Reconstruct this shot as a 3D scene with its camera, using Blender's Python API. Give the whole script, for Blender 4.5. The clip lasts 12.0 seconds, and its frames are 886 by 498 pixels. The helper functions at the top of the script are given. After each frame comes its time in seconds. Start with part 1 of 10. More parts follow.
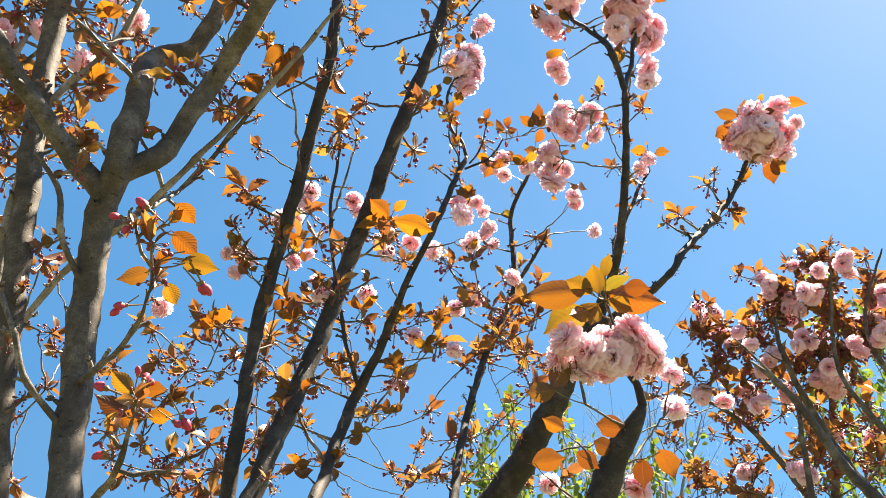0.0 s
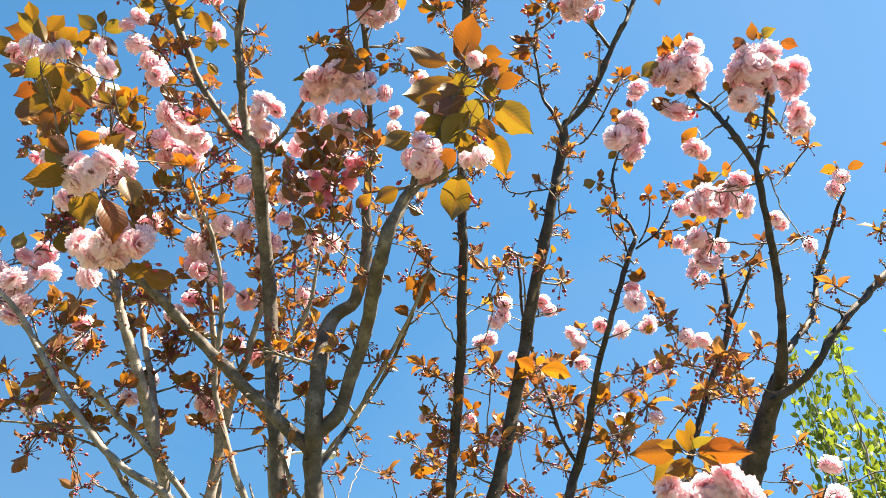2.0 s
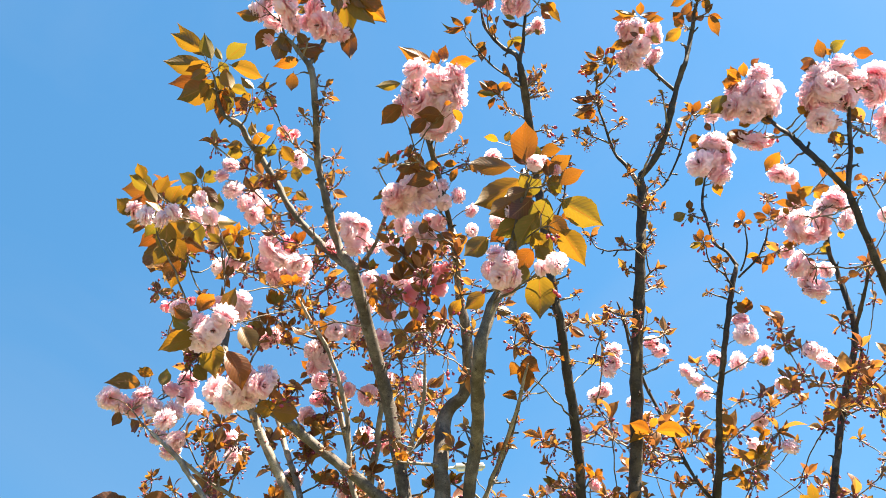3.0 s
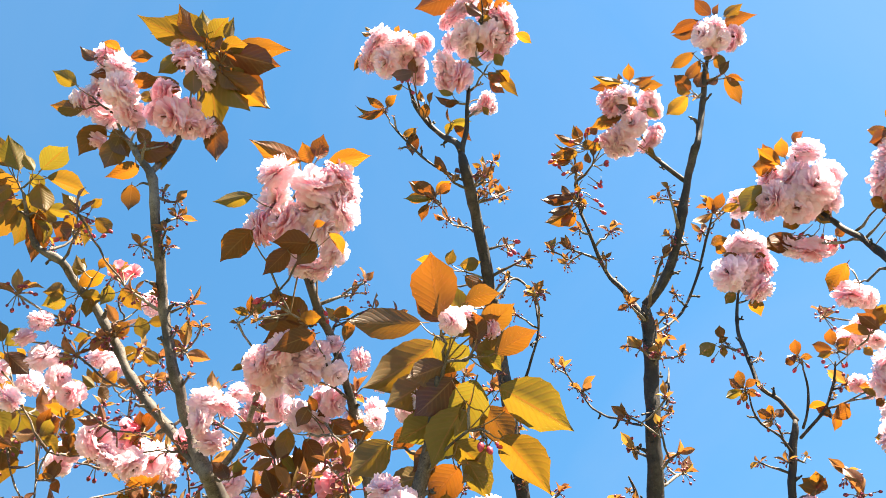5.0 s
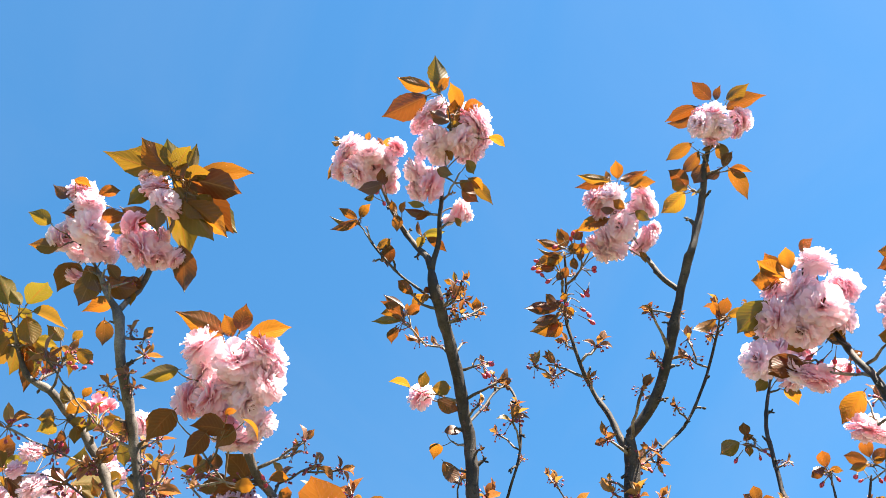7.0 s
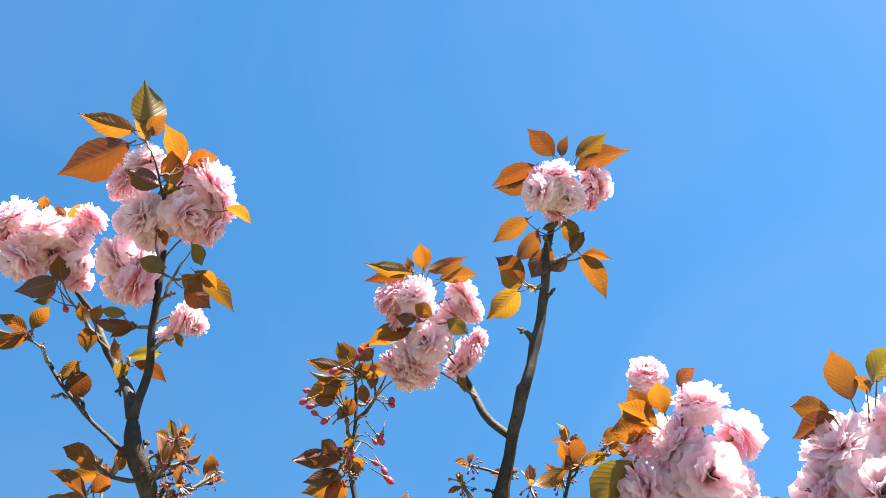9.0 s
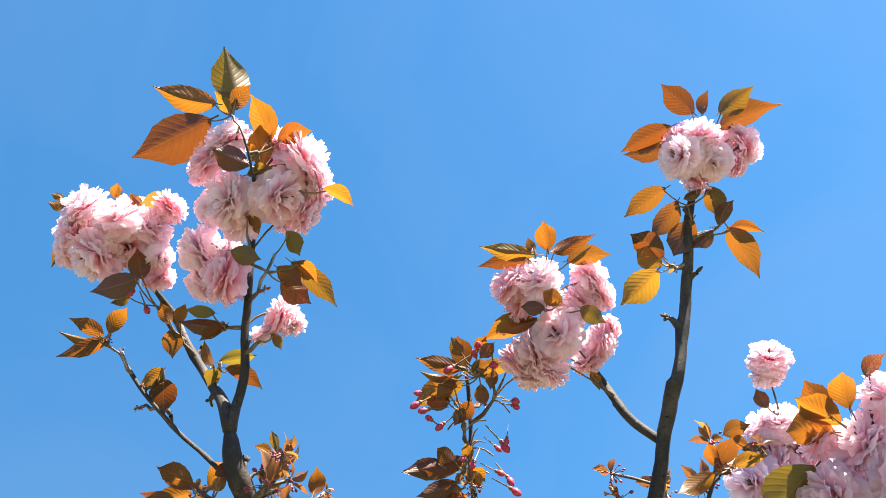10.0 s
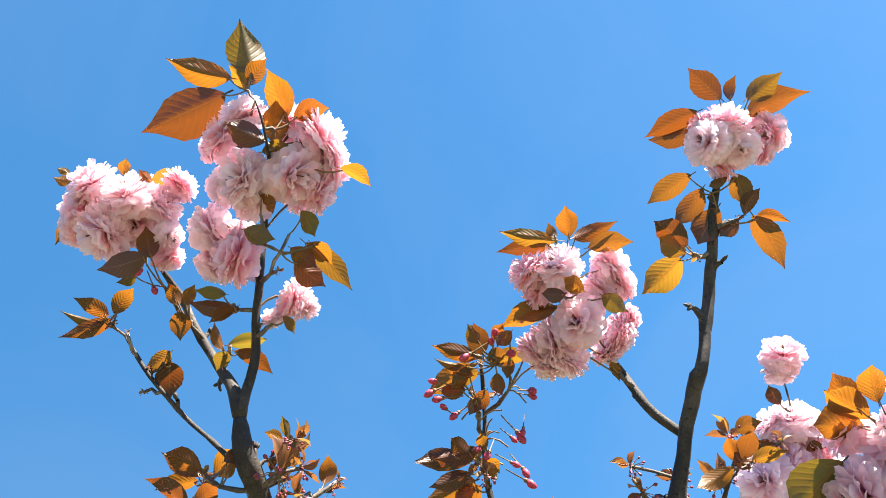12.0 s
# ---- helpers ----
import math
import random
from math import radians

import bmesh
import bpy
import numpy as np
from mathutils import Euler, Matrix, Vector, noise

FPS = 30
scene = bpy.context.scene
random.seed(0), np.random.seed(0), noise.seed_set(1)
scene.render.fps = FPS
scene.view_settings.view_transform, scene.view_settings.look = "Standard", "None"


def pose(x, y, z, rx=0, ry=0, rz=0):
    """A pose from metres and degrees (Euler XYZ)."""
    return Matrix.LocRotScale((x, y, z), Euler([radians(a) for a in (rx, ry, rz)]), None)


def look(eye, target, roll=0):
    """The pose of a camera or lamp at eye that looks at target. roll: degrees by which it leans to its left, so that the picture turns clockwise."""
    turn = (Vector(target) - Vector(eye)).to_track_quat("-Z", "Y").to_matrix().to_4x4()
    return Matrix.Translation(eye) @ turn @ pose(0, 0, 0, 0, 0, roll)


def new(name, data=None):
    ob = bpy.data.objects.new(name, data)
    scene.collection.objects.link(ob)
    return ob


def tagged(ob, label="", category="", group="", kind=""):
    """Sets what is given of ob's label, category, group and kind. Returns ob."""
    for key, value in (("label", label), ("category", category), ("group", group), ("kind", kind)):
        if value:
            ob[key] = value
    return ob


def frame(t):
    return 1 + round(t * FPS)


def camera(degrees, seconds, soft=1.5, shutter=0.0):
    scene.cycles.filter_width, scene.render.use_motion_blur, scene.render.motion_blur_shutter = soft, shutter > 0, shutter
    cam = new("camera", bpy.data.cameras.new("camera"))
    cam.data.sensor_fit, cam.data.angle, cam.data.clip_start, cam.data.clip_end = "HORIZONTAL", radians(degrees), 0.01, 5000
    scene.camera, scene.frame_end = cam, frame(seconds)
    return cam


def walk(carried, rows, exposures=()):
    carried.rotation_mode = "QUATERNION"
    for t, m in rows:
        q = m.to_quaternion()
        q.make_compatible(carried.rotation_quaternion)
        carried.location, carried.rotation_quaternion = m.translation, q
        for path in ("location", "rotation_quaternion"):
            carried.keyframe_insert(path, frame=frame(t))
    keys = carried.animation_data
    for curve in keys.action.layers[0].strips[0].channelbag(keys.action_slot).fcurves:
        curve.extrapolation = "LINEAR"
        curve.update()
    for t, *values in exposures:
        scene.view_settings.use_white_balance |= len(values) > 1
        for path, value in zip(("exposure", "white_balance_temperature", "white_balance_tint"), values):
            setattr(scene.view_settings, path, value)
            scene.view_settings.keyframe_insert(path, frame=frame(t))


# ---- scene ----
cam = camera(62.7, 12.0, soft=0.85)
PATH = [
    (0.0, (0.0000, 0.0000, 1.5000), (-0.0000, 1.5760, 2.7313), -1.00),
    (0.5, (0.0641, -0.1080, 1.5303), (-0.0080, 1.4560, 2.7748), -2.18),
    (1.0, (0.1672, -0.2423, 1.5656), (-0.0861, 1.3498, 2.7493), -0.45),
    (1.5, (0.2523, -0.3263, 1.6352), (-0.2845, 1.2622, 2.7253), 0.53),
    (2.0, (0.4215, -0.3592, 1.6938), (-0.4447, 1.1041, 2.7467), 3.39),
    (2.5, (0.5273, -0.4222, 1.7343), (-0.5532, 0.9006, 2.7749), 1.19),
    (2.7, (0.5522, -0.4670, 1.7618), (-0.5625, 0.8329, 2.7951), 0.15),
    (4.3, (0.4389, -0.2146, 1.9909), (-0.5934, 0.9724, 3.2260), -2.28),
    (4.5, (0.4400, -0.1648, 2.0096), (-0.5901, 0.9817, 3.2841), -1.89),
    (5.0, (0.4358, -0.0766, 2.1716), (-0.6357, 1.0625, 3.4184), -2.15),
    (5.5, (0.4685, -0.0271, 2.2750), (-0.7012, 1.1339, 3.4080), -0.87),
    (6.0, (0.5810, -0.0124, 2.3118), (-0.6155, 1.1247, 3.4411), -1.13),
    (6.5, (0.6488, 0.0101, 2.3504), (-0.6630, 0.9707, 3.5150), 4.12),
    (6.7, (0.6719, 0.0095, 2.3622), (-0.6625, 0.9407, 3.5251), 3.51),
    (8.3, (0.5115, 0.1718, 2.6236), (-0.6406, 1.3098, 3.7972), -4.01),
    (8.5, (0.5391, 0.2026, 2.6617), (-0.5984, 1.3705, 3.8202), -3.99),
    (9.0, (0.5810, 0.2779, 2.7077), (-0.5445, 1.4413, 3.8822), -3.64),
    (9.5, (0.5241, 0.2979, 2.7650), (-0.6470, 1.4566, 3.8991), -4.23),
    (10.0, (0.4623, 0.2673, 2.7630), (-0.7223, 1.3958, 3.9132), -4.38),
    (10.5, (0.4171, 0.2374, 2.7712), (-0.7828, 1.3725, 3.8990), -4.38),
    (11.0, (0.4022, 0.2276, 2.7684), (-0.7722, 1.3632, 3.9222), -4.23),
    (11.5, (0.4210, 0.2450, 2.7706), (-0.7494, 1.3788, 3.9303), -3.91),
    (12.0, (0.4303, 0.2650, 2.7646), (-0.7415, 1.4116, 3.9101), -3.79),
]
walk(cam, [(t, look(eye, target, roll)) for t, eye, target, roll in PATH], exposures=[(0.0, 2.375, 8100, 10), (1.0, 2.355, 8100, 10), (2.0, 2.45, 8100, 10), (2.7, 2.57, 8100, 10), (4.5, 2.69, 8200, 10), (6.5, 2.56, 7400, 11), (8.5, 2.395, 6950, 11), (12.0, 2.395, 6950, 11)])

# ---- light and sky ----
SUN_AZIMUTH, SUN_HEIGHT = 66.0, 65.0  # degrees clockwise from +y, and above the horizon
world = bpy.data.worlds.new("sky")
scene.world = world
world.use_nodes = True
wn, wl = world.node_tree.nodes, world.node_tree.links
sky = wn.new("ShaderNodeTexSky")
sky.sky_type, sky.sun_disc = "NISHITA", False
sky.sun_elevation, sky.sun_rotation = radians(SUN_HEIGHT), radians(SUN_AZIMUTH)
sky.altitude, sky.air_density, sky.dust_density, sky.ozone_density = 100.0, 1.0, 0.15, 3.0
coord = wn.new("ShaderNodeTexCoord")
lift = wn.new("ShaderNodeVectorMath")
lift.operation = "ADD"
lift.inputs[1].default_value = (0, 0, 0.51)
wl.new(coord.outputs["Generated"], lift.inputs[0])
unit = wn.new("ShaderNodeVectorMath")
unit.operation = "NORMALIZE"
wl.new(lift.outputs[0], unit.inputs[0])
wl.new(unit.outputs[0], sky.inputs["Vector"])
vivid = wn.new("ShaderNodeHueSaturation")
vivid.inputs["Saturation"].default_value = 1.28
vivid.inputs["Hue"].default_value = 0.492
wl.new(sky.outputs[0], vivid.inputs["Color"])
veil = wn.new("ShaderNodeTexNoise")
veil.inputs["Scale"].default_value, veil.inputs["Detail"].default_value = 1.7, 7.0
veil.inputs["Roughness"].default_value, veil.inputs["Distortion"].default_value = 0.55, 0.8
wl.new(coord.outputs["Generated"], veil.inputs["Vector"])
thin = wn.new("ShaderNodeMapRange")
thin.inputs["From Min"].default_value, thin.inputs["From Max"].default_value, thin.inputs["To Max"].default_value = 0.46, 0.85, 0.11
wl.new(veil.outputs["Fac"], thin.inputs["Value"])
cloud = wn.new("ShaderNodeMix")
cloud.data_type = "RGBA"
cloud.inputs[7].default_value = (2.3, 2.5, 2.8, 1)
wl.new(thin.outputs[0], cloud.inputs[0])
wl.new(vivid.outputs[0], cloud.inputs[6])
wl.new(cloud.outputs[2], wn["Background"].inputs[0])
wn["Background"].inputs[1].default_value = 0.0555
az, el = radians(SUN_AZIMUTH), radians(SUN_HEIGHT)
sun_dir = Vector((math.sin(az) * math.cos(el), math.cos(az) * math.cos(el), math.sin(el)))
lamp = bpy.data.lights.new("sun", "SUN")
lamp.energy, lamp.angle, lamp.color = 5.0, radians(0.53), (1.0, 0.955, 0.88)
sun = new("sun", lamp)
sun.matrix_world = look(sun_dir * 50, (0, 0, 0))


# ---- materials ----
def material(name):
    m = bpy.data.materials.new(name)
    m.use_nodes = True
    nt = m.node_tree
    return m, nt.nodes, nt.links, nt.nodes["Principled BSDF"], nt.nodes["Material Output"]


def node(nodes, kind, **values):
    n = nodes.new(kind)
    for key, value in values.items():
        n.inputs[key.replace("_", " ")].default_value = value
    return n


def ramp(nodes, stops):
    r = nodes.new("ShaderNodeValToRGB")
    while len(r.color_ramp.elements) < len(stops):
        r.color_ramp.elements.new(0.5)
    for e, (p, c) in zip(r.color_ramp.elements, stops):
        e.position, e.color = p, (*c, 1)
    return r


def bark_material(name, dark, mid, pale, bands):
    """Smooth grey-brown cherry bark: cloudy tone, fine grain and sparse short cross-wise lenticels."""
    m, n, l, bsdf, out = material(name)
    uv = n.new("ShaderNodeUVMap")
    stretch = node(n, "ShaderNodeMapping")
    stretch.inputs["Scale"].default_value = (bands * 0.030, bands * 0.75, 1)
    l.new(uv.outputs[0], stretch.inputs["Vector"])
    obj = n.new("ShaderNodeTexCoord")
    cells = node(n, "ShaderNodeTexNoise", Scale=1.0, Detail=2.0, Roughness=0.5)
    l.new(stretch.outputs[0], cells.inputs["Vector"])
    blotch = node(n, "ShaderNodeTexNoise", Scale=26.0, Detail=8.0, Roughness=0.68)
    l.new(obj.outputs["Object"], blotch.inputs["Vector"])
    fine = node(n, "ShaderNodeTexNoise", Scale=520.0, Detail=4.0, Roughness=0.7)
    l.new(obj.outputs["Object"], fine.inputs["Vector"])

    def calc(op, a, b):
        k = n.new("ShaderNodeMath")
        k.operation = op
        for i, v in enumerate((a, b)):
            if isinstance(v, (int, float)):
                k.inputs[i].default_value = v
            else:
                l.new(v, k.inputs[i])
        return k.outputs[0]

    mixed = calc("ADD", calc("MULTIPLY", blotch.outputs["Fac"], 0.72), calc("MULTIPLY", fine.outputs["Fac"], 0.28))
    tone = ramp(n, [(0.34, dark), (0.49, mid), (0.66, pale)])
    l.new(mixed, tone.inputs[0])
    lent = ramp(n, [(0.645, (0, 0, 0)), (0.70, (1, 1, 1))])
    l.new(cells.outputs["Fac"], lent.inputs[0])
    mix = n.new("ShaderNodeMix")
    mix.data_type = "RGBA"
    mix.inputs[7].default_value = (*[c * 0.40 for c in dark], 1)
    l.new(calc("MULTIPLY", lent.outputs[0], 0.8), mix.inputs[0])
    l.new(tone.outputs[0], mix.inputs[6])
    l.new(mix.outputs[2], bsdf.inputs["Base Color"])
    relief = calc("ADD", calc("MULTIPLY", lent.outputs[0], 0.5), calc("ADD", calc("MULTIPLY", blotch.outputs["Fac"], 0.6), calc("MULTIPLY", fine.outputs["Fac"], 0.22)))
    bump = node(n, "ShaderNodeBump", Strength=0.8, Distance=0.0024)
    l.new(relief, bump.inputs["Height"])
    l.new(bump.outputs[0], bsdf.inputs["Normal"])
    bsdf.inputs["Roughness"].default_value = 0.72
    return m


def leaf_material(name, stops, thin_stops, veins=1.0, passed=0.48):
    """A thin leaf: one colour for light thrown back, a warmer one for light that passes through."""
    m, n, l, bsdf, out = material(name)
    uv = n.new("ShaderNodeUVMap")
    sep = n.new("ShaderNodeSeparateXYZ")
    l.new(uv.outputs[0], sep.inputs[0])

    def calc(op, a, b=None):
        k = n.new("ShaderNodeMath")
        k.operation = op
        for i, v in enumerate((a, b)):
            if v is None:
                continue
            if isinstance(v, (int, float)):
                k.inputs[i].default_value = v
            else:
                l.new(v, k.inputs[i])
        return k.outputs[0]

    side = calc("ABSOLUTE", calc("SUBTRACT", sep.outputs[1], 0.5))
    wave = calc("SINE", calc("MULTIPLY", calc("SUBTRACT", sep.outputs[0], calc("MULTIPLY", side, 0.55)), 62.0))
    ridge = calc("POWER", calc("MULTIPLY", calc("ADD", wave, 1.0), 0.5), 3.0)
    rib = calc("LESS_THAN", side, 0.022)
    vein = calc("MAXIMUM", calc("MULTIPLY", ridge, 0.36 * veins), rib)
    info, geo = n.new("ShaderNodeObjectInfo"), n.new("ShaderNodeNewGeometry")
    rnd = calc("FRACT", calc("ADD", info.outputs["Random"], geo.outputs["Random Per Island"]))
    coord = n.new("ShaderNodeTexCoord")
    spot = node(n, "ShaderNodeTexNoise", Scale=5.0, Detail=4.0)
    l.new(uv.outputs[0], spot.inputs["Vector"])
    pick = calc("ADD", calc("MULTIPLY", rnd, 0.8), calc("MULTIPLY", spot.outputs["Fac"], 0.25))
    top, thin = ramp(n, stops), ramp(n, thin_stops)
    l.new(pick, top.inputs[0])
    l.new(pick, thin.inputs[0])
    lighten = n.new("ShaderNodeMix")
    lighten.data_type = "RGBA"
    lighten.inputs[7].default_value = (0.42, 0.22, 0.09, 1)
    l.new(calc("MULTIPLY", vein, 0.35), lighten.inputs[0])
    l.new(top.outputs[0], lighten.inputs[6])
    l.new(lighten.outputs[2], bsdf.inputs["Base Color"])
    bsdf.inputs["Roughness"].default_value = 0.38
    bump = node(n, "ShaderNodeBump", Strength=0.5, Distance=0.0008)
    l.new(vein, bump.inputs["Height"])
    l.new(bump.outputs[0], bsdf.inputs["Normal"])
    tr = n.new("ShaderNodeBsdfTranslucent")
    shade = n.new("ShaderNodeMix")
    shade.data_type = "RGBA"
    shade.inputs[7].default_value = (0.30, 0.075, 0.01, 1)
    l.new(calc("MULTIPLY", vein, 0.6), shade.inputs[0])
    l.new(thin.outputs[0], shade.inputs[6])
    l.new(shade.outputs[2], tr.inputs[0])
    l.new(bump.outputs[0], tr.inputs["Normal"])
    mix = n.new("ShaderNodeMixShader")
    mix.inputs[0].default_value = passed
    l.new(bsdf.outputs[0], mix.inputs[1])
    l.new(tr.outputs[0], mix.inputs[2])
    l.new(mix.outputs[0], out.inputs[0])
    return m


def petal_material(name, tones, thin_tones):
    m, n, l, bsdf, out = material(name)
    uv, geo, info = n.new("ShaderNodeUVMap"), n.new("ShaderNodeNewGeometry"), n.new("ShaderNodeObjectInfo")
    sep = n.new("ShaderNodeSeparateXYZ")
    l.new(uv.outputs[0], sep.inputs[0])
    streak = node(n, "ShaderNodeTexNoise", Scale=14.0, Detail=3.0)
    squeeze = n.new("ShaderNodeMapping")
    squeeze.inputs["Scale"].default_value = (0.35, 2.2, 1)
    l.new(uv.outputs[0], squeeze.inputs[0])
    l.new(squeeze.outputs[0], streak.inputs["Vector"])

    def calc(op, a, b):
        k = n.new("ShaderNodeMath")
        k.operation = op
        for i, v in enumerate((a, b)):
            if isinstance(v, (int, float)):
                k.inputs[i].default_value = v
            else:
                l.new(v, k.inputs[i])
        return k.outputs[0]

    pick = calc("ADD", calc("MULTIPLY", geo.outputs["Random Per Island"], 0.20), calc("MULTIPLY", info.outputs["Random"], 0.30))
    pick = calc("ADD", pick, calc("MULTIPLY", sep.outputs[0], 0.46))
    pick = calc("ADD", pick, calc("MULTIPLY", calc("SUBTRACT", streak.outputs["Fac"], 0.5), 0.25))
    tone = ramp(n, tones)
    l.new(pick, tone.inputs[0])
    l.new(tone.outputs[0], bsdf.inputs["Base Color"])
    bsdf.inputs["Roughness"].default_value = 0.62
    bump = node(n, "ShaderNodeBump", Strength=0.35, Distance=0.0006)
    l.new(streak.outputs["Fac"], bump.inputs["Height"])
    l.new(bump.outputs[0], bsdf.inputs["Normal"])
    tr = n.new("ShaderNodeBsdfTranslucent")
    through_tone = ramp(n, thin_tones)
    l.new(pick, through_tone.inputs[0])
    l.new(through_tone.outputs[0], tr.inputs[0])
    mix = n.new("ShaderNodeMixShader")
    mix.inputs[0].default_value = 0.70
    l.new(bsdf.outputs[0], mix.inputs[1])
    l.new(tr.outputs[0], mix.inputs[2])
    l.new(mix.outputs[0], out.inputs[0])
    return m


def simple_material(name, stops, scale, rough, detail=5.0, bump_depth=0.0, thin=0.0):
    m, n, l, bsdf, out = material(name)
    coord = n.new("ShaderNodeTexCoord")
    tex = node(n, "ShaderNodeTexNoise", Scale=scale, Detail=detail, Roughness=0.6)
    l.new(coord.outputs["Object"], tex.inputs["Vector"])
    tone = ramp(n, stops)
    l.new(tex.outputs["Fac"], tone.inputs[0])
    l.new(tone.outputs[0], bsdf.inputs["Base Color"])
    bsdf.inputs["Roughness"].default_value = rough
    if bump_depth:
        bump = node(n, "ShaderNodeBump", Strength=0.6, Distance=bump_depth)
        l.new(tex.outputs["Fac"], bump.inputs["Height"])
        l.new(bump.outputs[0], bsdf.inputs["Normal"])
    if thin:
        tr = n.new("ShaderNodeBsdfTranslucent")
        l.new(tone.outputs[0], tr.inputs[0])
        mix = n.new("ShaderNodeMixShader")
        mix.inputs[0].default_value = thin
        l.new(bsdf.outputs[0], mix.inputs[1])
        l.new(tr.outputs[0], mix.inputs[2])
        l.new(mix.outputs[0], out.inputs[0])
    return m


BARK = bark_material("cherry_bark", (0.0238, 0.0176, 0.0141), (0.0704, 0.0563, 0.0458), (0.22, 0.189, 0.158), 260.0)
PALE_BARK = bark_material("pale_cherry_bark", (0.066, 0.051, 0.0414), (0.194, 0.163, 0.136), (0.422, 0.378, 0.334), 300.0)
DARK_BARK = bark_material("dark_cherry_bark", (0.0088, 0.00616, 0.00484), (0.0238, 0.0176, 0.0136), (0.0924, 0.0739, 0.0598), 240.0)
TWIG = bark_material("twig_bark", (0.0264, 0.0185, 0.0141), (0.088, 0.066, 0.051), (0.387, 0.334, 0.282), 420.0)
BRONZE = leaf_material("bronze_leaf",
                       [(0.05, (0.0731, 0.0249, 0.0129)), (0.45, (0.129, 0.0447, 0.0155)), (0.78, (0.146, 0.0731, 0.0155)), (0.98, (0.129, 0.0989, 0.0206))],
                       [(0.05, (0.258, 0.0705, 0.00946)), (0.45, (0.361, 0.118, 0.0103)), (0.78, (0.396, 0.157, 0.012)), (0.98, (0.344, 0.185, 0.0172))])
YOUNG = leaf_material("young_bronze_leaf",
                      [(0.05, (0.112, 0.043, 0.0292)), (0.45, (0.198, 0.0903, 0.0499)), (0.75, (0.292, 0.155, 0.0731)), (0.98, (0.258, 0.189, 0.0645))],
                      [(0.05, (0.189, 0.0645, 0.0258)), (0.4, (0.31, 0.119, 0.0284)), (0.75, (0.43, 0.181, 0.0318)), (0.98, (0.387, 0.232, 0.0464))], 0.6, 0.42)
# Bronze leaf as it looks in shade: the shade is put into its colour.
SHADED_LEAF = leaf_material("shaded_bronze_leaf",
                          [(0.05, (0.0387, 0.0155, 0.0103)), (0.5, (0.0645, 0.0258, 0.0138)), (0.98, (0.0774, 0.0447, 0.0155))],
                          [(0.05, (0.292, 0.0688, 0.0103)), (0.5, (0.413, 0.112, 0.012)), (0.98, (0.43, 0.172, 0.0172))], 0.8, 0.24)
OLIVE = leaf_material("olive_leaf",
                      [(0.05, (0.0903, 0.0482, 0.0155)), (0.5, (0.112, 0.0757, 0.0172)), (0.98, (0.138, 0.107, 0.0241))],
                      [(0.05, (0.31, 0.133, 0.0112)), (0.5, (0.292, 0.163, 0.0138)), (0.98, (0.258, 0.206, 0.0206))], 0.8, 0.34)
PETAL = petal_material("petal", [(0.08, (0.92, 0.31, 0.42)), (0.28, (0.985, 0.57, 0.65)), (0.48, (0.995, 0.76, 0.81)), (0.80, (0.995, 0.905, 0.92))],
                       [(0.05, (0.998, 0.44, 0.51)), (0.28, (0.998, 0.67, 0.74)), (0.75, (0.998, 0.87, 0.91))])
DEEP_PETAL = petal_material("deep_petal", [(0.05, (0.74, 0.12, 0.20)), (0.4, (0.87, 0.30, 0.40)), (0.7, (0.94, 0.50, 0.59)), (0.95, (0.98, 0.70, 0.76))],
                            [(0.05, (0.86, 0.18, 0.26)), (0.4, (0.94, 0.38, 0.46)), (0.9, (0.985, 0.66, 0.72))])
BUD = simple_material("bud", [(0.3, (0.36, 0.02, 0.05)), (0.7, (0.66, 0.10, 0.17))], 60.0, 0.5, thin=0.25)
SMALL_BUD = simple_material("unopened_bud", [(0.3, (0.06, 0.014, 0.020)), (0.5, (0.20, 0.026, 0.046)), (0.72, (0.44, 0.06, 0.11))], 160.0, 0.5)
STALK = simple_material("flower_stalk", [(0.3, (0.10, 0.075, 0.025)), (0.55, (0.19, 0.10, 0.045)), (0.75, (0.26, 0.19, 0.07))], 90.0, 0.5)
EARTH = simple_material("grass_and_earth", [(0.30, (0.0299, 0.0458, 0.0123)), (0.46, (0.0546, 0.0686, 0.0211)), (0.58, (0.0968, 0.081, 0.0458)), (0.76, (0.167, 0.132, 0.0924))], 0.9, 0.95, 12.0, 0.02)
GREEN = simple_material("fresh_green_leaf", [(0.3, (0.114, 0.176, 0.0194)), (0.7, (0.238, 0.29, 0.0352))], 6.0, 0.5, thin=0.5)
GREY_TWIG = simple_material("grey_twig", [(0.3, (0.14, 0.12, 0.11)), (0.7, (0.30, 0.27, 0.25))], 30.0, 0.8)
METAL = simple_material("painted_metal", [(0.3, (0.42, 0.43, 0.44)), (0.7, (0.55, 0.56, 0.57))], 12.0, 0.4)
GLASS_COVER = simple_material("lamp_cover", [(0.3, (0.62, 0.63, 0.62)), (0.7, (0.75, 0.75, 0.73))], 20.0, 0.3)


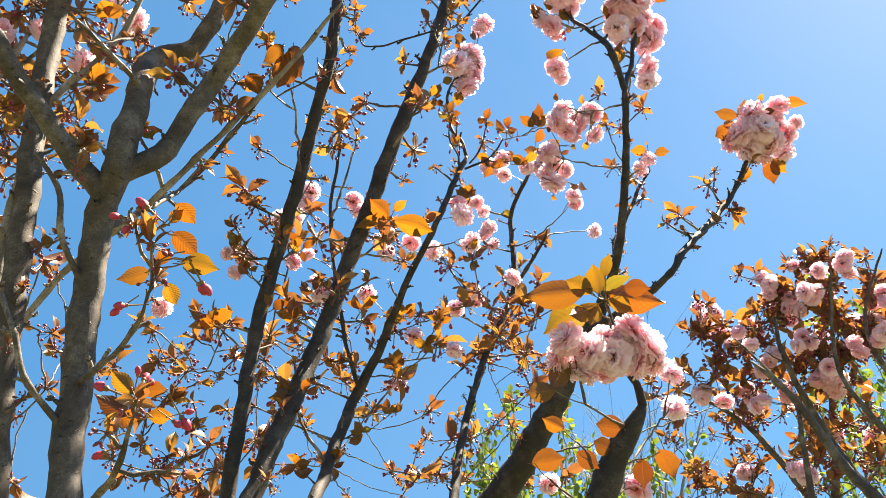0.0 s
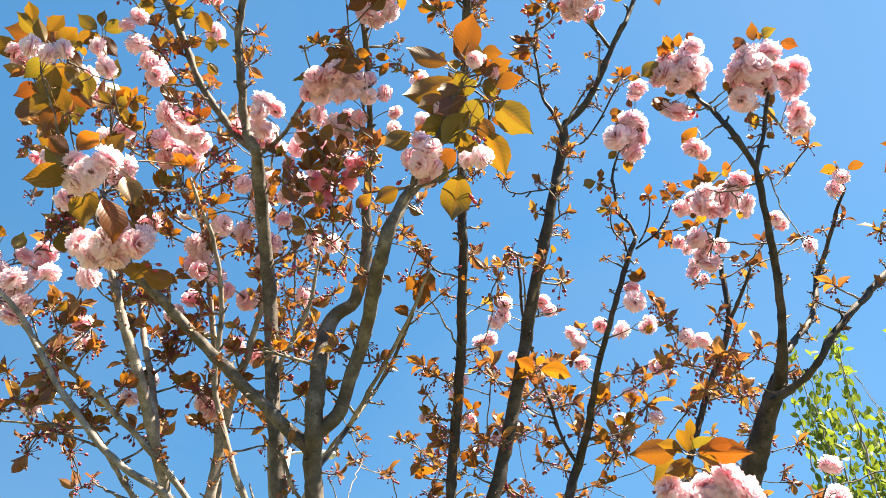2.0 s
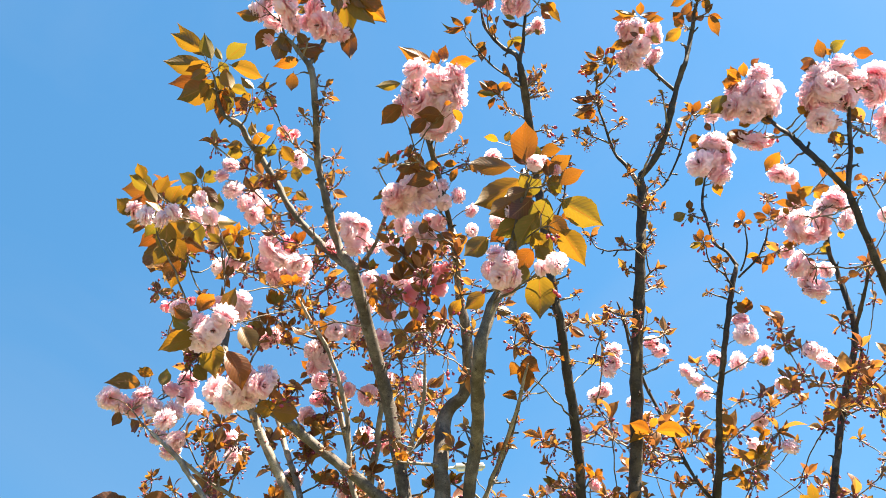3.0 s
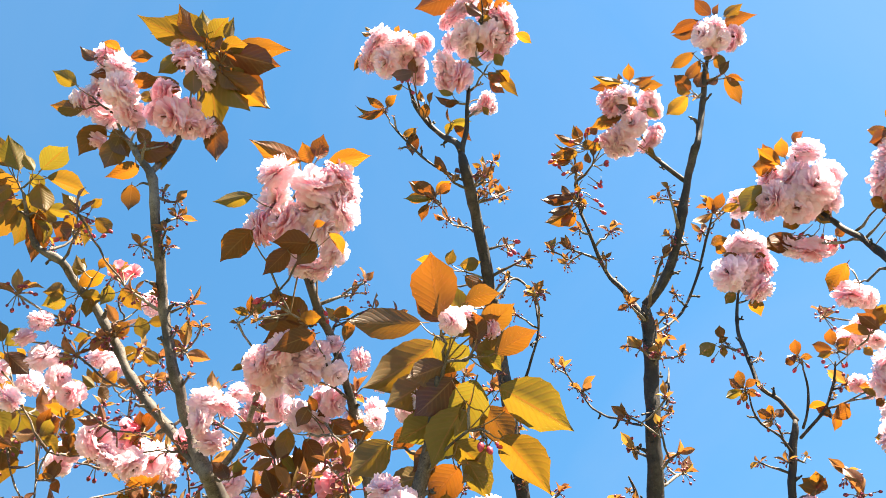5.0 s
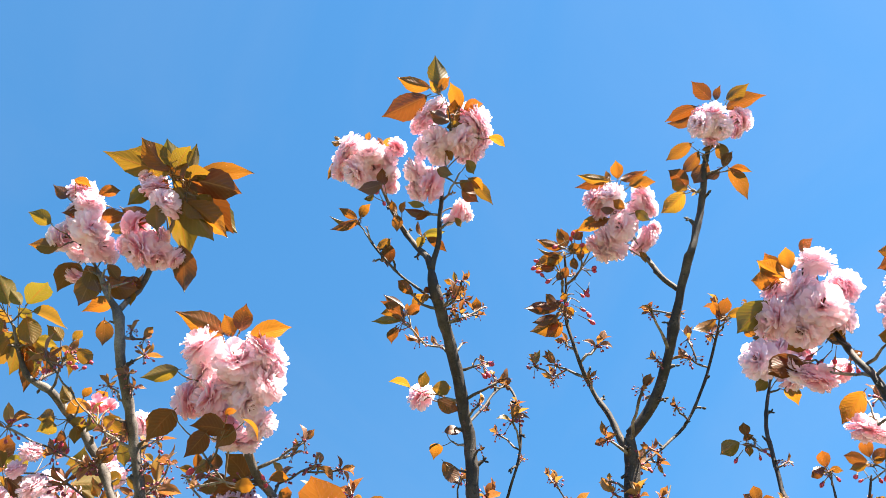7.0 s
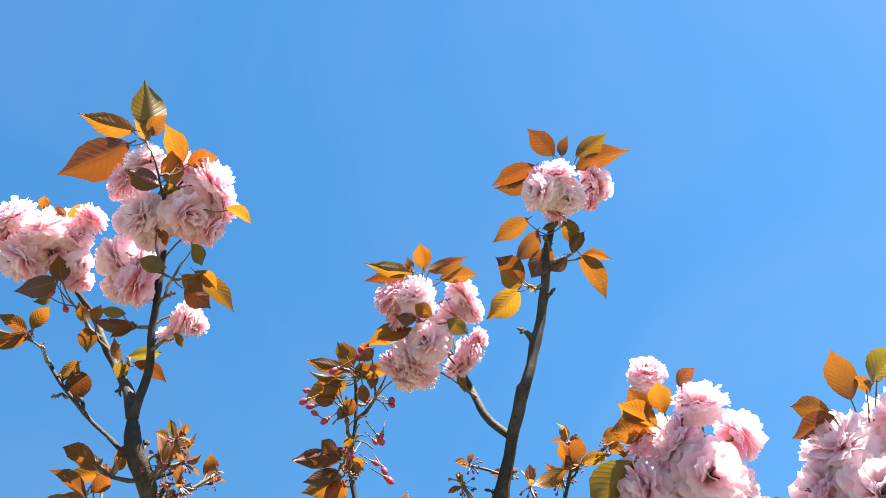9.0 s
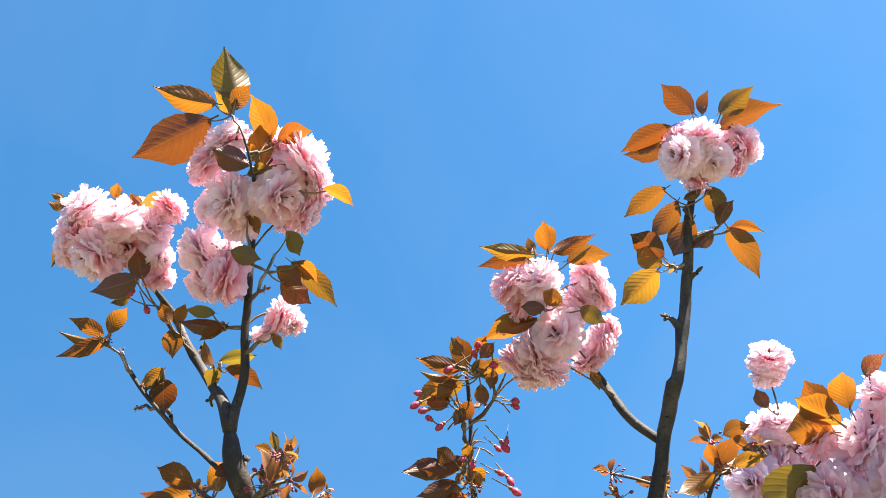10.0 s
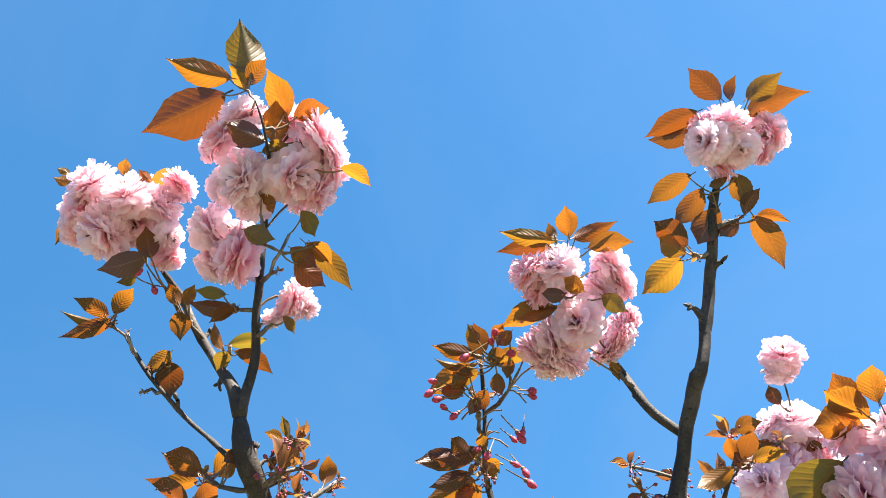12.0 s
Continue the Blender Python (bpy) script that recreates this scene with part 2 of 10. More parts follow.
# ---- mesh builders ----
def mesh_from(name, verts, faces, mats, uvs=None, slots=None, smooth=True):
    me = bpy.data.meshes.new(name)
    me.from_pydata([tuple(v) for v in verts], [], faces)
    for m in mats:
        me.materials.append(m)
    if uvs is not None:
        layer = me.uv_layers.new(name="UVMap")
        idx = np.empty(len(me.loops), dtype=np.int32)
        me.loops.foreach_get("vertex_index", idx)
        layer.data.foreach_set("uv", np.asarray(uvs, dtype=np.float32)[idx].ravel())
    if slots is not None:
        me.polygons.foreach_set("material_index", np.asarray(slots, dtype=np.int32))
    me.polygons.foreach_set("use_smooth", np.full(len(me.polygons), smooth))
    me.update()
    return me


class Pile:
    """Collects pieces of one mesh."""

    def __init__(self):
        self.v, self.f, self.uv, self.s = [], [], [], []

    def add(self, verts, faces, uvs, slot=0, m=None):
        k = len(self.v)
        self.v += [tuple(m @ Vector(p)) for p in verts] if m is not None else [tuple(p) for p in verts]
        self.f += [tuple(i + k for i in f) for f in faces]
        self.uv += list(uvs)
        self.s += [slot] * len(faces)

    def mesh(self, name, mats):
        return mesh_from(name, self.v, self.f, mats, self.uv, self.s)


def smooth_line(points, step):
    """A Catmull-Rom line through rows of x, y, z, radius."""
    p = np.asarray(points, float)
    p = np.vstack([2 * p[0] - p[1], p, 2 * p[-1] - p[-2]])
    p[0, 3], p[-1, 3] = p[1, 3], p[-2, 3]
    out = []
    for i in range(1, len(p) - 2):
        n = max(1, int(math.ceil(np.linalg.norm(p[i + 1, :3] - p[i, :3]) / step)))
        for k in range(n):
            u = k / n
            out.append(0.5 * (2 * p[i] + (p[i + 1] - p[i - 1]) * u + (2 * p[i - 1] - 5 * p[i] + 4 * p[i + 1] - p[i + 2]) * u * u
                              + (3 * p[i] - p[i - 1] - 3 * p[i + 1] + p[i + 2]) * u ** 3))
    out.append(p[-2])
    out = np.array(out)
    out[:, 3] = np.maximum(out[:, 3], 0.0006)
    return out


def tube(line, sides, rough, seed, cap=True):
    """Verts, faces and uvs of a limb along a line, with an uneven skin."""
    rng = np.random.RandomState(seed)
    pts, rad = line[:, :3], line[:, 3]
    tan = np.gradient(pts, axis=0)
    tan /= np.linalg.norm(tan, axis=1)[:, None] + 1e-9
    ref = np.cross(tan[0], (0.3, 0.9, 0.2))
    ref /= np.linalg.norm(ref)
    verts, uvs, faces = [], [], []
    along = 0.0
    phase = rng.uniform(0, 50, 3)
    for i in range(len(pts)):
        ref = ref - tan[i] * (ref @ tan[i])
        ref /= np.linalg.norm(ref) + 1e-9
        bi = np.cross(tan[i], ref)
        along += np.linalg.norm(pts[i] - pts[i - 1]) if i else 0
        swell = 1 + rough * 0.8 * noise.noise((along * 22 + phase[0], phase[1], 0))
        for k in range(sides + 1):
            a = 2 * math.pi * (k % sides) / sides
            d = ref * math.cos(a) + bi * math.sin(a)
            r = rad[i] * (swell + rough * noise.noise((math.cos(a) * 1.2 + phase[2], math.sin(a) * 1.2, along * 30)))
            verts.append(pts[i] + d * r)
            uvs.append((k / sides, along))
    w = sides + 1
    for i in range(len(pts) - 1):
        for k in range(sides):
            faces.append((i * w + k, i * w + k + 1, (i + 1) * w + k + 1, (i + 1) * w + k))
    if cap:
        verts.append(pts[-1] + tan[-1] * rad[-1] * 0.5)
        uvs.append((0.5, along))
        top = len(verts) - 1
        faces += [((len(pts) - 1) * w + k, (len(pts) - 1) * w + k + 1, top) for k in range(sides)]
        verts.append(pts[0] - tan[0] * rad[0] * 0.6)
        uvs.append((0.5, 0.0))
        faces += [(k + 1, k, len(verts) - 1) for k in range(sides)]
    return verts, faces, uvs


def leaf_shape(fold, curl, twist, wave, seg=14, stalk=0.10, blunt=False):
    """A leaf along +x, one long and one wide, with its upper side to +z: ovate, arched, finely toothed, drawn out to a fine tip."""
    verts, uvs, faces = [], [], []
    cols = (-1.0, -0.66, -0.3, 0.0, 0.3, 0.66, 1.0)
    shoulder = 0.66 if not blunt else 0.80
    full = 0.5 * math.sin(math.pi * shoulder ** 0.88) ** 0.80
    spine = [(stalk, 0.0)]
    for i in range(1, seg + 1):
        a = curl * (i / seg - 0.22) * 1.5
        spine.append((spine[-1][0] + math.cos(a) * (1 - stalk) / seg, spine[-1][1] - math.sin(a) * (1 - stalk) / seg))
    ex, ez = spine[-1]
    span = ex * ex + ez * ez
    spine = [((x * ex + z * ez) / span, (z * ex - x * ez) / span) for x, z in spine]
    for i in range(seg + 1):
        u = i / seg
        x, z = spine[i]
        if u > shoulder:
            s = (u - shoulder) / (1 - shoulder)
            w = full * (0.86 * (1 - s) ** 1.45 + 0.14 * (1 - s)) + 0.003
        else:
            w = 0.5 * math.sin(math.pi * max(u, 0.012) ** 0.88) ** 0.80
        tooth = 1 + (0.022 if i % 2 else -0.022)
        for c in cols:
            y = c * w * (tooth if abs(c) == 1 else 1)
            h = abs(y) * fold * (1.25 - 0.5 * abs(c)) + wave * math.sin(u * 11 + c * 2.3) * c * c * 0.5 + twist * y * u
            verts.append((x, y, z / 0.6 + h))
            uvs.append((u, 0.5 + 0.5 * c))
    n = len(cols)
    for i in range(seg):
        for k in range(n - 1):
            a = i * n + k
            faces.append((a, a + n, a + n + 1, a + 1))
    k = len(verts)
    for x, z in ((0.0, 0.0), (spine[0][0] + 0.02, spine[0][1] / 0.6)):
        for y, h in ((-0.02, 0), (0.02, 0), (0, 0.02)):
            verts.append((x, y, z + h - 0.006))
            uvs.append((0.5, 0.5))
    faces += [(k, k + 1, k + 4, k + 3), (k + 1, k + 2, k + 5, k + 4), (k + 2, k, k + 3, k + 5)]
    return verts, faces, uvs


def bud_shape(length, width):
    verts, uvs, faces, prof = [], [], [], ((0, 0.18), (0.16, 0.55), (0.42, 1.0), (0.72, 0.86), (0.92, 0.42))
    for i, (u, r) in enumerate(prof):
        for k in range(7):
            a = 2 * math.pi * k / 7 + u * 0.9
            verts.append((r * width * 0.5 * math.cos(a), r * width * 0.5 * math.sin(a), u * length))
            uvs.append((k / 7, u))
    for i in range(len(prof) - 1):
        for k in range(7):
            faces.append((i * 7 + k, i * 7 + (k + 1) % 7, (i + 1) * 7 + (k + 1) % 7, (i + 1) * 7 + k))
    verts.append((0, 0, length))
    uvs.append((0.5, 1))
    faces += [(28 + k, 28 + (k + 1) % 7, 35) for k in range(7)]
    return verts, faces, uvs


def stick(a, b, r0, r1, sides=4, sag=0.0):
    a, b = Vector(a), Vector(b)
    rows = []
    for i in range(4):
        u = i / 3
        p = a.lerp(b, u) + Vector((0, 0, -sag * math.sin(math.pi * u)))
        rows.append((*p, r0 + (r1 - r0) * u))
    return tube(np.array(rows), sides, 0.0, 1, cap=False)


def petal(rng, theta, phi, length, width, grid=5, cols=3):
    """One soft broad petal with a notched, ruffled edge that leaves the flower's heart at theta from its axis."""
    verts, uvs = [], []
    ca, sa = math.cos(phi), math.sin(phi)
    cup, ruff, ph = rng.uniform(0.0, 0.45), rng.uniform(0.04, 0.10), rng.uniform(0, 6)
    notch, frill = rng.uniform(0.02, 0.10), rng.uniform(0.010, 0.028)
    bend, roll = rng.uniform(-0.25, 0.50), rng.uniform(-0.25, 0.25)
    x = z = 0.0
    rows = []
    for i in range(grid):
        u = i / (grid - 1)
        a = theta * (0.70 + 0.42 * u ** 1.3) + bend * u * u
        if i:
            x += math.sin(a) * length / (grid - 1)
            z += math.cos(a) * length / (grid - 1)
        rows.append((u, x, z, a))
    for u, x, z, a in rows:
        w = width * (0.22 + 1.70 * u - 0.72 * u * u)
        for j in range(2 * cols + 1):
            v = (j - cols) / cols
            pull = -length * u * u * (0.26 * abs(v) ** 3 + u ** 3 * (notch * max(0.0, 1 - 2.6 * abs(v)) + frill * math.sin(v * 13 + ph)))
            off = (cup * v * v * 0.45 + ruff * math.sin(v * 6 + ph) * u * u * 1.3) * width + roll * v * u * 0.4 * width
            px = x + math.sin(a) * pull + math.cos(a) * off
            pz = z + math.cos(a) * pull - math.sin(a) * off
            py = v * w * 0.5
            verts.append((px * ca - py * sa, px * sa + py * ca, pz))
            uvs.append((u, 0.5 + 0.5 * v))
    faces = []
    for i in range(grid - 1):
        for j in range(2 * cols):
            k = i * (2 * cols + 1) + j
            faces.append((k, k + 1, k + 2 * cols + 2, k + 2 * cols + 1))
    return verts, faces, uvs


def blossom_mesh(seed):
    """A full double cherry flower, one across, facing +z, with its calyx and stalk behind."""
    rng = np.random.RandomState(seed)
    pile = Pile()
    rings = ((7, 2.45, 0.46, 0.25), (10, 2.12, 0.49, 0.255), (12, 1.82, 0.51, 0.26), (13, 1.54, 0.52, 0.265), (13, 1.27, 0.53, 0.265), (11, 1.00, 0.52, 0.255),
             (10, 0.74, 0.51, 0.215), (7, 0.48, 0.49, 0.20), (4, 0.22, 0.47, 0.18))
    for count, theta, length, width in rings:
        start = rng.uniform(0, 6.3)
        for k in range(count):
            pile.add(*petal(rng, theta + rng.uniform(-0.16, 0.16), start + 2 * math.pi * k / count + rng.uniform(-0.25, 0.25),
                            length * rng.uniform(0.88, 1.08), width * rng.uniform(0.85, 1.2)), slot=0)
    for k in range(9):
        a, t = rng.uniform(0, 6.3), rng.uniform(0.0, 0.4)
        tip = (math.sin(t) * math.cos(a) * 0.34, math.sin(t) * math.sin(a) * 0.34, math.cos(t) * 0.34)
        pile.add(*stick((0, 0, 0.05), tip, 0.006, 0.011, 3), slot=1)
    pile.add(*stick((0, 0, -0.16), (0, 0, 0.02), 0.03, 0.07, 6), slot=1)
    return pile.mesh("blossom", [PETAL, STALK])


def opening_mesh(seed):
    """A half-open flower, one across, facing +z: a tight cup of deep pink petals on its calyx."""
    rng = np.random.RandomState(seed)
    pile = Pile()
    for count, theta, length, width in ((5, 0.98, 0.80, 0.52), (6, 0.72, 0.84, 0.48), (5, 0.48, 0.82, 0.42), (4, 0.22, 0.76, 0.34)):
        start = rng.uniform(0, 6.3)
        for k in range(count):
            pile.add(*petal(rng, theta + rng.uniform(-0.12, 0.12), start + 2 * math.pi * k / count + rng.uniform(-0.25, 0.25), length * rng.uniform(0.9, 1.08), width * rng.uniform(0.9, 1.15)), slot=0)
    pile.add(*bud_shape(0.26, 0.20), slot=1, m=Matrix.Translation((0, 0, -0.16)))
    return pile.mesh("opening_blossom", [DEEP_PETAL, STALK])


def tuft_mesh(seed):
    """A spur's tuft, one in radius, growing to +z: a whorl of young leaves over a drooping bunch of stalked buds."""
    rng = np.random.RandomState(seed)
    pile = Pile()
    count = rng.randint(3, 7)
    for k in range(count):
        shape = leaf_shape(rng.uniform(0.2, 0.9), rng.uniform(-0.4, 1.0), rng.uniform(-0.5, 0.5), rng.uniform(-0.06, 0.06), seg=8, blunt=k % 3 == 0)
        size, lean = rng.uniform(0.55, 1.30), rng.choice((rng.uniform(0.05, 0.9), rng.uniform(0.6, 1.9)))
        turn = Matrix.Rotation(2.4 * k + rng.uniform(-0.6, 0.6), 4, "Z") @ Matrix.Rotation(lean - math.pi / 2, 4, "Y")
        m = Matrix.Translation((0, 0, rng.uniform(-0.1, 0.2))) @ turn @ Matrix.Rotation(rng.uniform(-0.9, 0.9), 4, "X")
        pile.add(*shape, slot=0, m=m @ Matrix.Diagonal((size, size * rng.uniform(0.34, 0.54), size * 0.5, 1)))
    for k in range(rng.randint(8, 15)):
        a, t, d = rng.uniform(0, 6.3), rng.uniform(0.9, 2.6), rng.uniform(0.30, 0.66)
        tip = Vector((math.sin(t) * math.cos(a), math.sin(t) * math.sin(a), math.cos(t))) * d + Vector((0, 0, -0.06))
        pile.add(*stick((0, 0, 0.02), tip, 0.022, 0.020, 3, sag=rng.uniform(-0.08, 0.0)), slot=1)
        m = Matrix.Translation(tip) @ (tip + Vector((0, 0, -0.2))).to_track_quat("Z", "Y").to_matrix().to_4x4()
        s = rng.uniform(0.8, 1.3)
        pile.add(*bud_shape(0.18 * s, 0.135 * s), slot=2, m=m)
    for k in range(7):
        a = rng.uniform(0, 6.3)
        pile.add(*bud_shape(rng.uniform(0.16, 0.30), 0.12), slot=1 if k % 2 else 2, m=Matrix.Rotation(a, 4, "Z") @ Matrix.Rotation(rng.uniform(0.1, 1.0), 4, "Y"))
    return pile.mesh("leaf_tuft", [YOUNG, STALK, SMALL_BUD])


def leaf_mesh(seed, skin):
    rng = np.random.RandomState(seed)
    pile = Pile()
    pile.add(*leaf_shape(rng.uniform(0.12, 0.60), rng.uniform(0.05, 0.95), rng.uniform(-0.35, 0.35), rng.uniform(-0.06, 0.06)))
    return pile.mesh("leaf", [skin])


def bud_mesh(seed):
    rng = np.random.RandomState(seed)
    pile = Pile()
    pile.add(*bud_shape(0.0160, 0.0100), slot=0)
    pile.add(*stick((rng.uniform(-0.006, 0.006), rng.uniform(-0.006, 0.006), -0.026), (0, 0, 0.001), 0.0008, 0.0011, 4), slot=1)
    pile.add(*bud_shape(0.007, 0.0062), slot=1, m=Matrix.Translation((0, 0, -0.003)))
    return pile.mesh("bud", [BUD, STALK])


BLOSSOMS = [blossom_mesh(100 + i) for i in range(7)]
OPENING = [opening_mesh(150 + i) for i in range(3)]
TUFTS = [tuft_mesh(200 + i) for i in range(12)]
LEAVES = [leaf_mesh(300 + i, BRONZE) for i in range(8)]
SHADED_LEAVES = [leaf_mesh(340 + i, SHADED_LEAF) for i in range(7)]
OLIVE_LEAVES = [leaf_mesh(320 + i, OLIVE) for i in range(6)]
BUDS = [bud_mesh(400 + i) for i in range(3)]
chance = np.random.RandomState(17)


def thing(name, base, label, category, group=""):
    ob = new(name)
    ob.location = base
    ob.empty_display_size = 0.2
    return tagged(ob, label, category, group)


def part(name, mesh, parent, base=(0, 0, 0), m=None, label="", kind=""):
    """Links a mesh as one object under a thing or a part; m is its pose in the world."""
    ob = new(name, mesh)
    ob.parent = parent
    if m is not None:
        ob.matrix_basis = Matrix.Translation(-Vector(base)) @ m
    if label or kind:
        tagged(ob, label, kind=kind)
    return ob


class Cherry:
    """A flowering cherry: limbs, and on each limb its twigs, blossoms, leaves, buds and leaf tufts."""

    def __init__(self, base, label, bark=BARK):
        self.base = Vector(base)
        self.ob = thing("cherry_tree", base, label, "cherry tree", "flowering cherries")
        self.nodes, self.limbs, self.lines = [], {}, {}
        self.count, self.bark = 0, bark

    def limb(self, name, *rows, rooted=False):
        rows = [tuple(r) for r in rows]
        if rooted:
            x, y, z, r = rows[0]
            b = self.base
            down = (Vector(rows[0][:3]) - Vector(rows[1][:3])).normalized() * 0.30
            ex, ey, ez = x + down.x, y + down.y, z + min(down.z, -0.12)
            rows = [(ex, ey, ez, r * 1.12)] + rows
            x, y, z = ex, ey, ez
            rows = [(b.x + (x - b.x) * 0.10, b.y + (y - b.y) * 0.10, 0.02, r * 2.3), (b.x + (x - b.x) * 0.22, b.y + (y - b.y) * 0.22, 0.55, r * 1.8),
                    (b.x + (x - b.x) * 0.72, b.y + (y - b.y) * 0.72, 0.5 + (z - 0.5) * 0.55, r * 1.3)] + rows
        self.count += 1
        line = smooth_line(rows, 0.012)
        line[:, 3] *= 0.86 if line[:, 3].max() > 0.012 else 0.74
        big = line[:, 3].max()
        wob = np.array([[noise.noise((p[0] * 26, p[1] * 26, p[2] * 26 + k * 9.1)) for k in range(3)] for p in line[:, :3]])
        line[:, :3] += wob * (0.0022 + 0.10 * line[:, 3:4])
        gone, stubs = 0.0, []
        for i in range(2, len(line) - 2):
            gone += np.linalg.norm(line[i, :3] - line[i - 1, :3])
            if gone > 0.034 and chance.rand() < 0.5:
                gone = 0.0
                line[i, 3] *= chance.uniform(1.05, 1.12) if big > 0.012 else chance.uniform(1.10, 1.28)
                if line[i, 2] > 1.6 and chance.rand() < 0.75:
                    way = line[i + 1, :3] - line[i - 1, :3]
                    out = np.cross(way, chance.normal(size=3))
                    out = out / (np.linalg.norm(out) + 1e-9) + 0.6 * way / (np.linalg.norm(way) + 1e-9)
                    stubs.append((line[i, :3].copy(), out / np.linalg.norm(out), line[i, 3]))
        line[-4:, 3] *= (0.96, 0.90, 0.78, 0.55)
        local = line.copy()
        local[:, :3] -= np.array(self.base)
        pile = Pile()
        pile.add(*tube(local, 14 if big > 0.012 else 8, 0.09 if big > 0.012 else 0.18, self.count))
        for p, out, r in stubs:
            size = chance.uniform(0.003, 0.010)
            foot, tip = p - np.array(self.base) + out * r * 0.5, p - np.array(self.base) + out * (r + size)
            pile.add(*stick(foot, tip, min(0.0046, r * 0.7), 0.0020, 6, sag=-0.001))
            for k in range(chance.randint(1, 4)):
                m = Matrix.Translation(tip) @ Vector(out + chance.normal(size=3) * 0.5).to_track_quat("Z", "Y").to_matrix().to_4x4()
                pile.add(*bud_shape(chance.uniform(0.005, 0.009), 0.0034), m=m)
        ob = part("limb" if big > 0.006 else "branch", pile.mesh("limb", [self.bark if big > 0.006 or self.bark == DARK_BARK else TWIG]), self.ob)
        self.limbs[name], self.lines[name] = ob, line
        start = 6 if not rooted else len(line) // 3
        self.nodes += [(Vector(p[:3]), p[3]) for p in line[start::2]]
        return ob

    def near(self, p, below=True):
        best, found = 1e9, None
        for q, r in self.nodes:
            d = (q - p).length
            if below and q.z > p.z - 0.3 * d:
                d += (q.z - p.z + 0.3 * d) * 1.6
            if d < best:
                best, found = d, (q, r)
        return found

    def twig(self, pile, a, b, r0, r1):
        """A crooked twig from a to b, whose points can bear more."""
        a, b = Vector(a), Vector(b)
        length = (b - a).length
        n = max(3, int(length / 0.016))
        side = Vector(chance.normal(size=3)) * length * 0.032
        rows = []
        for i in range(n + 1):
            u = i / n
            p = a.lerp(b, u) + side * math.sin(math.pi * u) + Vector((0, 0, -0.03 * length)) * math.sin(math.pi * u)
            if 0 < i < n:
                p += Vector(chance.normal(size=3)) * 0.0015
            rows.append((*p, (r0 + (r1 - r0) * u) * (1.25 if i % 3 == 1 else 1.0)))
        line = np.array(rows)
        self.nodes += [(Vector(r[:3]), r[3]) for r in line[2::2]]
        local = line.copy()
        local[:, :3] -= np.array(self.base)
        pile.add(*tube(local, 5, 0.0, 3))

    def dress(self, name, tufts=(), blossoms=(), leaves=(), buds=(), opening=(), green=0.12, dark=0.32):
        """Hangs the growth of one limb on it; what stands off gets a twig of its own."""
        limb, pile, stalks = self.limbs[name], Pile(), Pile()
        todo = sorted(tufts, key=lambda r: (self.near(Vector(r[:3]))[0] - Vector(r[:3])).length)
        for x, y, z, radius in todo:
            p = Vector((x, y, z))
            q, r = self.near(p)
            gap = (p - q).length
            if gap > 0.004:
                self.twig(pile, q, p, min(r * 0.7, 0.0016 + gap * 0.012), 0.0016)
            way = ((p - q).normalized() + Vector((0, 0, 0.8)) + Vector(chance.normal(size=3)) * 0.45).normalized()
            turn = way.to_track_quat("Z", "Y").to_matrix().to_4x4() @ Matrix.Rotation(chance.uniform(0, 6.3), 4, "Z")
            size = radius * chance.uniform(0.5, 0.95)
            part("leaf_tuft", TUFTS[chance.randint(len(TUFTS))], limb, self.base, Matrix.Translation(p) @ turn @ Matrix.Scale(size, 4))
        for x, y, z, across in opening:
            p = Vector((x, y, z))
            q, r = self.near(p)
            way = ((p - q).normalized() + Vector((0, 0, -0.5)) + Vector(chance.normal(size=3)) * 0.5).normalized()
            turn = way.to_track_quat("Z", "Y").to_matrix().to_4x4() @ Matrix.Rotation(chance.uniform(0, 6.3), 4, "Z")
            part("blossom", OPENING[chance.randint(len(OPENING))], limb, self.base, Matrix.Translation(p - way * across * 0.4) @ turn @ Matrix.Scale(across, 4), "half-open deep pink blossom")
            stalks.add(*stick(q - self.base, p - way * across * 0.55 - self.base, 0.0009, 0.0013, 4, sag=-0.006))
        for x, y, z, across in blossoms:
            p = Vector((x, y, z))
            q, r = self.near(p)
            bunch = [Vector(o[:3]) for o in blossoms if (Vector(o[:3]) - p).length < 0.085]
            out = p - sum(bunch, Vector()) / len(bunch)
            way = ((p - q).normalized() * 0.6 + out / (0.4 * across) + Vector(chance.normal(size=3)) * 0.25).normalized()
            p = p - way * across * 0.12
            turn = way.to_track_quat("Z", "Y").to_matrix().to_4x4() @ Matrix.Rotation(chance.uniform(0, 6.3), 4, "Z")
            part("blossom", BLOSSOMS[chance.randint(len(BLOSSOMS))], limb, self.base, Matrix.Translation(p) @ turn @ Matrix.Scale(across * 0.98, 4))
            foot = p - way * across * 0.14
            if (foot - q).length > 0.07:
                self.twig(pile, q, foot.lerp(q, 0.03 / (foot - q).length), 0.0022, 0.0012)
                q = foot.lerp(q, 0.03 / (foot - q).length)
            stalks.add(*stick(q - self.base, foot - self.base, 0.0009, 0.0013, 4, sag=-0.006))
        spurs = []
        for row in leaves:
            b = Vector(row[:3])
            spot = min(spurs, key=lambda g: (g[0] / g[1] - b).length, default=None)
            if spot is None or (spot[0] / spot[1] - b).length > 0.032:
                spurs.append([b.copy(), 1])
            else:
                spot[0] += b
                spot[1] += 1
        tips = []
        for total, count in spurs:
            b = total / count
            q, r = self.near(b)
            tip = q.lerp(b, 0.62) if (b - q).length > 0.018 else q
            if tip is not q:
                self.twig(pile, q, tip, min(r * 0.8, 0.0021), 0.0014)
            tips.append((b, tip))
